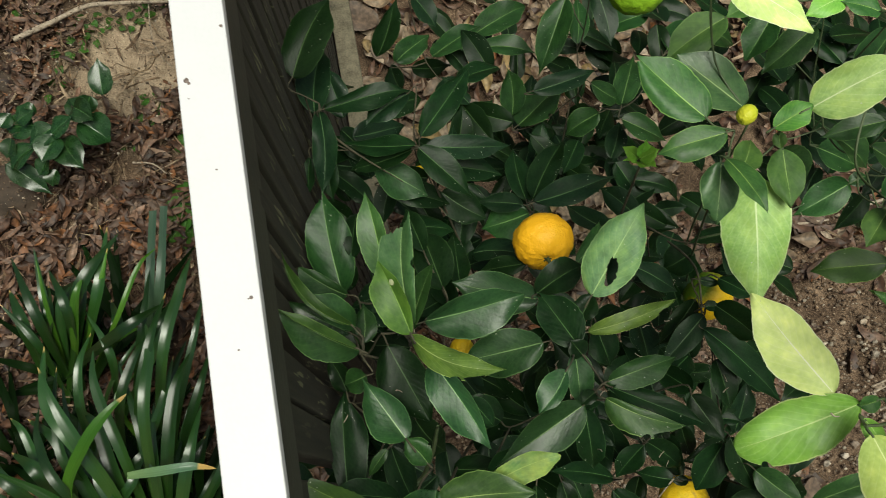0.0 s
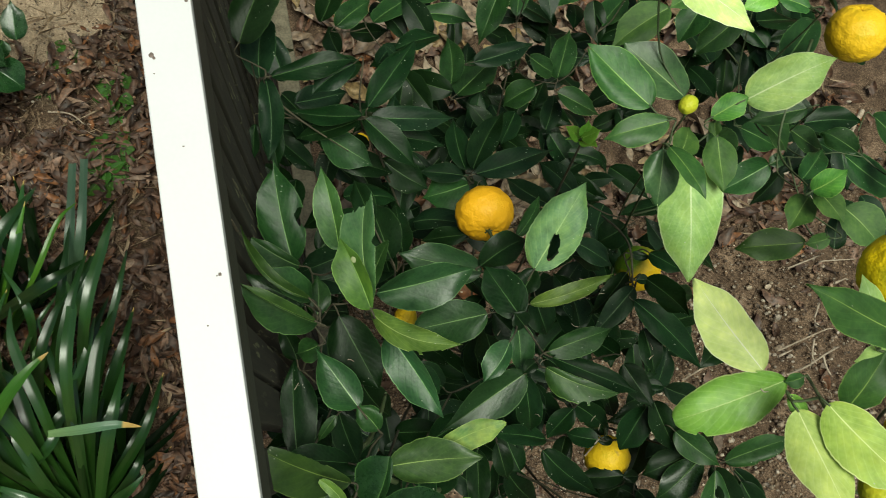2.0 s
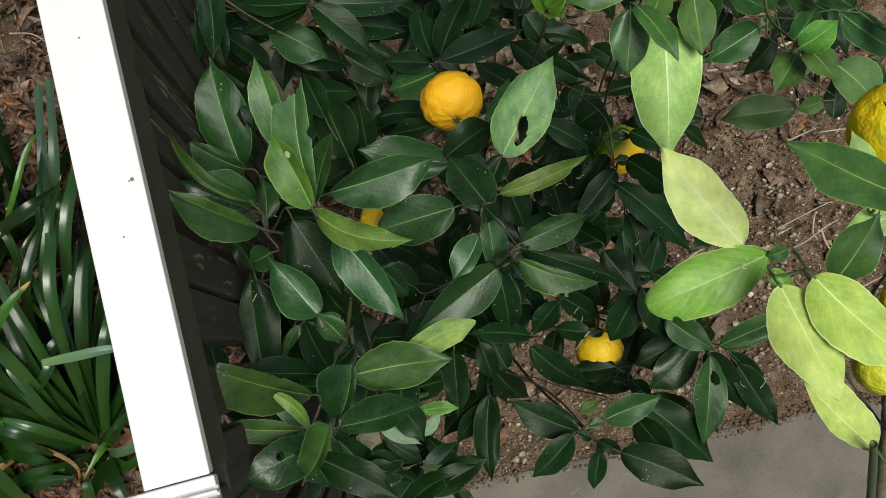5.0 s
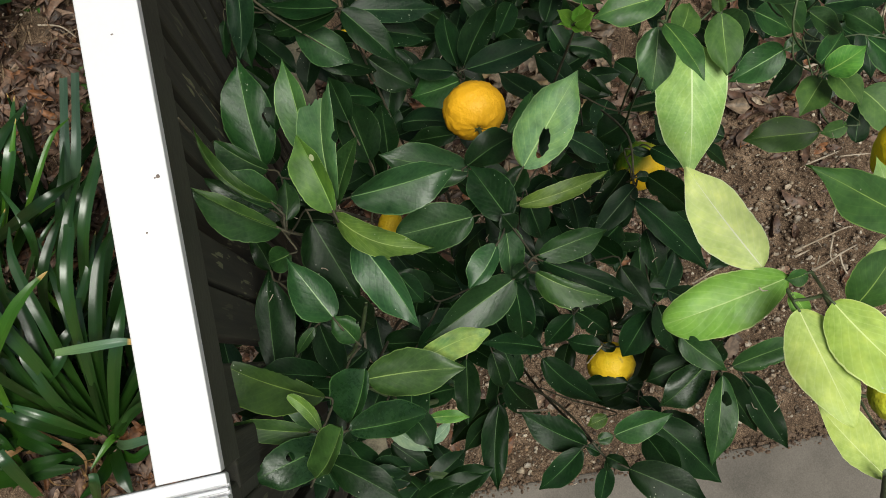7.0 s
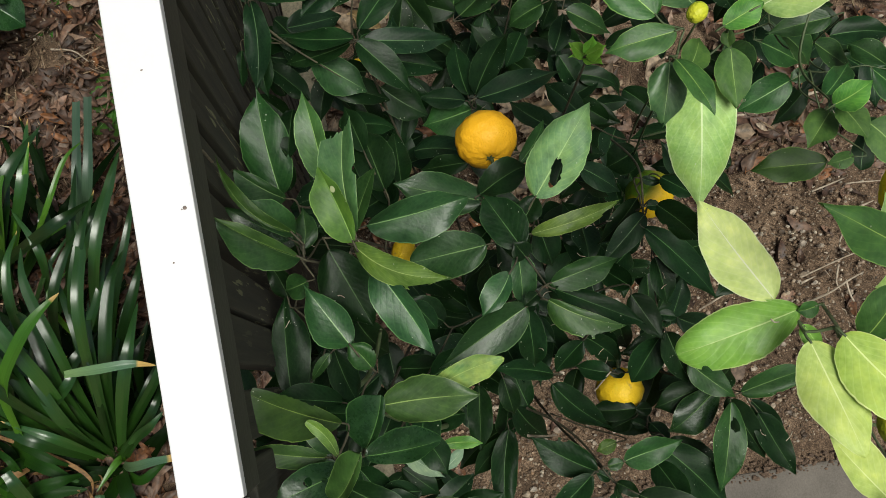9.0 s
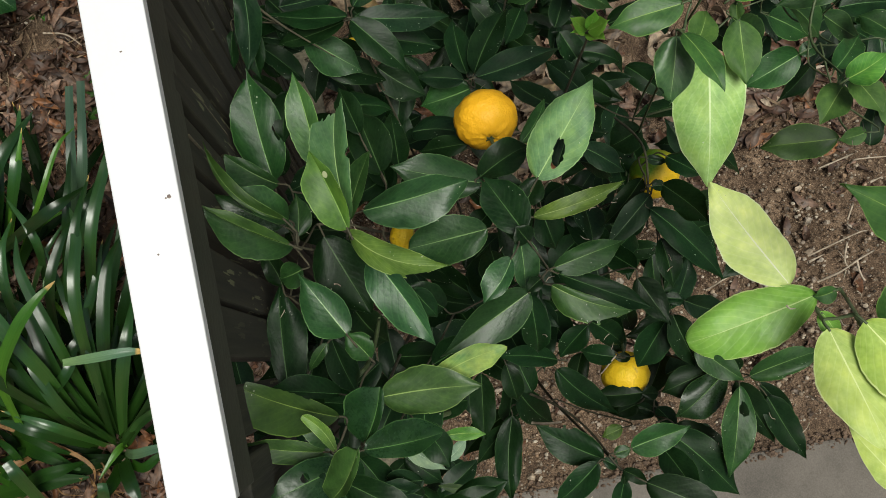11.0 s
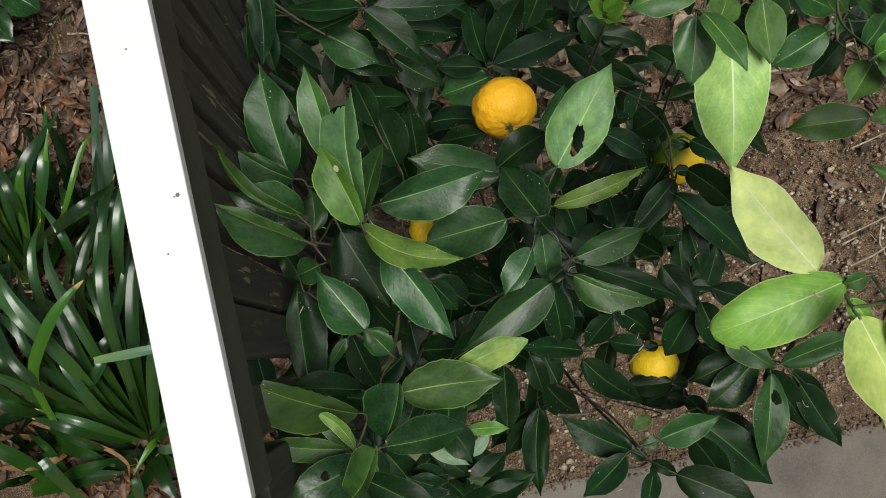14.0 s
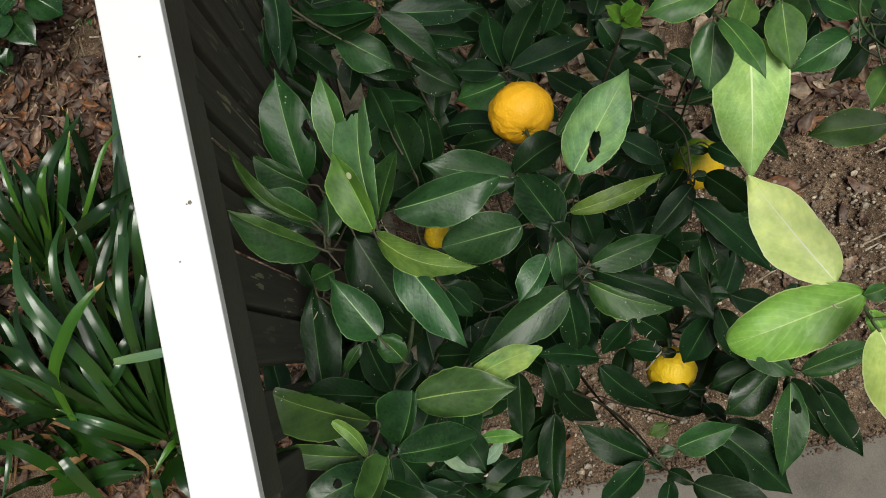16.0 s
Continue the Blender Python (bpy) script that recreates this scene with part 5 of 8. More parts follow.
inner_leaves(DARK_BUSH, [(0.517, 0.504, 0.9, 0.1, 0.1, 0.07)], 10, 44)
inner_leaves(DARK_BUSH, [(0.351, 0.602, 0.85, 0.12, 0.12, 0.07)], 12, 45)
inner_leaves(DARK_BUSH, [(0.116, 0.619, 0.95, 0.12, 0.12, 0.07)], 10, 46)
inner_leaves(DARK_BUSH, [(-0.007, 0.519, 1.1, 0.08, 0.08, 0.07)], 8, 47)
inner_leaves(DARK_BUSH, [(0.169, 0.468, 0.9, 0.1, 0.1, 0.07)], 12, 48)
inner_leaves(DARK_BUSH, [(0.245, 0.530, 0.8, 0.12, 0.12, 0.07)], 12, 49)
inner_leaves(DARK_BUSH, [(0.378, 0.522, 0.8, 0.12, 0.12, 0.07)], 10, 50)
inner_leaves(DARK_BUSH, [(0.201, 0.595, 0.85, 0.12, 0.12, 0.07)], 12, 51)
# near-black leaves painting the shade behind the upper right leaves
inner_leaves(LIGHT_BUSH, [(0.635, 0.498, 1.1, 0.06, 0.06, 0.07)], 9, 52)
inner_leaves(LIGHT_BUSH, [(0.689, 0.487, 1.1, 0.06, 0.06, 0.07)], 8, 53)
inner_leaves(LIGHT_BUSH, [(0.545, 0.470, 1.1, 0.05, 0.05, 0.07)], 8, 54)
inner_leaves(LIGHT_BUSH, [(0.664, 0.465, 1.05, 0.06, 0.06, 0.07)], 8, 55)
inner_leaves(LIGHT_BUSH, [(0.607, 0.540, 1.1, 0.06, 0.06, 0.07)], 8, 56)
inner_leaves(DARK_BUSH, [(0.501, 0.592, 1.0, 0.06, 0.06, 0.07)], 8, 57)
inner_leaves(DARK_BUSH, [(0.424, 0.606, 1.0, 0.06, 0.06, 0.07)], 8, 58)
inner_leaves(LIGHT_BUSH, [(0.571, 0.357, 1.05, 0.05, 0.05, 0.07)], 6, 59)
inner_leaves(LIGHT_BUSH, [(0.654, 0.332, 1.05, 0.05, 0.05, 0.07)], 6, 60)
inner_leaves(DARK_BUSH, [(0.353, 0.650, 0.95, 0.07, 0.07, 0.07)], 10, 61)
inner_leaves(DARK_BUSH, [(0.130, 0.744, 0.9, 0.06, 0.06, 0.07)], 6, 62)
# near-black low leaves that darken the soil where the bush shades it
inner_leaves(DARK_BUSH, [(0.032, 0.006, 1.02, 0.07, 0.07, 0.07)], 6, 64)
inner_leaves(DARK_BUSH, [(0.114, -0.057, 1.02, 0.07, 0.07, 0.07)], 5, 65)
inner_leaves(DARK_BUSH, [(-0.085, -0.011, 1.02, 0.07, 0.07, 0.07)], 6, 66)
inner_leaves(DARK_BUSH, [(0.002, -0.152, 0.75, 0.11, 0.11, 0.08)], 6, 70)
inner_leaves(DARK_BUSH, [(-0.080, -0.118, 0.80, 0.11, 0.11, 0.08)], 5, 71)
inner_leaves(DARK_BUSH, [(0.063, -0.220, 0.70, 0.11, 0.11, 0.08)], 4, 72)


def debris(owner, places, count, seed):
    """Dry flecks, thorns and curled scraps caught where the twigs meet."""
    rnd = random.Random(seed)
    bm = bmesh.new()
    for i in range(count):
        c = Vector(places[i % len(places)])
        p = c + Vector((rnd.gauss(0, 0.028), rnd.gauss(0, 0.028), rnd.uniform(-0.06, -0.012)))
        d = Vector((rnd.uniform(-1, 1), rnd.uniform(-1, 1), rnd.uniform(-0.4, 0.4))).normalized() * rnd.uniform(0.0015, 0.006)
        bend = Vector((rnd.uniform(-1, 1), rnd.uniform(-1, 1), 0.5)) * d.length * 0.3
        tube(bm, [p - d - owner.location, p + bend - owner.location, p + d - owner.location], rnd.uniform(0.0003, 0.0007), 0.0003, 2, 4)
    tagged(part("debris", bm, DEAD_TWIG, owner, "", True), "pale dry scraps and thorns caught in the twigs", kind="stuff")


debris(LIGHT_BUSH, [(0.249, -0.026, 1.690), (0.256, -0.003, 1.665), (0.433, 0.166, 1.440), (0.381, 0.001, 1.500)], 22, 6)
debris(DARK_BUSH, [(-0.019, 0.123, 1.485), (0.133, 0.056, 1.405), (0.287, 0.130, 1.280), (0.296, -0.099, 1.100), (0.133, -0.056, 1.120), (0.195, -0.146, 1.262), (0.362, -0.086, 1.190), (0.271, 0.523, 1.000), (0.153, 0.321, 1.160), (-0.067, 0.119, 1.460), (0.173, 0.030, 1.380), (0.189, 0.126, 1.370), (0.317, -0.074, 1.180), (0.366, -0.145, 1.160), (0.282, 0.076, 1.250)], 90, 4)


# ---- fruit ----
def fruit(x, y, z, r, mat, label, axis, squash=0.86, seed=1, stem=True):
    """A knobbly citrus fruit; axis points to its stem end."""
    bm = bmesh.new()
    bmesh.ops.create_uvsphere(bm, u_segments=64, v_segments=40, radius=1)
    for v in bm.verts:
        d = v.co.normalized()
        pole = max(0.0, d.z)
        k = 1 - 0.16 * math.exp(-((1 - d.z) / 0.035)) - 0.07 * math.exp(-((1 + d.z) / 0.05))
        k += 0.025 * noise.noise(d * 2.1 + Vector((seed, 0, 0))) + 0.034 * noise.noise(d * 5 + Vector((0, seed, 0))) + 0.024 * noise.noise(d * 11) + 0.014 * noise.noise(d * 24)
        k += 0.012 * pole ** 3 * math.cos(math.atan2(d.y, d.x) * 9)
        v.co = Vector((d.x, d.y, d.z * squash)) * k * r
    me = smooth(mesh_of("citrus_fruit", bm))
    me.materials.append(mat)
    ob = tagged(new("citrus_fruit", me), label, "fruit", "fruits on the citrus bushes")
    q = Vector(axis).to_track_quat("Z", "Y").to_matrix().to_4x4()
    q.translation = (x, y, z)
    ob.matrix_world = q
    if stem:
        bm = bmesh.new()
        tube(bm, [(0, 0, r * squash * 0.8), (0.001, 0, r * squash * 0.95), (0.004, 0.002, r * squash + 0.02)], 0.0026, 0.0016, 4, 7, 0.2)
        for k in range(5):
            a = k * 2 * math.pi / 5
            tube(bm, [(0, 0, r * squash * 0.86), (0.005 * math.cos(a), 0.005 * math.sin(a), r * squash * 0.88)], 0.0018, 0.0008, 3, 5)
        part("stem", bm, GREEN_TWIG, ob, "short green stem with a calyx", True)
    return ob


fruit(0.140, 0.241, 1.262, 0.0342, ORANGE, "ripe orange-yellow knobbly citrus fruit", (-0.05, -0.75, 0.35), 0.88, 1)
fruit(0.314, 0.150, 1.235, 0.0279, HALF_RIPE, "citrus fruit turning from green to yellow", (-0.6, 0.8, 0.1), 0.95, 2, False)
fruit(0.270, -0.067, 1.075, 0.0303, YELLOW, "bright yellow citrus fruit half hidden by leaves", (0.1, 0.9, 0.35), 0.92, 3)
fruit(0.025, 0.131, 1.300, 0.0140, YELLOW, "yellow citrus fruit mostly hidden under leaves", (-1, 0.4, -0.2), 0.9, 4, False)
fruit(0.353, 0.050, 1.655, 0.0330, STREAKED, "large yellow fruit streaked with green", (0.3, 0.2, 0.8), 0.95, 5, False)
fruit(0.364, -0.061, 1.590, 0.0195, YELLOW, "yellow citrus fruit behind pale leaves", (0.1, 0.1, 1), 0.92, 6, False)
fruit(0.314, -0.092, 1.620, 0.0183, YOUNG_PEEL, "yellow-green citrus fruit behind pale leaves", (0.1, 0.1, 1), 0.92, 7, False)
fruit(0.023, 0.410, 1.100, 0.0107, YELLOW, "yellow citrus fruit deep among dark leaves", (0.6, 0.8, -0.2), 0.92, 8, False)
fruit(0.161, 0.379, 1.020, 0.0115, YELLOW, "yellow citrus fruit deep among dark leaves", (0.5, 0.8, -0.2), 0.92, 9, False)
fruit(0.255, 0.427, 1.450, 0.0288, GREENPEEL, "unripe lime green citrus fruit", (0, 0.6, 0.6), 0.95, 10)
fruit(0.559, 0.339, 1.400, 0.0328, TURNING, "large yellow-orange fruit with a faint green flush", (0, 0.6, 0.6), 0.95, 11, False)
fruit(0.274, 0.233, 1.560, 0.0076, YOUNG_PEEL, "tiny yellow-green young fruit", (-0.9, -0.6, -0.1), 1.2, 12, False)


# ---- strap-leaved plants beside the fence ----
def strap_material(name, low, high, rough=0.33, dry_from=0.955, gloss=0.4):
    m, ns, ls, b = material(name)
    uv = ns.new("ShaderNodeUVMap")
    uv.uv_map = "leaf"
    sep = ns.new("ShaderNodeSeparateXYZ")
    ls.new(uv.outputs[0], sep.inputs[0])
    mp = node(ns, "ShaderNodeMapping", Scale=(26.0, 1.2, 1.0))
    ls.new(uv.outputs[0], mp.inputs[0])
    n1 = node(ns, "ShaderNodeTexNoise", Scale=1.0, Detail=3.0)
    ls.new(mp.outputs[0], n1.inputs[0])
    r = ramp(ns, [(0.35, low), (0.7, high)])
    ls.new(n1.outputs[0], r.inputs[0])
    tipf = ramp(ns, [(dry_from, (0, 0, 0)), (dry_from + 0.03, (1, 1, 1))])
    ls.new(sep.outputs[1], tipf.inputs[0])
    info = ns.new("ShaderNodeObjectInfo").outputs["Random"]
    dry = calc(ns, ls, "MULTIPLY", tipf.outputs[0], calc(ns, ls, "GREATER_THAN", info, 0.6) if dry_from > 0.9 else 1.0)
    foot = ramp(ns, [(0.05, (0.75, 0.75, 0.75)), (0.55, (0, 0, 0))])
    ls.new(sep.outputs[1], foot.inputs[0])
    colour = mixed(ns, ls, foot.outputs[0], r.outputs[0], tuple(1.4 * c * k for c, k in zip(high, (1.15, 1.0, 0.6))))
    colour = mixed(ns, ls, dry, colour, (0.45, 0.3, 0.1))
    hsv = node(ns, "ShaderNodeHueSaturation")
    ls.new(colour, hsv.inputs["Color"])
    ls.new(calc(ns, ls, "ADD", calc(ns, ls, "MULTIPLY", info, 0.5), 0.75), hsv.inputs["Value"])
    ls.new(hsv.outputs[0], b.inputs["Base Color"])
    b.inputs["Roughness"].default_value = rough
    b.inputs["Specular IOR Level"].default_value = gloss
    bp = node(ns, "ShaderNodeBump", Strength=0.1, Distance=0.0012)
    ls.new(n1.outputs[0], bp.inputs["Height"]), ls.new(bp.outputs[0], b.inputs["Normal"])
    return m


STRAP = strap_material("strap_leaf_green", (0.0115, 0.046, 0.0075), (0.022, 0.071, 0.0125), 0.35, gloss=0.95)
STRAP_DARK = strap_material("strap_leaf_dark", (0.0055, 0.024, 0.0034), (0.011, 0.038, 0.0056), 0.36, gloss=0.65)
STRAP_LIGHT = strap_material("strap_leaf_light", (0.032, 0.1, 0.01), (0.06, 0.15, 0.016))
STRAP_BROWN = rough_surface("strap_leaf_withered", (0.07, 0.036, 0.012), (0.24, 0.13, 0.045), 30, 0.7, 0.3)
# bluish sheen painted into a pale base colour; the tip is dry
STRAP_PALE_SHEEN = strap_material("strap_leaf_pale", (0.05, 0.108, 0.058), (0.092, 0.165, 0.1), dry_from=0.72)
STRAP_TIPPED = strap_material("strap_leaf_dry_tipped", (0.028, 0.1, 0.008), (0.05, 0.145, 0.014), 0.4, dry_from=0.88)
# near-black blade colour that holds the shade between the strap leaves
STRAP_GAP_SHADE = strap_material("strap_leaf_old", (0.0018, 0.008, 0.001), (0.004, 0.014, 0.0016), 0.6, gloss=0.08)
STRAP_MATT = strap_material("strap_leaf_matt", (0.006, 0.027, 0.003), (0.013, 0.045, 0.005), 0.55, gloss=0.14)
# grey-teal base colour with the sky's reflection painted in
STRAP_SKY_SHEEN = strap_material("strap_leaf_greyish", (0.026, 0.056, 0.032), (0.046, 0.086, 0.054), 0.4, gloss=0.5)
STRAPS = {"s": STRAP_SKY_SHEEN, "m": STRAP_MATT, "k": STRAP_GAP_SHADE, "p": STRAP_PALE_SHEEN, "g": STRAP, "d": STRAP_DARK, "l": STRAP_LIGHT, "t": STRAP_TIPPED, "b": STRAP_BROWN}


def strap(owner, kind, places, width, blunt=False):
    """One strap leaf through the given places, from its foot to its tip."""
    line = curve_points(places, 8)
    o = owner.location
    bm = bmesh.new()
    uvl = bm.loops.layers.uv.new("leaf")
    rows = []
    n = len(line) - 1
    for i, p in enumerate(line):
        v = i / n
        d = (line[min(i + 1, n)] - line[max(i - 1, 0)]).normalized()
        s = d.cross(Vector((0, 0, 1)))
        s = (s if s.length > 0.2 else d.cross(Vector((1, 0.3, 0.2)))).normalized()
        up = s.cross(d).normalized()
        w = width / 2.6 * (0.72 + 0.28 * math.sin(math.pi * min(v * 1.3, 1)))
        if not blunt:
            w *= min(1.0, ((1 - v) / 0.34) ** 0.6) if v < 1 else 0.02
        row = []
        for k in range(7):
            u = k / 3 - 1
            row.append((bm.verts.new(p + s * u * w + up * abs(u) * w * 0.3 - o), u, v))
        rows.append(row)
    for a, b in zip(rows, rows[1:]):
        for k in range(6):
            q = (a[k], a[k + 1], b[k + 1], b[k])
            f = bm.faces.new([c[0] for c in q])
            for l, c in zip(f.loops, q):
                l[uvl].uv = (c[1] / 2 + 0.5, c[2] * (0.9 if blunt else 1.0))
    return part("blade", bm, STRAPS[kind], owner, "withered brown blade" if kind == "b" else "", True)


PLANT_A = thing("strap_leaved_plant", (-0.733, -0.041, -0.100), "clump of glossy dark green strap leaves in mulch", "plant", "strap-leaved plants by the fence")
PLANT_B = thing("strap_leaved_plant", (-0.938, 0.430, -0.100), "clump of glossy dark green strap leaves in mulch", "plant", "strap-leaved plants by the fence")
PLANT_C = thing("strap_leaved_plant", (-0.948, 0.057, -0.100), "clump of glossy dark green strap leaves in mulch", "plant", "strap-leaved plants by the fence")
PLANT_D = thing("strap_leaved_plant", (-1.110, -0.112, -0.100), "clump of glossy dark green strap leaves in mulch", "plant", "strap-leaved plants by the fence")
strap(PLANT_B, "g", [(-0.935, 0.451, -0.080), (-0.733, 0.562, 0.281), (-0.705, 0.740, 0.257)], 0.0390)
strap(PLANT_B, "d", [(-0.958, 0.457, -0.080), (-0.773, 0.576, 0.289), (-0.674, 0.715, 0.271)], 0.0475)
strap(PLANT_B, "d", [(-0.980, 0.477, -0.080), (-0.846, 0.587, 0.206), (-0.816, 0.651, 0.174)], 0.0520)
strap(PLANT_B, "g", [(-0.966, 0.474, -0.080), (-0.881, 0.572, 0.202), (-0.897, 0.736, 0.220)], 0.0321)
strap(PLANT_B, "l", [(-0.901, 0.459, -0.080), (-0.711, 0.505, 0.242), (-0.633, 0.615, 0.288), (-0.595, 0.667, 0.257)], 0.0178)
strap(PLANT_B, "l", [(-0.894, 0.457, -0.080), (-0.734, 0.479, 0.185), (-0.673, 0.510, 0.161)], 0.0223)
# two upright blades with the grey sky sheen in their colour
strap(PLANT_B, "s", [(-0.744, 0.435, -0.060), (-0.634, 0.576, 0.212), (-0.608, 0.779, 0.209)], 0.0330, True)
strap(PLANT_B, "s", [(-0.740, 0.432, -0.060), (-0.607, 0.574, 0.222), (-0.577, 0.781, 0.221)], 0.0330, True)
strap(PLANT_B, "d", [(-0.767, 0.395, -0.060), (-0.637, 0.478, 0.176), (-0.598, 0.569, 0.155)], 0.0418)
strap(PLANT_B, "d", [(-0.906, 0.429, -0.080), (-0.721, 0.492, 0.209), (-0.738, 0.584, 0.177)], 0.0430)
strap(PLANT_B, "d", [(-1.007, 0.453, -0.080), (-0.946, 0.550, 0.176), (-0.987, 0.660, 0.164)], 0.0455)
strap(PLANT_A, "g", [(-0.734, -0.034, -0.080), (-0.613, 0.234, 0.390), (-0.587, 0.394, 0.397), (-0.603, 0.464, 0.360)], 0.0336)
strap(PLANT_A, "g", [(-0.740, -0.030, -0.080), (-0.699, 0.197, 0.284), (-0.738, 0.354, 0.315), (-0.751, 0.447, 0.279)], 0.0332)
strap(PLANT_A, "g", [(-0.742, -0.027, -0.080), (-0.763, 0.211, 0.332), (-0.822, 0.332, 0.369), (-0.843, 0.467, 0.316)], 0.0425)
strap(PLANT_A, "d", [(-0.744, -0.023, -0.080), (-0.799, 0.170, 0.297), (-0.816, 0.296, 0.343), (-0.828, 0.421, 0.294)], 0.0285)
strap(PLANT_A, "d", [(-0.748, -0.031, -0.080), (-0.801, 0.135, 0.333), (-0.853, 0.255, 0.345), (-0.866, 0.334, 0.308)], 0.0287)
strap(PLANT_A, "d", [(-0.730, -0.027, -0.080), (-0.608, 0.150, 0.287), (-0.555, 0.306, 0.360), (-0.527, 0.391, 0.316)], 0.0380)
strap(PLANT_A, "p", [(-0.679, 0.153, 0.330), (-0.601, 0.147, 0.370), (-0.531, 0.144, 0.370), (-0.490, 0.133, 0.340)], 0.0260)
strap(PLANT_A, "d", [(-0.736, -0.025, -0.080), (-0.657, 0.211, 0.276), (-0.707, 0.420, 0.253)], 0.0286)
strap(PLANT_A, "g", [(-0.743, -0.035, -0.080), (-0.732, 0.128, 0.219), (-0.757, 0.267, 0.266), (-0.799, 0.323, 0.235)], 0.0408)
strap(PLANT_A, "d", [(-0.752, -0.036, -0.080), (-0.774, 0.086, 0.214), (-0.819, 0.247, 0.328), (-0.903, 0.319, 0.284)], 0.0416)
strap(PLANT_A, "g", [(-0.747, -0.037, -0.080), (-0.747, 0.052, 0.167), (-0.762, 0.161, 0.270), (-0.778, 0.241, 0.229)], 0.0386)
strap(PLANT_A, "l", [(-0.702, -0.062, -0.080), (-0.703, -0.053, 0.000), (-0.757, -0.113, 0.020)], 0.0251)
strap(PLANT_A, "g", [(-0.716, -0.047, -0.080), (-0.608, 0.073, 0.211), (-0.550, 0.173, 0.314), (-0.527, 0.282, 0.265)], 0.0410)
strap(PLANT_A, "d", [(-0.727, -0.056, -0.080), (-0.685, -0.137, 0.020), (-0.669, -0.195, 0.020)], 0.0471)
strap(PLANT_A, "d", [(-0.757, -0.043, -0.080), (-0.811, 0.026, 0.150), (-0.914, 0.073, 0.138)], 0.0448)
strap(PLANT_A, "l", [(-0.688, 0.169, 0.020), (-0.730, 0.322, 0.214), (-0.695, 0.397, 0.181)], 0.0160)
strap(PLANT_A, "d", [(-0.723, -0.022, -0.080), (-0.570, 0.076, 0.173), (-0.513, 0.181, 0.161)], 0.0388)
strap(PLANT_C, "t", [(-0.855, 0.056, 0.160), (-0.800, 0.148, 0.340), (-0.718, 0.221, 0.440), (-0.660, 0.269, 0.470), (-0.620, 0.302, 0.460)], 0.0360)
strap(PLANT_C, "g", [(-0.943, 0.058, -0.080), (-0.966, 0.156, 0.163), (-1.043, 0.252, 0.159)], 0.0412)
strap(PLANT_C, "d", [(-0.946, 0.059, -0.080), (-0.976, 0.114, 0.102), (-1.063, 0.190, 0.118)], 0.0391)
strap(PLANT_C, "g", [(-0.948, 0.065, -0.080), (-0.941, 0.161, 0.101), (-0.954, 0.298, 0.189), (-0.998, 0.349, 0.164)], 0.0310)
strap(PLANT_C, "d", [(-0.937, 0.051, -0.080), (-0.910, 0.195, 0.209), (-0.992, 0.267, 0.178)], 0.0469)
strap(PLANT_D, "m", [(-0.963, -0.098, -0.060), (-1.006, 0.007, 0.080), (-1.104, 0.063, 0.080)], 0.0503)
strap(PLANT_D, "g", [(-0.890, -0.147, 0.000), (-0.883, -0.060, 0.140), (-0.896, -0.022, 0.160)], 0.0447, True)
strap(PLANT_D, "m", [(-0.982, 0.034, -0.060), (-0.873, -0.025, 0.020), (-0.794, -0.087, 0.000)], 0.0450)
strap(PLANT_D, "m", [(-1.034, -0.096, -0.060), (-0.885, -0.090, 0.020), (-0.783, -0.103, 0.000)], 0.0560)
strap(PLANT_D, "b", [(-0.997, 0.074, -0.020), (-0.847, -0.011, 0.010), (-0.772, -0.077, 0.010), (-0.792, -0.135, -0.040)], 0.0139)
strap(PLANT_D, "b", [(-1.107, 0.094, -0.040), (-1.102, 0.010, -0.020), (-1.132, -0.070, -0.040)], 0.0126)
strap(PLANT_D, "b", [(-1.090, 0.076, -0.040), (-1.089, 0.007, -0.020), (-1.121, -0.073, -0.040)], 0.0112)
strap(PLANT_D, "g", [(-1.102, 0.093, -0.040), (-1.089, -0.002, 0.020), (-1.132, -0.091, 0.000)], 0.0194)
strap(PLANT_D, "g", [(-0.764, -0.187, -0.020), (-0.729, -0.144, 0.080), (-0.723, -0.116, 0.100)], 0.0402, True)
strap(PLANT_A, "p", [(-0.715, -0.062, -0.070), (-0.657, -0.071, 0.050), (-0.584, -0.067, 0.120), (-0.511, -0.068, 0.140)], 0.0300, True)
strap(PLANT_A, "m", [(-0.725, -0.071, -0.070), (-0.661, -0.108, 0.000), (-0.616, -0.093, 0.020), (-0.579, -0.068, 0.000)], 0.0300)
strap(PLANT_A, "m", [(-0.718, -0.075, -0.070), (-0.724, -0.119, 0.000), (-0.749, -0.148, 0.020), (-0.800, -0.176, 0.000)], 0.0400)
strap(PLANT_A, "g", [(-0.711, -0.057, -0.070), (-0.624, -0.010, 0.100), (-0.561, 0.011, 0.200), (-0.522, 0.039, 0.220)], 0.0300)
strap(PLANT_D, "m", [(-0.974, 0.055, -0.050), (-0.898, 0.029, 0.040), (-0.842, -0.013, 0.050), (-0.806, -0.046, 0.000)], 0.0300)
strap(PLANT_D, "m", [(-0.971, -0.112, -0.050), (-0.888, -0.077, 0.040), (-0.824, -0.070, 0.050), (-0.782, -0.065, 0.000)], 0.0400)
strap(PLANT_D, "b", [(-0.830, -0.040, -0.050), (-0.780, -0.067, 0.007), (-0.789, -0.110, -0.050)], 0.0032)
strap(PLANT_A, "b", [(-0.888, -0.095, -0.050), (-0.857, -0.127, -0.011), (-0.828, -0.145, -0.050)], 0.0050)
strap(PLANT_D, "b", [(-0.828, -0.118, -0.050), (-0.803, -0.103, 0.007), (-0.805, -0.082, -0.050)], 0.0091)
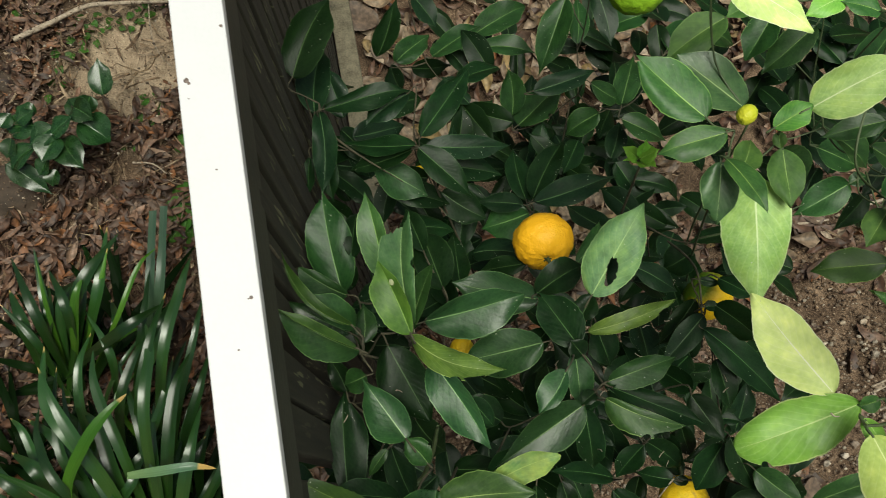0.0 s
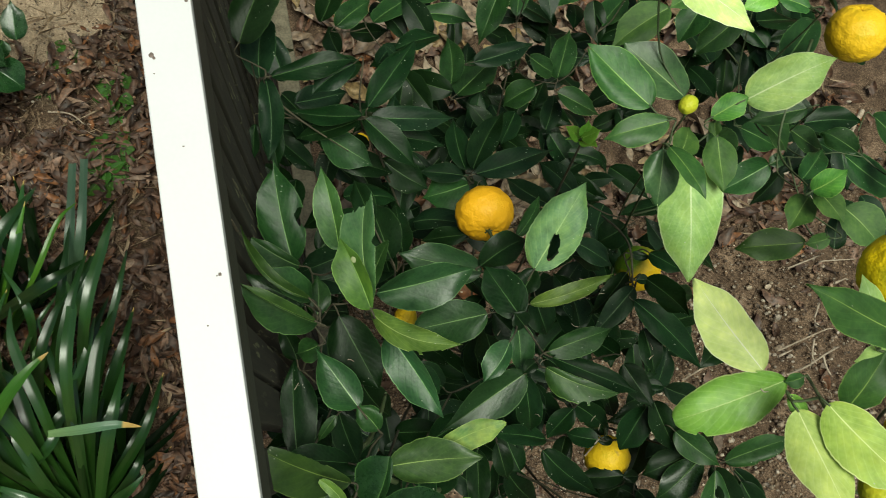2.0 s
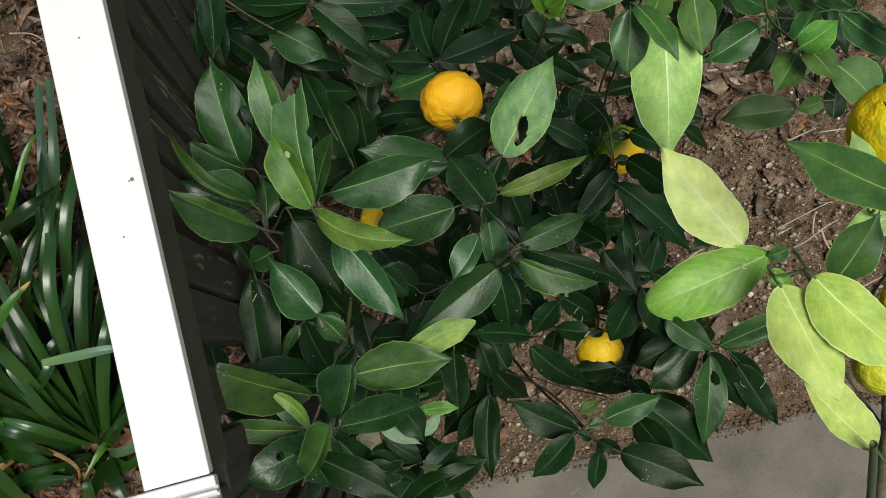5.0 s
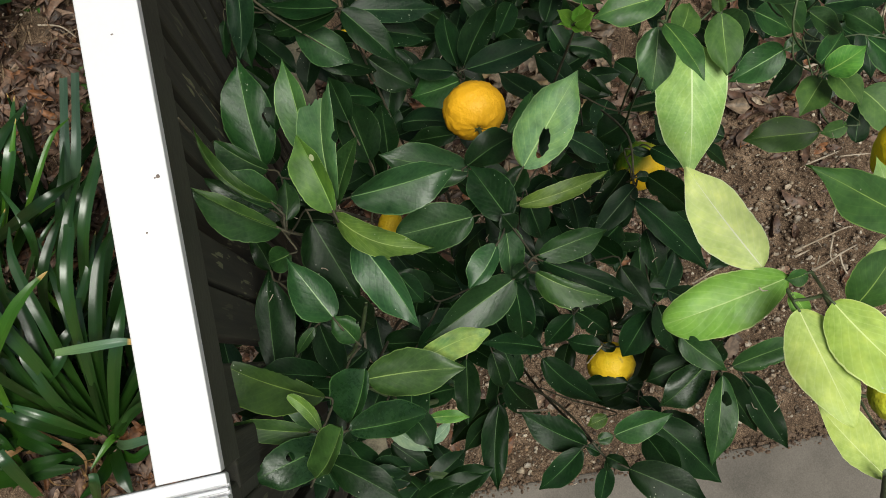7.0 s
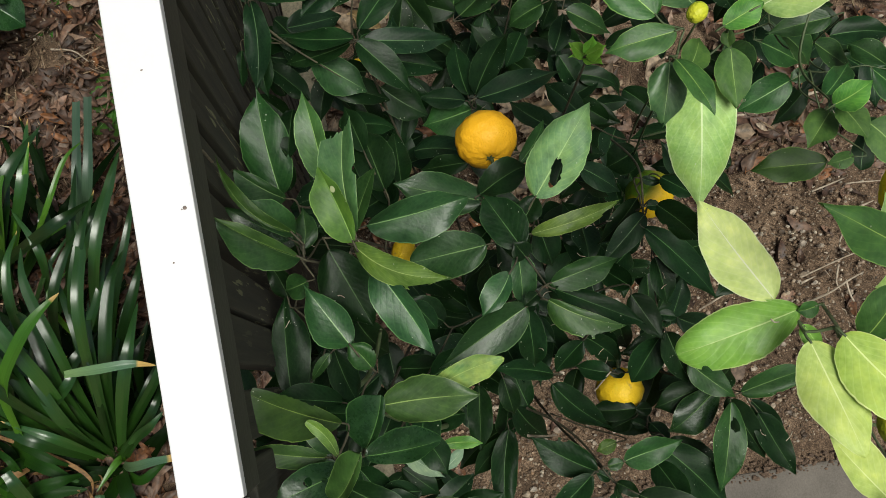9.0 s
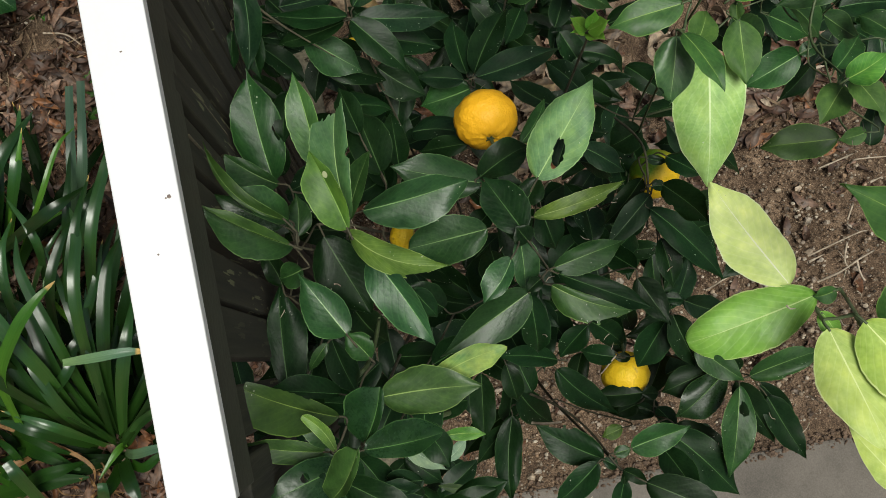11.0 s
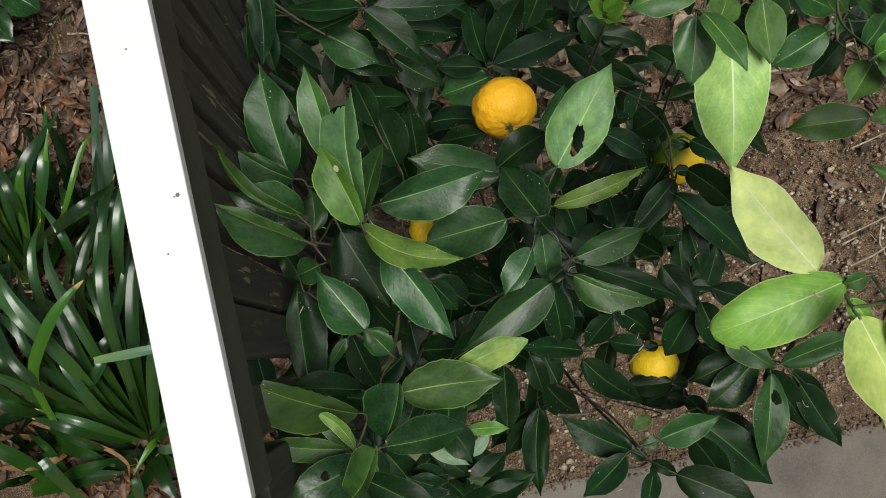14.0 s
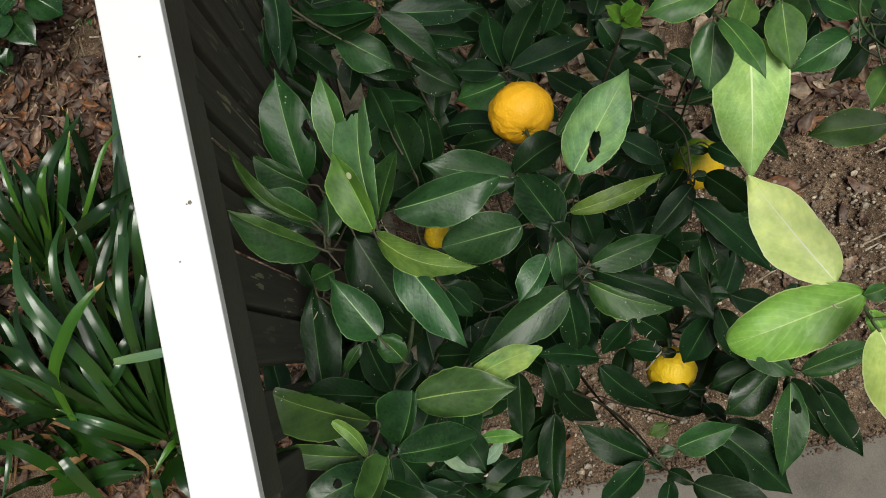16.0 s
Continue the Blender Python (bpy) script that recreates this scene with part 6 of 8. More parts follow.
strap(PLANT_A, "b", [(-0.774, -0.195, -0.050), (-0.756, -0.184, -0.030), (-0.725, -0.158, -0.050)], 0.0100)
strap(PLANT_D, "b", [(-0.774, -0.106, -0.050), (-0.759, -0.145, 0.008), (-0.770, -0.182, -0.050)], 0.0073)
strap(PLANT_A, "b", [(-0.787, -0.065, -0.050), (-0.745, -0.085, 0.006), (-0.776, -0.133, -0.050)], 0.0054)
strap(PLANT_D, "b", [(-0.805, -0.143, -0.050), (-0.782, -0.135, -0.006), (-0.776, -0.122, -0.050)], 0.0030)
strap(PLANT_A, "b", [(-0.819, -0.098, -0.050), (-0.773, -0.091, -0.017), (-0.749, -0.085, -0.050)], 0.0068)
strap(PLANT_D, "b", [(-0.778, -0.092, -0.050), (-0.748, -0.101, 0.004), (-0.775, -0.127, -0.050)], 0.0031)
strap(PLANT_A, "b", [(-0.777, -0.084, -0.050), (-0.769, -0.103, -0.023), (-0.747, -0.101, -0.050)], 0.0106)
strap(PLANT_D, "b", [(-0.771, -0.137, -0.050), (-0.758, -0.177, -0.016), (-0.756, -0.215, -0.050)], 0.0072)
strap(PLANT_A, "b", [(-0.792, -0.076, -0.050), (-0.749, -0.096, -0.029), (-0.748, -0.136, -0.050)], 0.0106)
strap(PLANT_D, "b", [(-0.784, -0.120, -0.050), (-0.737, -0.143, 0.007), (-0.718, -0.165, -0.050)], 0.0074)
strap(PLANT_A, "b", [(-0.806, -0.154, -0.050), (-0.786, -0.150, -0.002), (-0.775, -0.135, -0.050)], 0.0110)
strap(PLANT_D, "b", [(-0.772, -0.101, -0.050), (-0.764, -0.131, -0.021), (-0.769, -0.161, -0.050)], 0.0078)
strap(PLANT_A, "b", [(-0.770, -0.091, -0.050), (-0.729, -0.082, -0.029), (-0.734, -0.095, -0.050)], 0.0069)
strap(PLANT_D, "b", [(-0.788, -0.077, -0.050), (-0.740, -0.103, 0.002), (-0.737, -0.140, -0.050)], 0.0039)
strap(PLANT_A, "b", [(-0.803, -0.102, -0.050), (-0.774, -0.122, 0.010), (-0.784, -0.147, -0.050)], 0.0098)
strap(PLANT_D, "b", [(-0.769, -0.114, -0.050), (-0.726, -0.123, -0.018), (-0.703, -0.134, -0.050)], 0.0062)
strap(PLANT_A, "b", [(-0.760, -0.110, -0.050), (-0.740, -0.145, -0.010), (-0.757, -0.190, -0.050)], 0.0057)
strap(PLANT_D, "b", [(-0.774, -0.107, -0.050), (-0.741, -0.140, 0.001), (-0.733, -0.173, -0.050)], 0.0092)
# low blades at the corner; the k ones paint the shade of the gaps
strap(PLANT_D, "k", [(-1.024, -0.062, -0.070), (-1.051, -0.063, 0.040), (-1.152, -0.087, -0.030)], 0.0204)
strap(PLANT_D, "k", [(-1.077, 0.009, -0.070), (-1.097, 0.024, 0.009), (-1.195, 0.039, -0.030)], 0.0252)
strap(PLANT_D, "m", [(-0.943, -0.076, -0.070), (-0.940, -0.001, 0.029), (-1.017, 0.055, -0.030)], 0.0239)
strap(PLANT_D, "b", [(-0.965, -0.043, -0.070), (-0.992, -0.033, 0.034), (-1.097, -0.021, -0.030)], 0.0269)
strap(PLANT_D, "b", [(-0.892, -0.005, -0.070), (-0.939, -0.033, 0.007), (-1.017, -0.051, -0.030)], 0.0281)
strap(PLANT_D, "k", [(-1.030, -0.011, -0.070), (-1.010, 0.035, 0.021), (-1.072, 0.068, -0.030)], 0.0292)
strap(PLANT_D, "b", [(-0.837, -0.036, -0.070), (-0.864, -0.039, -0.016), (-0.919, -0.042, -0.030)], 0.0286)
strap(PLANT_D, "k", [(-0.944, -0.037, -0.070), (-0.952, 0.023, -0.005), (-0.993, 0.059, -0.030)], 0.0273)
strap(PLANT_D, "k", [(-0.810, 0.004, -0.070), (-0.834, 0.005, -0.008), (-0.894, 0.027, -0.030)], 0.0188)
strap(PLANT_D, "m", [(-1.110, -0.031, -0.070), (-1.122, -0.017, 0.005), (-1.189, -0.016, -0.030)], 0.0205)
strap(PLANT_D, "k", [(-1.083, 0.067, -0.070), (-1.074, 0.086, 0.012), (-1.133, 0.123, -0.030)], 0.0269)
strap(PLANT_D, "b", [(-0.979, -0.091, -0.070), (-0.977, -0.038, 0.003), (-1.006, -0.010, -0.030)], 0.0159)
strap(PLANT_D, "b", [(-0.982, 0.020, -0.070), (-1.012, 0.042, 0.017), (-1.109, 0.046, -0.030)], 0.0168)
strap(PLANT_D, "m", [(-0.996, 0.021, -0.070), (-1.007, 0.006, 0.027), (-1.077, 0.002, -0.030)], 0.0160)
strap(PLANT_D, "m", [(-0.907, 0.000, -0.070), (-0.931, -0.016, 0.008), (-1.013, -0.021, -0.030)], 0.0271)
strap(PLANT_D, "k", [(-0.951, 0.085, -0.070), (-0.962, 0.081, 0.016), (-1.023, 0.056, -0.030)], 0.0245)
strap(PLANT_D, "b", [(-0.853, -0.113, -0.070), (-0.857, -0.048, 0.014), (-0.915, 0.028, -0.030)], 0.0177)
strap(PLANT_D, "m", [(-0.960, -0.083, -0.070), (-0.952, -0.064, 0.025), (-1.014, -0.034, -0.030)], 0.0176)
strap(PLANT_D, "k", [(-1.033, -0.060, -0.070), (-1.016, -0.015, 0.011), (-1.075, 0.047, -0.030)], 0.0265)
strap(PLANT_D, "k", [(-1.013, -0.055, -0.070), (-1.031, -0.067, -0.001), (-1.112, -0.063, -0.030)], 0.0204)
strap(PLANT_B, "l", [(-0.937, 0.442, -0.080), (-0.837, 0.487, 0.160), (-0.774, 0.562, 0.300), (-0.750, 0.612, 0.310)], 0.0360)
strap(PLANT_B, "l", [(-0.927, 0.446, -0.080), (-0.812, 0.498, 0.140), (-0.728, 0.574, 0.280), (-0.682, 0.662, 0.330)], 0.0280)
strap(PLANT_B, "g", [(-0.945, 0.444, -0.080), (-0.869, 0.497, 0.140), (-0.825, 0.568, 0.260), (-0.804, 0.614, 0.250)], 0.0340)
strap(PLANT_B, "l", [(-0.943, 0.438, -0.080), (-0.882, 0.500, 0.140), (-0.849, 0.574, 0.280), (-0.840, 0.665, 0.340)], 0.0180)
strap(PLANT_A, "g", [(-0.767, -0.047, -0.080), (-0.738, 0.119, 0.240), (-0.751, 0.210, 0.360), (-0.781, 0.309, 0.420), (-0.822, 0.403, 0.400)], 0.0400)
strap(PLANT_A, "m", [(-0.760, -0.048, -0.080), (-0.832, 0.073, 0.160), (-0.896, 0.156, 0.240), (-0.999, 0.225, 0.260)], 0.0360)
strap(PLANT_A, "b", [(-0.800, -0.051, -0.050), (-0.766, -0.066, -0.019), (-0.770, -0.094, -0.050)], 0.0069)
strap(PLANT_A, "g", [(-0.733, -0.032, -0.060), (-0.733, 0.115, 0.191), (-0.827, 0.267, 0.195)], 0.0328)
strap(PLANT_A, "g", [(-0.740, -0.037, -0.060), (-0.765, 0.082, 0.171), (-0.875, 0.213, 0.181)], 0.0343)
strap(PLANT_A, "g", [(-0.745, -0.045, -0.070), (-0.769, 0.025, 0.173), (-0.882, 0.091, 0.185)], 0.0293)
strap(PLANT_A, "g", [(-0.724, -0.029, -0.060), (-0.649, 0.109, 0.229), (-0.628, 0.204, 0.306), (-0.633, 0.309, 0.257)], 0.0310)
strap(PLANT_A, "d", [(-0.737, -0.049, -0.080), (-0.744, 0.064, 0.060), (-0.777, 0.127, 0.040)], 0.0291)
strap(PLANT_A, "d", [(-0.720, -0.052, -0.080), (-0.750, 0.062, 0.174), (-0.839, 0.130, 0.165)], 0.0295)
strap(PLANT_A, "d", [(-0.739, -0.036, -0.080), (-0.746, 0.073, 0.050), (-0.797, 0.147, -0.010)], 0.0364)
strap(PLANT_B, "d", [(-0.918, 0.422, -0.080), (-0.804, 0.539, 0.268), (-0.849, 0.662, 0.257)], 0.0345)
strap(PLANT_B, "d", [(-0.943, 0.441, -0.080), (-0.968, 0.497, 0.030), (-1.038, 0.564, -0.020)], 0.0389)
strap(PLANT_B, "d", [(-0.919, 0.434, -0.080), (-0.946, 0.545, -0.010), (-0.936, 0.610, 0.050)], 0.0316)
strap(PLANT_C, "d", [(-0.937, 0.061, -0.080), (-0.702, 0.167, 0.246), (-0.635, 0.244, 0.210)], 0.0375)
strap(PLANT_C, "d", [(-0.957, 0.053, -0.080), (-0.964, 0.176, 0.216), (-1.064, 0.256, 0.199)], 0.0403)
strap(PLANT_C, "d", [(-0.933, 0.047, -0.080), (-0.821, 0.210, 0.200), (-0.836, 0.318, 0.173)], 0.0284)
strap(PLANT_B, "d", [(-0.996, 0.458, -0.080), (-0.942, 0.527, 0.134), (-0.979, 0.597, 0.176)], 0.0344)
strap(PLANT_B, "d", [(-1.002, 0.456, -0.080), (-0.687, 0.468, 0.295), (-0.590, 0.533, 0.251)], 0.0386)
strap(PLANT_B, "d", [(-1.021, 0.459, -0.080), (-0.871, 0.542, 0.221), (-0.872, 0.639, 0.208)], 0.0374)
strap(PLANT_A, "d", [(-0.806, -0.016, -0.080), (-0.765, 0.101, 0.010), (-0.759, 0.171, 0.050)], 0.0377)
strap(PLANT_A, "d", [(-0.818, 0.004, -0.080), (-0.763, 0.122, 0.185), (-0.841, 0.215, 0.187)], 0.0359)
strap(PLANT_A, "d", [(-0.813, 0.001, -0.080), (-0.845, 0.093, 0.154), (-0.929, 0.157, 0.132)], 0.0280)
strap(PLANT_A, "d", [(-0.737, -0.057, -0.080), (-0.662, 0.100, 0.197), (-0.650, 0.215, 0.177)], 0.0265)
strap(PLANT_A, "d", [(-0.741, -0.040, -0.080), (-0.512, 0.112, 0.264), (-0.454, 0.250, 0.234)], 0.0282)
strap(PLANT_A, "d", [(-0.725, -0.045, -0.080), (-0.632, 0.113, 0.195), (-0.597, 0.241, 0.181)], 0.0281)
strap(PLANT_A, "d", [(-0.744, -0.067, -0.080), (-0.561, 0.038, 0.178), (-0.529, 0.116, 0.150)], 0.0281)
strap(PLANT_B, "d", [(-0.932, 0.416, -0.080), (-0.883, 0.547, 0.244), (-0.945, 0.715, 0.235)], 0.0359)
strap(PLANT_B, "d", [(-0.958, 0.410, -0.080), (-0.921, 0.506, 0.163), (-0.991, 0.616, 0.205)], 0.0284)
strap(PLANT_B, "d", [(-0.967, 0.398, -0.080), (-0.804, 0.526, 0.213), (-0.780, 0.669, 0.200)], 0.0342)
strap(PLANT_C, "g", [(-0.974, 0.042, -0.080), (-0.714, 0.125, 0.250), (-0.681, 0.210, 0.211)], 0.0335)
strap(PLANT_C, "d", [(-0.970, 0.031, -0.080), (-0.778, 0.129, 0.186), (-0.728, 0.208, 0.161)], 0.0283)
strap(PLANT_C, "d", [(-0.960, 0.055, -0.080), (-0.826, 0.227, 0.248), (-0.843, 0.391, 0.236)], 0.0298)
strap(PLANT_B, "g", [(-0.840, 0.326, -0.080), (-0.731, 0.425, 0.216), (-0.781, 0.553, 0.227)], 0.0288)
strap(PLANT_B, "g", [(-0.835, 0.321, -0.080), (-0.604, 0.429, 0.281), (-0.542, 0.570, 0.256)], 0.0319)
strap(PLANT_B, "d", [(-0.798, 0.319, -0.080), (-0.651, 0.461, 0.250), (-0.623, 0.625, 0.233)], 0.0271)
strap(PLANT_A, "d", [(-0.821, 0.091, -0.080), (-0.815, 0.181, 0.124), (-0.852, 0.263, 0.137)], 0.0337)
strap(PLANT_A, "d", [(-0.778, 0.082, -0.080), (-0.620, 0.153, 0.181), (-0.550, 0.223, 0.169)], 0.0309)
strap(PLANT_A, "d", [(-0.836, 0.071, -0.080), (-0.666, 0.227, 0.221), (-0.678, 0.370, 0.199)], 0.0327)
strap(PLANT_C, "d", [(-1.118, 0.176, -0.080), (-1.016, 0.316, 0.263), (-1.064, 0.447, 0.269)], 0.0253)
strap(PLANT_C, "d", [(-1.108, 0.178, -0.080), (-1.064, 0.311, 0.166), (-1.113, 0.429, 0.193)], 0.0340)
strap(PLANT_A, "g", [(-0.735, 0.133, -0.070), (-0.573, 0.361, 0.370), (-0.515, 0.524, 0.377), (-0.495, 0.600, 0.344)], 0.0332)
strap(PLANT_A, "d", [(-0.776, 0.126, -0.070), (-0.649, 0.284, 0.307), (-0.587, 0.408, 0.398), (-0.560, 0.529, 0.338)], 0.0329)
strap(PLANT_A, "g", [(-0.696, 0.112, -0.070), (-0.622, 0.240, 0.169), (-0.519, 0.424, 0.301), (-0.496, 0.535, 0.260)], 0.0274)
strap(PLANT_A, "g", [(-0.854, 0.169, -0.070), (-0.804, 0.296, 0.218), (-0.781, 0.405, 0.292), (-0.765, 0.494, 0.248)], 0.0303)
strap(PLANT_A, "d", [(-0.667, 0.092, -0.070), (-0.596, 0.209, 0.175), (-0.528, 0.316, 0.265), (-0.504, 0.409, 0.224)], 0.0332)
strap(PLANT_A, "d", [(-0.817, 0.148, -0.070), (-0.709, 0.300, 0.257), (-0.659, 0.400, 0.297), (-0.624, 0.473, 0.259)], 0.0307)
strap(PLANT_A, "g", [(-0.874, 0.313, -0.020), (-0.746, 0.410, 0.160), (-0.675, 0.502, 0.148)], 0.0167)
strap(PLANT_A, "d", [(-0.640, 0.073, -0.070), (-0.586, 0.170, 0.116), (-0.552, 0.256, 0.113)], 0.0336)
strap(PLANT_A, "d", [(-0.719, 0.144, -0.070), (-0.607, 0.322, 0.236), (-0.560, 0.449, 0.207)], 0.0312)
strap(PLANT_A, "g", [(-0.767, 0.097, -0.070), (-0.669, 0.207, 0.215), (-0.590, 0.310, 0.315), (-0.577, 0.402, 0.268)], 0.0275)
strap(PLANT_A, "g", [(-0.682, 0.081, -0.070), (-0.638, 0.167, 0.109), (-0.582, 0.269, 0.188), (-0.568, 0.335, 0.161)], 0.0245)
# low k blades, coloured near black in place of shade inside the clumps
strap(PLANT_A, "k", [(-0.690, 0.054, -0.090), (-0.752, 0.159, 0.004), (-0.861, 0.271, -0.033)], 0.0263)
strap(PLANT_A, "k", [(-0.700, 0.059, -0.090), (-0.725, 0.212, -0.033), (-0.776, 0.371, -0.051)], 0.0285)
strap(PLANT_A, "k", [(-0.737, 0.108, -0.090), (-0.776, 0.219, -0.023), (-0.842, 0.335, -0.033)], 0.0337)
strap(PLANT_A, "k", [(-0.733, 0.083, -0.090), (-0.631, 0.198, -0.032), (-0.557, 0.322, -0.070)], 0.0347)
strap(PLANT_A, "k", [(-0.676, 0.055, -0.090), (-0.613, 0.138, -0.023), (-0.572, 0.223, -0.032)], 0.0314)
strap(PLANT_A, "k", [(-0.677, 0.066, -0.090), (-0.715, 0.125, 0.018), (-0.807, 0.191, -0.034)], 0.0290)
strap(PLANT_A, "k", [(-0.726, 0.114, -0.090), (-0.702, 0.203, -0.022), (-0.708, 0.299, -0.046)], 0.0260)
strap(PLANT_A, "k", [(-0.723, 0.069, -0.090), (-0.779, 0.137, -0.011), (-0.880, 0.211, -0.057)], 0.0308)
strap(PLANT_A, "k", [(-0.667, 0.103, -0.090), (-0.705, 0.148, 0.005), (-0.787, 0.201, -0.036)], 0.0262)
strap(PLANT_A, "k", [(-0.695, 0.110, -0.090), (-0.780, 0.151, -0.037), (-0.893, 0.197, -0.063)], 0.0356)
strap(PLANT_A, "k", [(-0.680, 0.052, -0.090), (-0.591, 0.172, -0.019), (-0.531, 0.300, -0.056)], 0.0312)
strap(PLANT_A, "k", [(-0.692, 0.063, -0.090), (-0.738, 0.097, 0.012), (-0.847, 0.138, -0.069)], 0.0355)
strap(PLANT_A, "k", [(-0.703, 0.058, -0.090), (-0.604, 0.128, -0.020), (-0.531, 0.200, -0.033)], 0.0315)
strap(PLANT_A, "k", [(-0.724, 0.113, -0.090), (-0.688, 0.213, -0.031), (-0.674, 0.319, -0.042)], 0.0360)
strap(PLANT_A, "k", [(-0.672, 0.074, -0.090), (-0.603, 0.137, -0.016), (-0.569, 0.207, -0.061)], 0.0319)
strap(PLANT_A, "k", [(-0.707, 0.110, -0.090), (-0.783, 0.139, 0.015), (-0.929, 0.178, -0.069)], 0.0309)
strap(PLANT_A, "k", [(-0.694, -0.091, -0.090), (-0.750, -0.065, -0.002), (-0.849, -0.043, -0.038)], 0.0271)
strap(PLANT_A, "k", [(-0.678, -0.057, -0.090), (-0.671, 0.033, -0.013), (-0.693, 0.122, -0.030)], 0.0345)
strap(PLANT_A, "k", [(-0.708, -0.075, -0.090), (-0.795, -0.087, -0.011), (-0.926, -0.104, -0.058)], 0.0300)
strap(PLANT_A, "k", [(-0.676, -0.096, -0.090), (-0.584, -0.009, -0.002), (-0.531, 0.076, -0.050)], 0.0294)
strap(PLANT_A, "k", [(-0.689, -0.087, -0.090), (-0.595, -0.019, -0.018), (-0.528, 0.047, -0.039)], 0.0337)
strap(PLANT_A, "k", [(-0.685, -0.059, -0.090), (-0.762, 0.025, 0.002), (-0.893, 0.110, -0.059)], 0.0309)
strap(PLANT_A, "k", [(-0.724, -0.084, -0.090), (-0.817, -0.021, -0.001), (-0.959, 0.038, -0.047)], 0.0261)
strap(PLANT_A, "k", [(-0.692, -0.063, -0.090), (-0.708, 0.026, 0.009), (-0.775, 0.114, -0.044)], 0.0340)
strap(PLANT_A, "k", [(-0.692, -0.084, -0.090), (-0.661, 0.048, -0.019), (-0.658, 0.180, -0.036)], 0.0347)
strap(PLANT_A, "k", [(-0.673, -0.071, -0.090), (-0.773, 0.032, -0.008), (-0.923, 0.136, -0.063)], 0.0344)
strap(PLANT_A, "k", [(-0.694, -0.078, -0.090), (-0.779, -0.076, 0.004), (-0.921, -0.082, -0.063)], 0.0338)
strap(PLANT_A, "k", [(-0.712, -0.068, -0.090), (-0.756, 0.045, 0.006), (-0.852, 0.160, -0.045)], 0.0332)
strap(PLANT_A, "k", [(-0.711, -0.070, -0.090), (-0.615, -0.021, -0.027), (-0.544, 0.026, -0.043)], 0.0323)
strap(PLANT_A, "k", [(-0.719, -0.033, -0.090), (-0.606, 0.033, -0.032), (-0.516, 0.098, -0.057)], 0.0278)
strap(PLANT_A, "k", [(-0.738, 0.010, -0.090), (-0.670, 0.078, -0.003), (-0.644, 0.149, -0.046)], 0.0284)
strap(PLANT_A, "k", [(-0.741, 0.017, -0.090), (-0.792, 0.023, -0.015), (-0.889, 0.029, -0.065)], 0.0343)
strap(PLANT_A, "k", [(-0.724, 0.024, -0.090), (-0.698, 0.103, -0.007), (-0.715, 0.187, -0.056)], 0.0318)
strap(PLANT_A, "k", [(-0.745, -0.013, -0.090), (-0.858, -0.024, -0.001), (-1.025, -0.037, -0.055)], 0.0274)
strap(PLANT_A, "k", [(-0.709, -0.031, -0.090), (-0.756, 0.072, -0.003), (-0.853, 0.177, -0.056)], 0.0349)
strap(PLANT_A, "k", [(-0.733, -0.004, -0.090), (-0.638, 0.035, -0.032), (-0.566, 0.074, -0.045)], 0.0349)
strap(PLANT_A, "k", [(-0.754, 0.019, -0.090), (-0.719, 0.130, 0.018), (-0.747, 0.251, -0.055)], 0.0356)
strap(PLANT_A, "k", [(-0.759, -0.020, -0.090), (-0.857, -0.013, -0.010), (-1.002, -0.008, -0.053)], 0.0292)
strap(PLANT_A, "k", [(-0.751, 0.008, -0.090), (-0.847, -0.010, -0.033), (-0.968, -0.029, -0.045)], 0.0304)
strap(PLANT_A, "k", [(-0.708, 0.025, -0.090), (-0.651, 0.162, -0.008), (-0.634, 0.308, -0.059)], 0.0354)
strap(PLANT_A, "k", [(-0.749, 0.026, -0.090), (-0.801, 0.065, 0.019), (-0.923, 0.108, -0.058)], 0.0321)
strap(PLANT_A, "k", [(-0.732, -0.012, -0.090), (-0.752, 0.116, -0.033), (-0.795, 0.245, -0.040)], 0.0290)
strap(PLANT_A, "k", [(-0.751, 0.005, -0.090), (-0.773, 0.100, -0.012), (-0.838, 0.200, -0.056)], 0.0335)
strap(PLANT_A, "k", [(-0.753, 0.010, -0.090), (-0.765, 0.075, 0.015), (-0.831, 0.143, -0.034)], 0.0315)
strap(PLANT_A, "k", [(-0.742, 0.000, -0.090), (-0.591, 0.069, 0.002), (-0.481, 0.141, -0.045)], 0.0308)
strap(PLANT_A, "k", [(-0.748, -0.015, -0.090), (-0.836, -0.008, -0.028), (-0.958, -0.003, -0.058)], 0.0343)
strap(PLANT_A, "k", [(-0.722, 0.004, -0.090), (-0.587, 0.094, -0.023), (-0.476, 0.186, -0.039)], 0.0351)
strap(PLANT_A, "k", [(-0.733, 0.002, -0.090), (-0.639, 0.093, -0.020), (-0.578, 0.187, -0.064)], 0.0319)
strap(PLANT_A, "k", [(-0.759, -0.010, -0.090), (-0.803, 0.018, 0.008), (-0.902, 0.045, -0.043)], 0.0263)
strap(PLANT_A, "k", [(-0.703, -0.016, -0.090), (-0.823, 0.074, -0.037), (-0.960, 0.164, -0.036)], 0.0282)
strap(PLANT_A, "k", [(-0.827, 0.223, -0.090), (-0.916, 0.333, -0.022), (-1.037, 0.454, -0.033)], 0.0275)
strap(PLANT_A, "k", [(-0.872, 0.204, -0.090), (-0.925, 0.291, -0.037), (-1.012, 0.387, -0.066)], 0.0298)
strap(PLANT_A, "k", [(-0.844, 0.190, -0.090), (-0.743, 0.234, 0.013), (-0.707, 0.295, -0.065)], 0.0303)
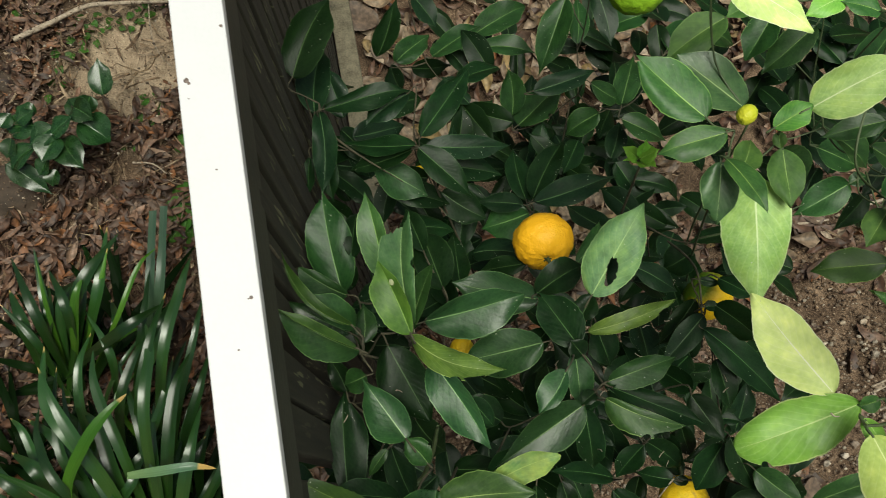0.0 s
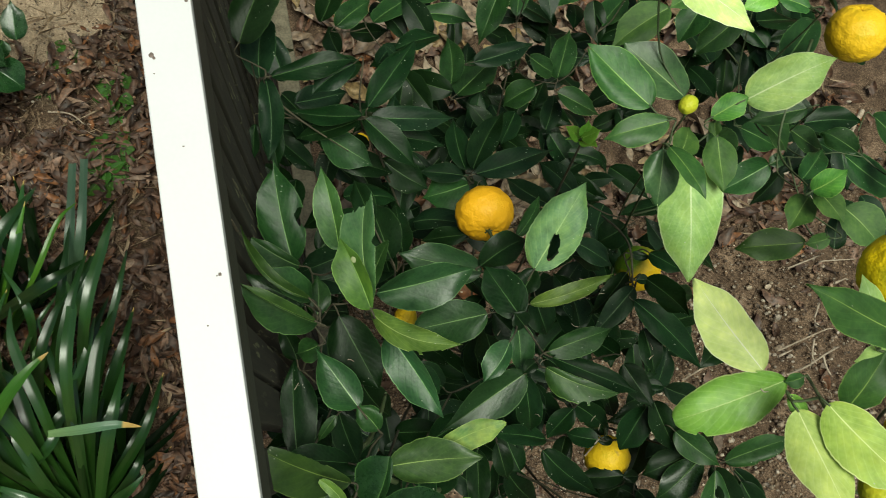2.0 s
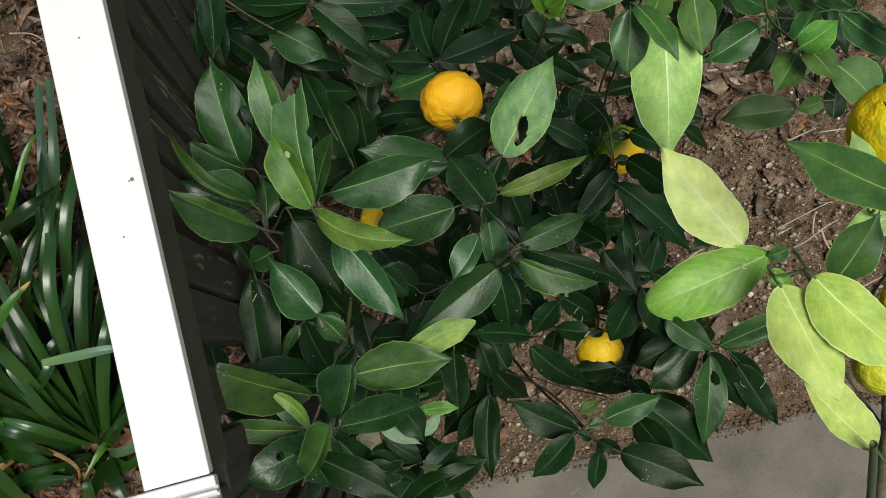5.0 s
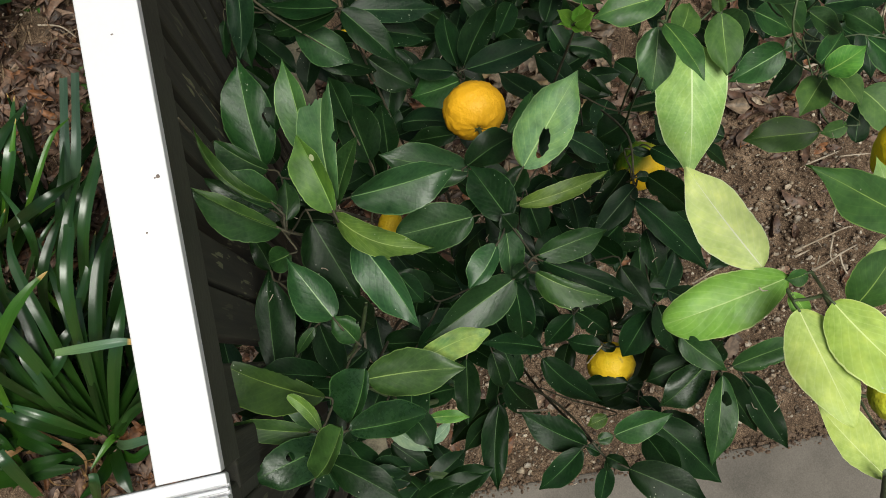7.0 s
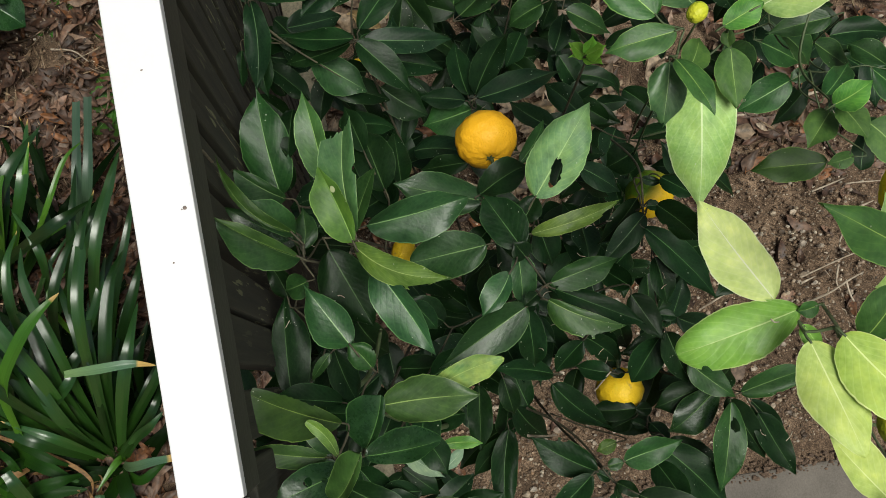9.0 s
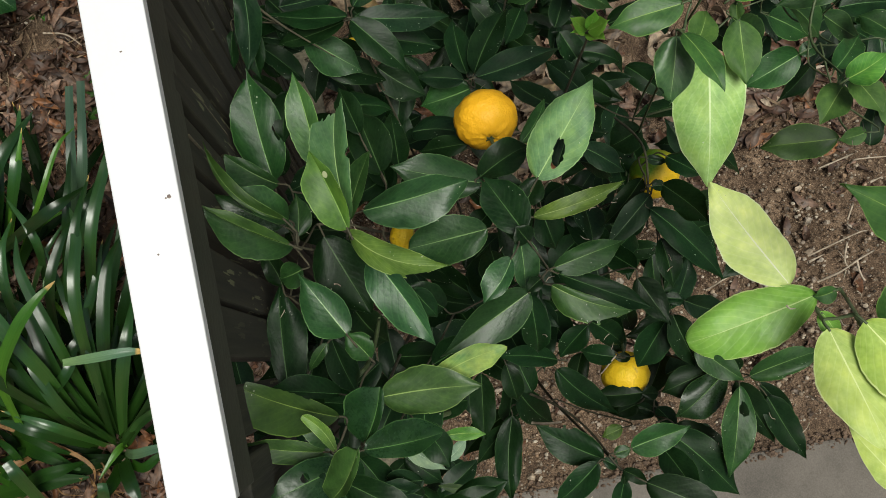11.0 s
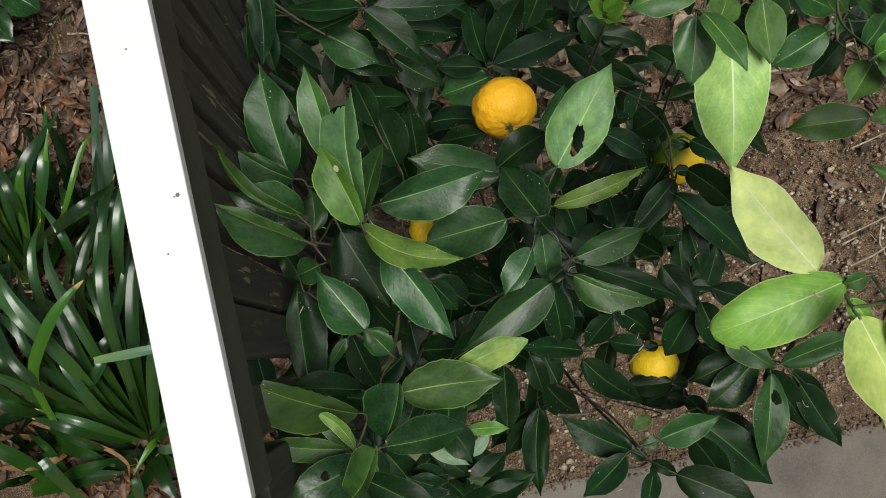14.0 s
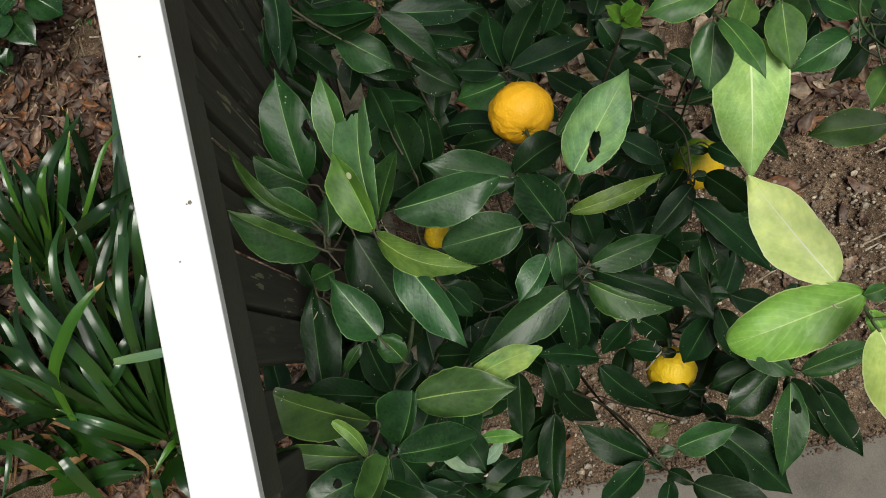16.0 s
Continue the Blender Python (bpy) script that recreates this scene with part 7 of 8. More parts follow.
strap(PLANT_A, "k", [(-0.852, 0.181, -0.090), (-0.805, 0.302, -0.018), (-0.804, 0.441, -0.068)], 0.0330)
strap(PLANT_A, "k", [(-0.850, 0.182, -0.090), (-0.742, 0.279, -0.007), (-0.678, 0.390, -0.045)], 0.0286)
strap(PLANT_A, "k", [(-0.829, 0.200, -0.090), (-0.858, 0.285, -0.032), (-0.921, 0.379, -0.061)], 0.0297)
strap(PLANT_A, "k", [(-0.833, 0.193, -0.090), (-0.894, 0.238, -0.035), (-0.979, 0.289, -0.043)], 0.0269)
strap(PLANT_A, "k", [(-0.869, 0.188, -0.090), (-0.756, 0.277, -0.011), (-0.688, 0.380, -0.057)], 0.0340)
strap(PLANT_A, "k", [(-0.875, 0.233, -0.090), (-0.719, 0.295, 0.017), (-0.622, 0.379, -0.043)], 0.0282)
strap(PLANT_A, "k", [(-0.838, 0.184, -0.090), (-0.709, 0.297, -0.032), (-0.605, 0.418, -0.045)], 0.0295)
strap(PLANT_A, "k", [(-0.837, 0.212, -0.090), (-0.770, 0.303, -0.017), (-0.746, 0.410, -0.065)], 0.0343)
strap(PLANT_A, "k", [(-0.855, 0.187, -0.090), (-0.929, 0.286, -0.009), (-1.053, 0.400, -0.046)], 0.0317)
strap(PLANT_A, "k", [(-0.870, 0.239, -0.090), (-0.944, 0.291, -0.028), (-1.063, 0.356, -0.068)], 0.0349)
strap(PLANT_A, "k", [(-0.882, 0.216, -0.090), (-0.886, 0.343, 0.013), (-0.959, 0.493, -0.045)], 0.0303)
strap(PLANT_A, "k", [(-0.868, 0.231, -0.090), (-0.863, 0.308, -0.018), (-0.903, 0.400, -0.055)], 0.0348)
strap(PLANT_A, "k", [(-0.859, 0.229, -0.090), (-0.775, 0.301, -0.023), (-0.730, 0.388, -0.061)], 0.0308)
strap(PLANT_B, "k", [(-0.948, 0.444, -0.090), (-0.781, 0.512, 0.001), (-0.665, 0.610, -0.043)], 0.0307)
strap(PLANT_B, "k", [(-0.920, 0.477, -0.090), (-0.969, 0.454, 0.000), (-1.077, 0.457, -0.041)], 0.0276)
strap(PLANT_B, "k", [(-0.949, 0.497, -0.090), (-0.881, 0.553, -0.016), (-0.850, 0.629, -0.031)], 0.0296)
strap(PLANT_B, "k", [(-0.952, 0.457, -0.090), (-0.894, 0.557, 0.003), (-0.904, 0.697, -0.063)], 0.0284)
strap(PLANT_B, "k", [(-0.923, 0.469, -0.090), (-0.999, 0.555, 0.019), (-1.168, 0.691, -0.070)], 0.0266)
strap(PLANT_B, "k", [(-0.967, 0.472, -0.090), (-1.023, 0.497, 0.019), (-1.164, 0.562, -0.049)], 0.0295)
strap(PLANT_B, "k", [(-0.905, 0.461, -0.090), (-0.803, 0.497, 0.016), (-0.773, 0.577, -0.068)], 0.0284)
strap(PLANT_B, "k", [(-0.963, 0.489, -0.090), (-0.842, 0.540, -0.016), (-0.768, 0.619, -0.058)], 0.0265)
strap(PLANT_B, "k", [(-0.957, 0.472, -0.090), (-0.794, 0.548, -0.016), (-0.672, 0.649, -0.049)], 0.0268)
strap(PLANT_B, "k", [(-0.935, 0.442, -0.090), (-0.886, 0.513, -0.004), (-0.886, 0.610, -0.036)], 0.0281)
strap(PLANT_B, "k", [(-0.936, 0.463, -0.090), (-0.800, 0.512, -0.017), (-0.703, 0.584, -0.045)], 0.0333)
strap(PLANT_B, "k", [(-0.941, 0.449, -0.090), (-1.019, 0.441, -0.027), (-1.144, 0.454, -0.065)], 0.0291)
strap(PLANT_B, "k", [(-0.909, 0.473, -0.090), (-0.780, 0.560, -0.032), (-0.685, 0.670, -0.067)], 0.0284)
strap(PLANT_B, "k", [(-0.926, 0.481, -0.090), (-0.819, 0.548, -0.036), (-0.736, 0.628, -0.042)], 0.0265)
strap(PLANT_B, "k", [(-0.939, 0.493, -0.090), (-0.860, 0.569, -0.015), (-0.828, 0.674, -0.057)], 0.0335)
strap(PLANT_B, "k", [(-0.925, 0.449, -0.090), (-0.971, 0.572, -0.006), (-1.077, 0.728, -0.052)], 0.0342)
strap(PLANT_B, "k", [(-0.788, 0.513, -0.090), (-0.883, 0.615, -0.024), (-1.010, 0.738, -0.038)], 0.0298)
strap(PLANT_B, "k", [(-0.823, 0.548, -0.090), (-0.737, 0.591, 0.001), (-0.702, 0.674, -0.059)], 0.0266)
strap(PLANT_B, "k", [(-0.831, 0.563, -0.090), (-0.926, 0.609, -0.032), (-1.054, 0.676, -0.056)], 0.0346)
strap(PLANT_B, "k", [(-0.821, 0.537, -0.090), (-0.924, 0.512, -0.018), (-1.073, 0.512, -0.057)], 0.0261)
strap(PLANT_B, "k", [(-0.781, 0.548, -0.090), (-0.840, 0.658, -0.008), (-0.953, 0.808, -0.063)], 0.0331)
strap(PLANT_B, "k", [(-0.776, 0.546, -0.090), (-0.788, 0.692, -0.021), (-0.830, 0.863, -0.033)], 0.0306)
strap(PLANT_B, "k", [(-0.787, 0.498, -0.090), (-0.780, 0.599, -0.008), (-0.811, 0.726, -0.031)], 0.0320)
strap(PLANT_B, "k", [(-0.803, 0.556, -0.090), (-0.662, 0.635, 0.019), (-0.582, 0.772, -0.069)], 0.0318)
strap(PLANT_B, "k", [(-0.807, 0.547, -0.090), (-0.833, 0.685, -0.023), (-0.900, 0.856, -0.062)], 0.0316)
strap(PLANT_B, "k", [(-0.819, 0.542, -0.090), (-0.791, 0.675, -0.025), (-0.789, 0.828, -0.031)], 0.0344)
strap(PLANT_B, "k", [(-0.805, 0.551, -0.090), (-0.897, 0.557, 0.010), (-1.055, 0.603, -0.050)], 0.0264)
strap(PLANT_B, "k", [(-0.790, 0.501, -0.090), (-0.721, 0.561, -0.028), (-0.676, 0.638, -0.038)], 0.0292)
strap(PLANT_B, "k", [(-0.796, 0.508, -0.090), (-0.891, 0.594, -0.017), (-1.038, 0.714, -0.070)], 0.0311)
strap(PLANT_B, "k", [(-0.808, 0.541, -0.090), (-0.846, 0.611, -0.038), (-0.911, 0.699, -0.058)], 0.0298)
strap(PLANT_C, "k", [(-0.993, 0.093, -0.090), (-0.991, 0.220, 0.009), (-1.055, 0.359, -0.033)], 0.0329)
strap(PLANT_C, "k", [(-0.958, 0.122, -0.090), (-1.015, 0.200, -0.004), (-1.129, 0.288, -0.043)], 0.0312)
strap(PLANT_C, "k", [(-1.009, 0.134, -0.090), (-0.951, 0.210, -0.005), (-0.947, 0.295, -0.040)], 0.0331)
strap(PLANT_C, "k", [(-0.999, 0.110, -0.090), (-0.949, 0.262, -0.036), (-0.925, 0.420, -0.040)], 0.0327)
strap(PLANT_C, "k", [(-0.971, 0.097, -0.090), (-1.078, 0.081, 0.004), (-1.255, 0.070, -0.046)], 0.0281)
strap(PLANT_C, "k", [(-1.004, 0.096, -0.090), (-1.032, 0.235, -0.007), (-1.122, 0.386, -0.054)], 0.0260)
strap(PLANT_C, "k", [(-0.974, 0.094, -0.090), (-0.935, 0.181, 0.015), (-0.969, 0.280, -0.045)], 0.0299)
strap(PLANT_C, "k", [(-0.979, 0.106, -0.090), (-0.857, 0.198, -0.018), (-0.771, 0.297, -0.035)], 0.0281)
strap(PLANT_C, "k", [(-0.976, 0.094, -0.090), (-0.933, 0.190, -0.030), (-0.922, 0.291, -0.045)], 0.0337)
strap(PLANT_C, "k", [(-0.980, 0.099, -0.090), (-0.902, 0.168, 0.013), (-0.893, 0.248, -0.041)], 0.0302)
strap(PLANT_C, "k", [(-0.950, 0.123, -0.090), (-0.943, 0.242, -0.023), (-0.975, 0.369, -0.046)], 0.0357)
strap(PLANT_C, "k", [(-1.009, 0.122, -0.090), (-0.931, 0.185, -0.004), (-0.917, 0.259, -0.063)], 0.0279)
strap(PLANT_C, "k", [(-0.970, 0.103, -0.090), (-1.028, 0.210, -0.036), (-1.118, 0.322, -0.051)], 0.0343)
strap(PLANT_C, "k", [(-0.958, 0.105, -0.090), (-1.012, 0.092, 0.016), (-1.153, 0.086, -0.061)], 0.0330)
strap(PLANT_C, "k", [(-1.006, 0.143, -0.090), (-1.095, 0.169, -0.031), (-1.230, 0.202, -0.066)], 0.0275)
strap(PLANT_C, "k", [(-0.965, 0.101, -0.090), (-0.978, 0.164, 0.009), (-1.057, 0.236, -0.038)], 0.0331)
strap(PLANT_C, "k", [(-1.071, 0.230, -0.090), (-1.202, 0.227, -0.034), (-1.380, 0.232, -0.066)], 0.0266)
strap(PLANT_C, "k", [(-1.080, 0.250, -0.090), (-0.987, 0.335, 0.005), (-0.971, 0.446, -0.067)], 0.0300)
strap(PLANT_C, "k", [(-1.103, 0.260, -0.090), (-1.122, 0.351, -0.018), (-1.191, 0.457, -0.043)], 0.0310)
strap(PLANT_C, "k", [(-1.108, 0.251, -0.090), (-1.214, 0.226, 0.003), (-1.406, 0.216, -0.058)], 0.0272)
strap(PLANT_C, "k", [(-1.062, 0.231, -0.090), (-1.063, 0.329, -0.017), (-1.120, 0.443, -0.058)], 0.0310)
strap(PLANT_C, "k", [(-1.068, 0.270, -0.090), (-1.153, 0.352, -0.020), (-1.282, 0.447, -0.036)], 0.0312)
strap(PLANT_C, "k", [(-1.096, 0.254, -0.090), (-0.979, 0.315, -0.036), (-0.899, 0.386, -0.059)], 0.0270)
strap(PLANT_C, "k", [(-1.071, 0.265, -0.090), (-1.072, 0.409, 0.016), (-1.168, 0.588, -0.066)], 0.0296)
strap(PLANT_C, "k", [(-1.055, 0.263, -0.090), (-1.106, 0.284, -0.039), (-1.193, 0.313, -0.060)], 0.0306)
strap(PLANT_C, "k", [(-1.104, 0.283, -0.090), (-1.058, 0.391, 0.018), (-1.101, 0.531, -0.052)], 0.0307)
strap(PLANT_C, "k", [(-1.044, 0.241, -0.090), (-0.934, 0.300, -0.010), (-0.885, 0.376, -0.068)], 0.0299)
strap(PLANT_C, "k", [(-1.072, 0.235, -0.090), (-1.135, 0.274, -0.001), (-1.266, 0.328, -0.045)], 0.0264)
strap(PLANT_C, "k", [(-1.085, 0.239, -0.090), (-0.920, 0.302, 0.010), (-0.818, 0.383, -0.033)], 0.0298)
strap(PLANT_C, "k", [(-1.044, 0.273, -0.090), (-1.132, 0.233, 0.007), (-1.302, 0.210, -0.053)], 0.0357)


# ---- litter, gravel and small growth on the ground ----
def litter(name, label, mat, count, region, size, slim, seed, lift=0.012, clump=0.0, clear=(), curly=1.0):
    rnd = random.Random(seed)
    vs, fs = [], []
    x0, x1, y0, y1 = region
    made = 0
    while made < count:
        x, y = rnd.uniform(x0, x1), rnd.uniform(y0, y1)
        if clump and noise.noise((x * 3 + seed, y * 3, 1.0)) < clump - 0.5 + rnd.uniform(-0.25, 0.25):
            continue
        if any((x - cx) ** 2 + (y - cy) ** 2 < (cr * rnd.uniform(0.75, 1.15)) ** 2 for cx, cy, cr in clear):
            continue
        far = min((x1 - x) if x1 > -x0 else (x - x0), y1 - y)
        if rnd.random() > far / 0.45:
            continue
        made += 1
        l = size * rnd.uniform(0.6, 1.35)
        w = l * slim * rnd.uniform(0.7, 1.3)
        m = pose(x, y, ground_height(x, y) + rnd.uniform(0.0, lift) + 0.004, rnd.gauss(0, 13), rnd.gauss(0, 18), rnd.uniform(0, 360))
        curl, cup, ph = rnd.uniform(-0.15, 0.3) * curly, rnd.uniform(-0.3, 0.9) * curly, rnd.uniform(0, 6)
        o = len(vs)
        for j in range(7):
            v = j / 6
            hw = w / 2 * max(math.sin(math.pi * v), 0.04) ** 0.8 * (1 + 0.15 * math.sin(ph + 9 * v))
            for i in range(5):
                u = i / 2 - 1
                z = curl * l * 4 * (v - 0.5) ** 2 + cup * hw * u * u + 0.05 * l * curly * math.sin(ph + 5 * v + 2 * u)
                vs.append(m @ Vector((u * hw, (v - 0.5) * l, z)))
        fs += [(o + j * 5 + i, o + j * 5 + i + 1, o + j * 5 + i + 6, o + j * 5 + i + 5) for j in range(6) for i in range(4)]
    me = bpy.data.meshes.new(name)
    me.from_pydata(vs, [], fs)
    smooth(me).materials.append(mat)
    tagged(new(name, me), label, "leaf litter", kind="stuff")


def gravel(count, region, seed, rmin, rmax, mat=None, slope=0.0, up=0.0):
    rnd = random.Random(seed)
    bm = bmesh.new()
    bmesh.ops.create_icosphere(bm, subdivisions=1, radius=1)
    base = [v.co.copy() for v in bm.verts]
    tris = [[v.index for v in f.verts] for f in bm.faces]
    bm.free()
    vs, fs = [], []
    x0, x1, y0, y1 = region
    for _ in range(count):
        x, y = rnd.uniform(x0, x1), rnd.uniform(y0, y1)
        y += slope * x
        r = rmin + (rmax - rmin) * rnd.random() ** 3
        m = pose(x, y, max(ground_height(x, y), up) + r * 0.25, rnd.uniform(0, 360), rnd.uniform(0, 360), 0) @ Matrix.Diagonal((r, r * rnd.uniform(0.6, 1), r * rnd.uniform(0.5, 0.9), 1))
        o = len(vs)
        vs += [m @ (c * rnd.uniform(0.85, 1.15)) for c in base]
        fs += [[o + i for i in f] for f in tris]
    me = bpy.data.meshes.new("gravel")
    me.from_pydata(vs, [], fs)
    me.materials.append(mat or STONE)
    tagged(new("gravel", me), "small pale stones and grit in the soil", "gravel", kind="stuff")


def seedling(x, y, size, turn, count=3):
    z = ground_height(x, y)
    ob = thing("seedling", (x, y, z), "tiny weed seedling with heart-shaped green leaves", "seedling", "weed seedlings in the mulch")
    rnd = random.Random(int(x * 1000) + int(y * 77))
    bm = bmesh.new()
    for k in range(count):
        a = radians(turn + k * 360 / count + rnd.uniform(-25, 25))
        h = size * rnd.uniform(0.5, 1.0)
        p = Vector((math.cos(a) * size * 0.5, math.sin(a) * size * 0.5, h))
        tube(bm, [(0, 0, -0.005), p * 0.6 + Vector((0, 0, h * 0.2)), p], 0.0012, 0.0007, 4, 5)
        half = size * rnd.uniform(0.38, 0.5)
        me = blade_mesh("leaf", size * rnd.uniform(0.8, 1.1), half, half, (0.25, 0.25), 0.02, "", k + int(x * 900), 0.0, 0.3, 0.2, 0.36)
        me.materials.append(LEAF["seedling"])
        lf = new("leaf", me)
        lf.parent = ob
        lf.matrix_basis = Matrix.Translation(p) @ pose(0, 0, 0, rnd.uniform(-20, 10), rnd.uniform(-15, 15), math.degrees(a) - 90)
    part("stem", bm, GREEN_TWIG, ob)


def fallen_twig(label, places, r0, r1, mat=None):
    bm = tube(bmesh.new(), [Vector(p) for p in places], r0, r1, 7, 7, 0.2)
    me = smooth(mesh_of("twig", bm))
    me.materials.append(mat or DEAD_TWIG)
    tagged(new("twig", me), label, "twig", "dead twigs")


def stone(x, y, r, label, mat):
    bm = bmesh.new()
    bmesh.ops.create_icosphere(bm, subdivisions=4, radius=r)
    for v in bm.verts:
        v.co *= 1 + 0.3 * noise.noise(v.co * (1.2 / r)) + 0.06 * noise.noise(v.co * (5 / r))
        v.co.z *= 0.7
    me = smooth(mesh_of("rock", bm))
    me.materials.append(mat)
    ob = tagged(new("rock", me), label, "rock")
    ob.location = (x, y, ground_height(x, y) + 0.2 * r)


SHRUB = thing("glossy_shrub", (-0.969, 1.183, -0.090), "low shrub with glossy dark green leaves in the mulch", "shrub")
SHRUB_STEM = new("branch", bpy.data.meshes.new("branch"))
SHRUB_STEM.parent = SHRUB
HUBS[SHRUB_STEM.name] = (SHRUB_STEM, Vector((-0.969, 1.183, -0.09)), Vector((-0.903, 1.108, 0.05)))
leaf(SHRUB_STEM, "gloss", -0.737, 1.164, 0.120, -0.730, 1.253, 0.160, 0.0629)
leaf(SHRUB_STEM, "gloss", -0.932, 1.121, 0.100, -1.019, 1.134, 0.080, 0.0693)
leaf(SHRUB_STEM, "gloss", -0.872, 1.096, 0.120, -0.941, 1.049, 0.120, 0.0740)
leaf(SHRUB_STEM, "gloss", -0.866, 1.070, 0.120, -0.911, 1.001, 0.120, 0.0767)
leaf(SHRUB_STEM, "gloss", -0.881, 1.073, 0.120, -0.814, 1.108, 0.140, 0.0651)
leaf(SHRUB_STEM, "gloss", -0.931, 1.149, 0.100, -0.974, 1.183, 0.100, 0.0543)
leaf(SHRUB_STEM, "gloss", -0.860, 1.070, 0.100, -0.807, 0.970, 0.100, 0.0772)
leaf(SHRUB_STEM, "gloss", -0.813, 1.110, 0.100, -0.748, 1.057, 0.060, 0.0907)
leaf(SHRUB_STEM, "gloss", -0.797, 1.123, 0.100, -0.838, 1.182, 0.100, 0.0604)
leaf(SHRUB_STEM, "gloss", -0.993, 1.095, 0.100, -1.017, 1.051, 0.080, 0.0509)
leaf(SHRUB_STEM, "gloss", -0.909, 1.030, 0.080, -0.943, 0.992, 0.060, 0.0510)
leaf(SHRUB_STEM, "gloss", -0.817, 1.143, 0.120, -0.764, 1.091, 0.120, 0.0656)
leaf(SHRUB_STEM, "gloss", -0.967, 1.130, 0.120, -0.921, 1.155, 0.120, 0.0537)
leaf(SHRUB_STEM, "gloss", -1.021, 1.133, 0.100, -0.990, 1.169, 0.100, 0.0542)
leaf(SHRUB_STEM, "gloss", -0.897, 1.003, 0.060, -0.920, 0.966, 0.040, 0.0453)
leaf(SHRUB_STEM, "gloss", -0.778, 1.179, 0.100, -0.804, 1.134, 0.080, 0.0546)
leaf(SHRUB_STEM, "gloss", -1.030, 1.045, 0.060, -0.926, 0.950, 0.020, 0.0606)
leaf(SHRUB_STEM, "gloss", -0.935, 1.059, 0.100, -1.016, 1.026, 0.060, 0.0659)
finish_branch(SHRUB_STEM.name, [])
seedling(-1.012, 1.569, 0.034, 40, 4)
seedling(-0.954, 1.568, 0.02, 75, 3)
seedling(-0.906, 1.520, 0.022, 105, 3)
seedling(-0.823, 1.523, 0.03, 155, 3)
seedling(-0.790, 1.507, 0.026, 175, 2)
seedling(-0.850, 1.494, 0.03, 140, 3)
seedling(-0.810, 1.467, 0.026, 165, 3)
seedling(-0.870, 1.433, 0.034, 130, 4)
seedling(-0.935, 1.403, 0.032, 92, 2)
seedling(-0.959, 1.321, 0.03, 80, 2)
seedling(-1.051, 1.270, 0.026, 25, 2)
seedling(-0.750, 1.490, 0.022, 200, 3)
seedling(-0.696, 1.494, 0.026, 232, 3)
seedling(-0.673, 1.513, 0.02, 245, 3)
seedling(-0.669, 1.236, 0.024, 262, 3)
seedling(-0.692, 1.192, 0.03, 250, 3)
seedling(-0.610, 0.881, 0.034, 320, 4)
seedling(-0.591, 0.836, 0.034, 335, 4)
seedling(-0.917, 1.353, 0.024, 105, 2)
seedling(-0.629, 1.528, 0.03, 270, 3)
seedling(-0.738, 1.100, 0.02, 75, 3)
seedling(-0.550, 1.069, 0.045, 20, 6)
seedling(-0.559, 1.108, 0.035, 70, 4)
seedling(-0.550, 1.016, 0.030, 120, 4)
seedling(-0.575, 0.908, 0.045, 200, 6)
seedling(-0.590, 0.870, 0.050, 10, 6)
seedling(-0.608, 0.833, 0.050, 90, 6)
seedling(-0.614, 0.882, 0.035, 40, 4)
seedling(-0.671, 1.179, 0.030, 10, 4)
seedling(-0.655, 1.220, 0.030, 60, 3)
fallen_twig("pale dead twig lying on the soil", [(-1.032, 1.476, -0.030), (-0.919, 1.504, -0.020), (-0.817, 1.538, -0.020), (-0.735, 1.533, -0.020), (-0.571, 1.509, -0.020)], 0.009, 0.005)
fallen_twig("thin dead twig in the mulch", [(-0.636, 1.522, -0.030), (-0.633, 1.411, -0.020), (-0.615, 1.339, -0.030), (-0.589, 1.306, -0.040)], 0.002, 0.001)
fallen_twig("thin dead twig in the mulch", [(-0.727, 1.031, -0.040), (-0.670, 1.012, -0.030), (-0.636, 0.979, -0.040)], 0.003, 0.0015)
fallen_twig("grey dead twig on the soil", [(1.134, 0.507, 0.020), (1.215, 0.512, 0.050), (1.392, 0.538, 0.030)], 0.006, 0.003)
fallen_twig("grey dead twig on the soil", [(1.005, 0.498, 0.020), (1.090, 0.494, 0.020)], 0.004, 0.003)
fallen_twig("brittle forked dead twig among leaves", [(0.531, -0.007, 1.100), (0.551, -0.001, 1.120), (0.573, 0.009, 1.130), (0.613, 0.016, 1.100)], 0.0016, 0.001)
fallen_twig("brittle forked dead twig among leaves", [(0.571, 0.009, 1.130), (0.571, -0.006, 1.130), (0.574, -0.018, 1.130)], 0.0016, 0.001)
fallen_twig("pale broken tip of a twig", [(0.124, -0.087, 1.200), (0.139, -0.090, 1.210), (0.156, -0.093, 1.200)], 0.0016, 0.0012)
fallen_twig("pale broken tip of a twig", [(0.235, -0.058, 1.100), (0.242, -0.048, 1.120), (0.253, -0.040, 1.120)], 0.0012, 0.001)
fallen_twig("white forked dead twig on soil", [(1.504, 0.660, 0.030), (1.443, 0.602, 0.050), (1.443, 0.554, 0.020)], 0.008, 0.004)
fallen_twig("white forked dead twig on soil", [(1.444, 0.605, 0.050), (1.409, 0.607, 0.030)], 0.006, 0.003)
fallen_twig("grey spiny twig beside the fruit", [(0.281, 0.218, 1.250), (0.291, 0.192, 1.270), (0.291, 0.165, 1.290), (0.287, 0.125, 1.280), (0.287, 0.093, 1.250)], 0.0013, 0.0011, BARK)
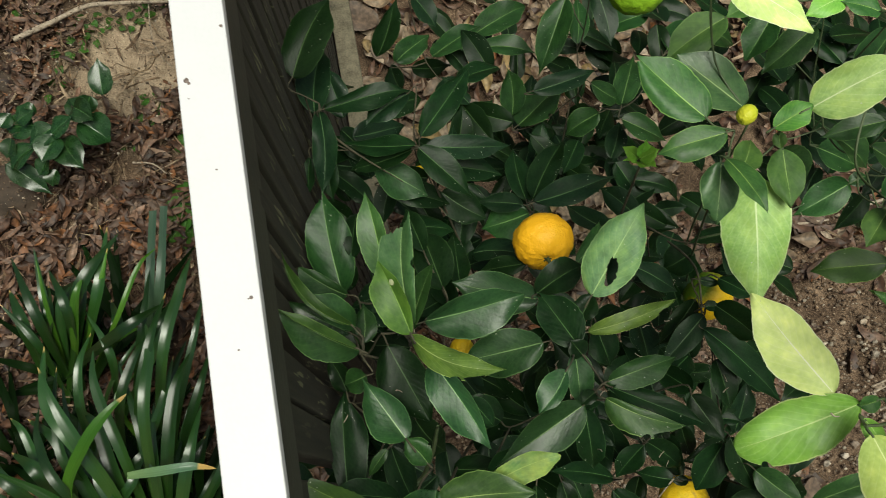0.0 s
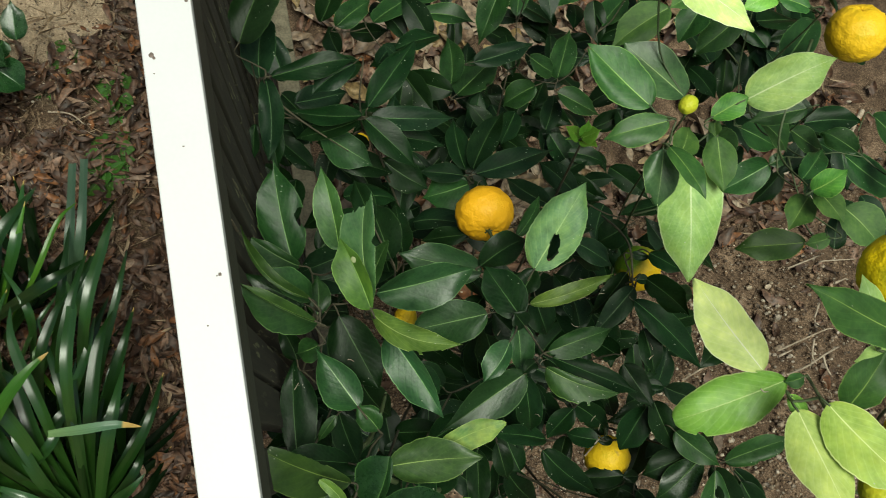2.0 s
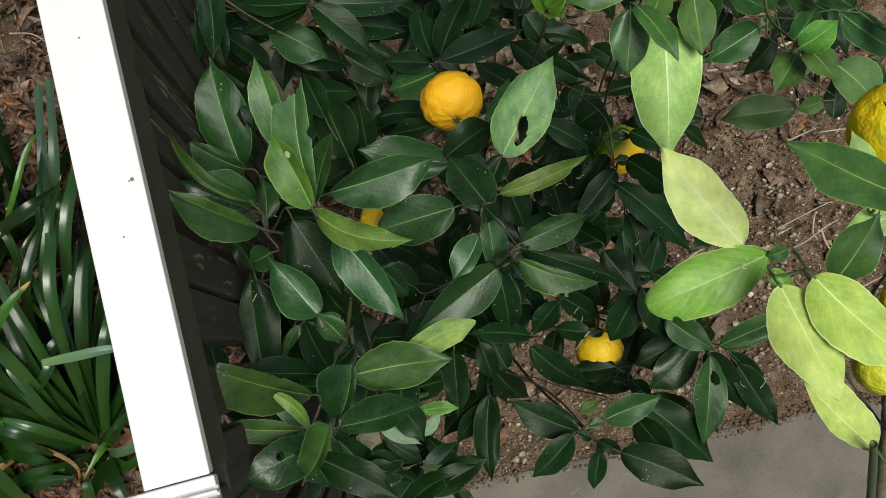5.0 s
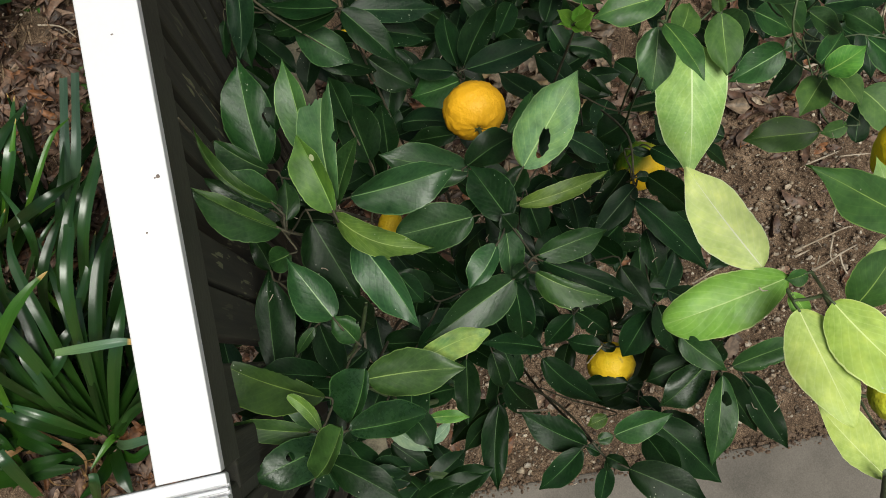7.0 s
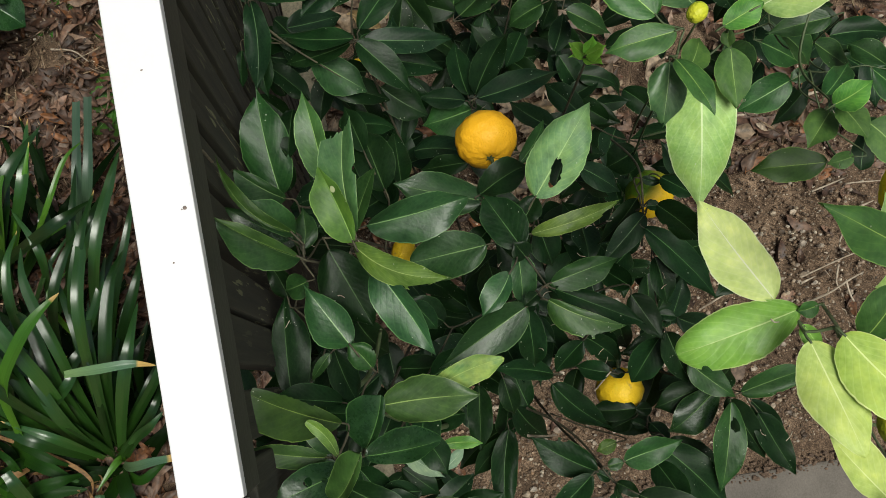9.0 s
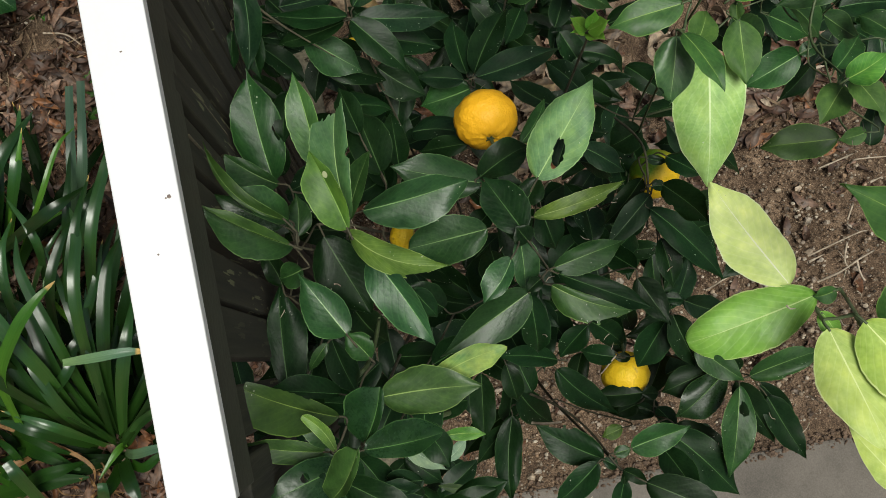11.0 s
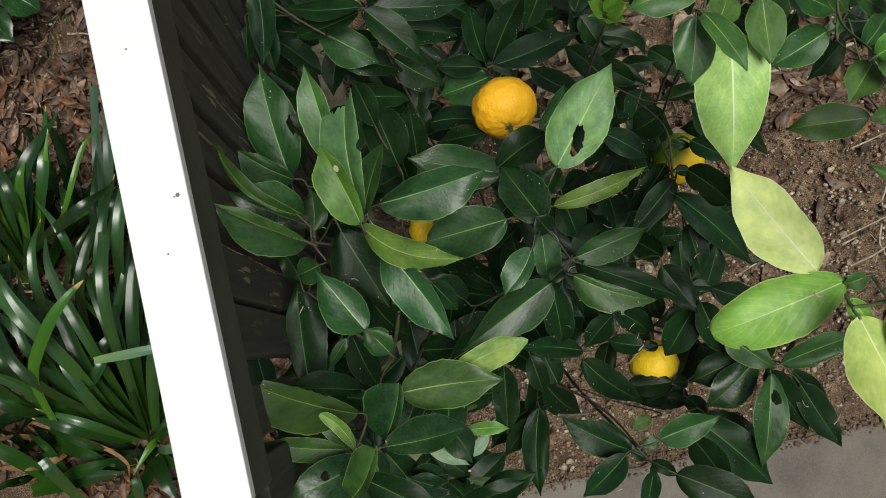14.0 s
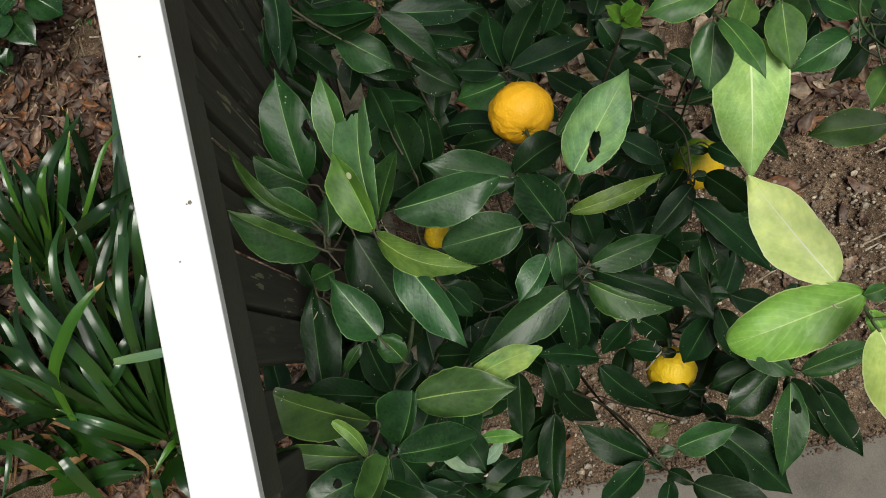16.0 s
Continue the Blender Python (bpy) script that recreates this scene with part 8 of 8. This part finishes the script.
fallen_twig("reddish jointed twig among dark leaves", [(-0.077, 0.410, 1.280), (-0.060, 0.386, 1.290), (-0.043, 0.368, 1.290), (-0.023, 0.351, 1.285), (-0.003, 0.338, 1.270)], 0.0016, 0.0006, BARK)
fallen_twig("dark forked twig of the bush", [(0.141, -0.062, 1.120), (0.166, -0.082, 1.160), (0.184, -0.109, 1.200), (0.196, -0.148, 1.255)], 0.0015, 0.0012, BARK)
fallen_twig("grey dead twig on the soil", [(0.463, 0.013, 0.900), (0.486, 0.023, 0.920), (0.514, 0.030, 0.900)], 0.0016, 0.001)
fallen_twig("brittle pale dead twig above the soil", [(0.679, 0.031, 0.8), (0.747, 0.049, 0.836), (0.773, 0.05, 0.824)], 0.0016, 0.0009)
fallen_twig("brittle pale dead twig above the soil", [(0.729, 0.039, 0.836), (0.724, 0.012, 0.824), (0.734, -0.003, 0.812)], 0.0019, 0.0009)
fallen_twig("brittle pale dead twig above the soil", [(0.664, 0.021, 0.824), (0.699, 0.028, 0.812)], 0.0022, 0.0009)
fallen_twig("brittle pale dead twig above the soil", [(0.729, 0.166, 0.812), (0.796, 0.179, 0.8), (0.784, 0.179, 0.836)], 0.0016, 0.0009)
fallen_twig("brittle pale dead twig above the soil", [(0.79, 0.165, 0.8), (0.781, 0.165, 0.836), (0.848, 0.16, 0.824)], 0.0019, 0.0009)
fallen_twig("brittle pale dead twig above the soil", [(0.791, 0.124, 0.836), (0.822, 0.13, 0.824)], 0.0022, 0.0009)
fallen_twig("brittle pale dead twig above the soil", [(0.768, -0.096, 0.824), (0.824, -0.087, 0.812)], 0.0016, 0.0009)
fallen_twig("brittle pale dead twig above the soil", [(0.769, 0.098, 0.812), (0.758, 0.068, 0.8), (0.752, 0.051, 0.836)], 0.0019, 0.0009)


def fallen_leaf(x, y, length, width, turn, tone, seed):
    """A single curled dry leaf lying on the mulch."""
    me = blade_mesh("fallen_leaf", length, width / 2, width / 2, (0.7, 0.35), -0.05, "n1", seed, 0.08 * length, 0.45, 0.3, 0.6)
    me.materials.append(LITTER_TAN if tone == "pale tan" else LITTER)
    ob = tagged(new("fallen_leaf", me), f"curled {tone} dry leaf lying on the mulch", "fallen leaf", "single fallen leaves")
    ob.matrix_world = pose(x, y, ground_height(x, y) + 0.03, 8, -10, turn)


fallen_leaf(1.066, 0.486, 0.085, 0.055, 13, "pale tan", 900)
fallen_leaf(1.102, 0.444, 0.075, 0.045, 58, "reddish brown", 901)
fallen_leaf(1.140, 0.473, 0.070, 0.040, 108, "reddish brown", 902)
fallen_leaf(0.776, 0.394, 0.070, 0.045, 88, "pale tan", 903)
fallen_leaf(0.859, -0.132, 0.070, 0.040, 128, "pale tan", 904)
fallen_leaf(0.758, 0.458, 0.070, 0.035, 48, "reddish brown", 905)
fallen_leaf(0.016, 1.292, 0.130, 0.085, 48, "pale tan", 906)
fallen_leaf(0.017, 1.162, 0.110, 0.050, -2, "pale tan", 907)
fallen_leaf(0.262, 0.975, 0.110, 0.060, 68, "pale tan", 908)
fallen_leaf(0.307, 0.837, 0.100, 0.055, 23, "pale tan", 909)
fallen_leaf(1.053, 0.480, 0.080, 0.050, 58, "reddish brown", 910)
fallen_leaf(0.068, 1.016, 0.090, 0.050, 68, "pale tan", 911)
stone(-1.063, 1.010, 0.09, "dark brown rounded rock in the mulch", ROCK)
stone(-1.079, 1.366, 0.07, "dark brown weathered rock", ROCK)
stone(-0.119, -0.270, 0.011, "white pebble beside the fence rail", WHITE)
stone(-0.156, -0.227, 0.008, "white pebble beside the fence rail", WHITE)

litter("leaf_litter", "deep mulch of curled brown dry leaves", LITTER, 8200, (-1.7, -0.16, -0.35, 2.1), 0.055, 0.30, 1, 0.055, 0.33, [(-0.73, 1.33, 0.15), (-0.68, 1.44, 0.12), (-0.60, 1.32, 0.07), (-0.75, 1.03, 0.06)])
litter("leaf_litter", "thin dry straws and stalks in the mulch", STRAW, 1300, (-1.7, -0.16, 0.2, 2.1), 0.085, 0.045, 9, 0.05)
litter("leaf_litter", "tan and yellowed fallen leaves under the bush", LITTER_TAN, 780, (-0.04, 1.3, 0.42, 2.1), 0.072, 0.42, 2, 0.05, 0.25, (), 1.5)
litter("leaf_litter", "thin dry stalks under the bush", STRAW, 340, (-0.04, 1.6, 0.36, 2.1), 0.08, 0.05, 10, 0.05)
litter("leaf_litter", "brown fallen leaves under the bush", LITTER, 1500, (-0.04, 1.8, 0.36, 2.1), 0.062, 0.34, 3, 0.03, 0.3, (), 1.3)
litter("leaf_litter", "scattered brown fallen leaves on bare soil", LITTER, 170, (0.0, 1.8, -0.30, 0.8), 0.07, 0.42, 4, 0.01)
gravel(420, (0.0, 1.3, -0.36, 0.25), 21, 0.005, 0.0135, PALE_STONE)
gravel(2200, (-0.05, 1.7, -0.38, 0.75), 6, 0.0025, 0.010)
gravel(17000, (-0.05, 1.5, -0.36, 0.55), 8, 0.0018, 0.0065)
gravel(1500, (-0.05, 1.6, -0.372, -0.330), 31, 0.0015, 0.0085, SOIL_CRUMB, -0.063, 0.022)
gravel(3500, (-1.1, -0.3, 0.95, 1.7), 7, 0.0015, 0.005)
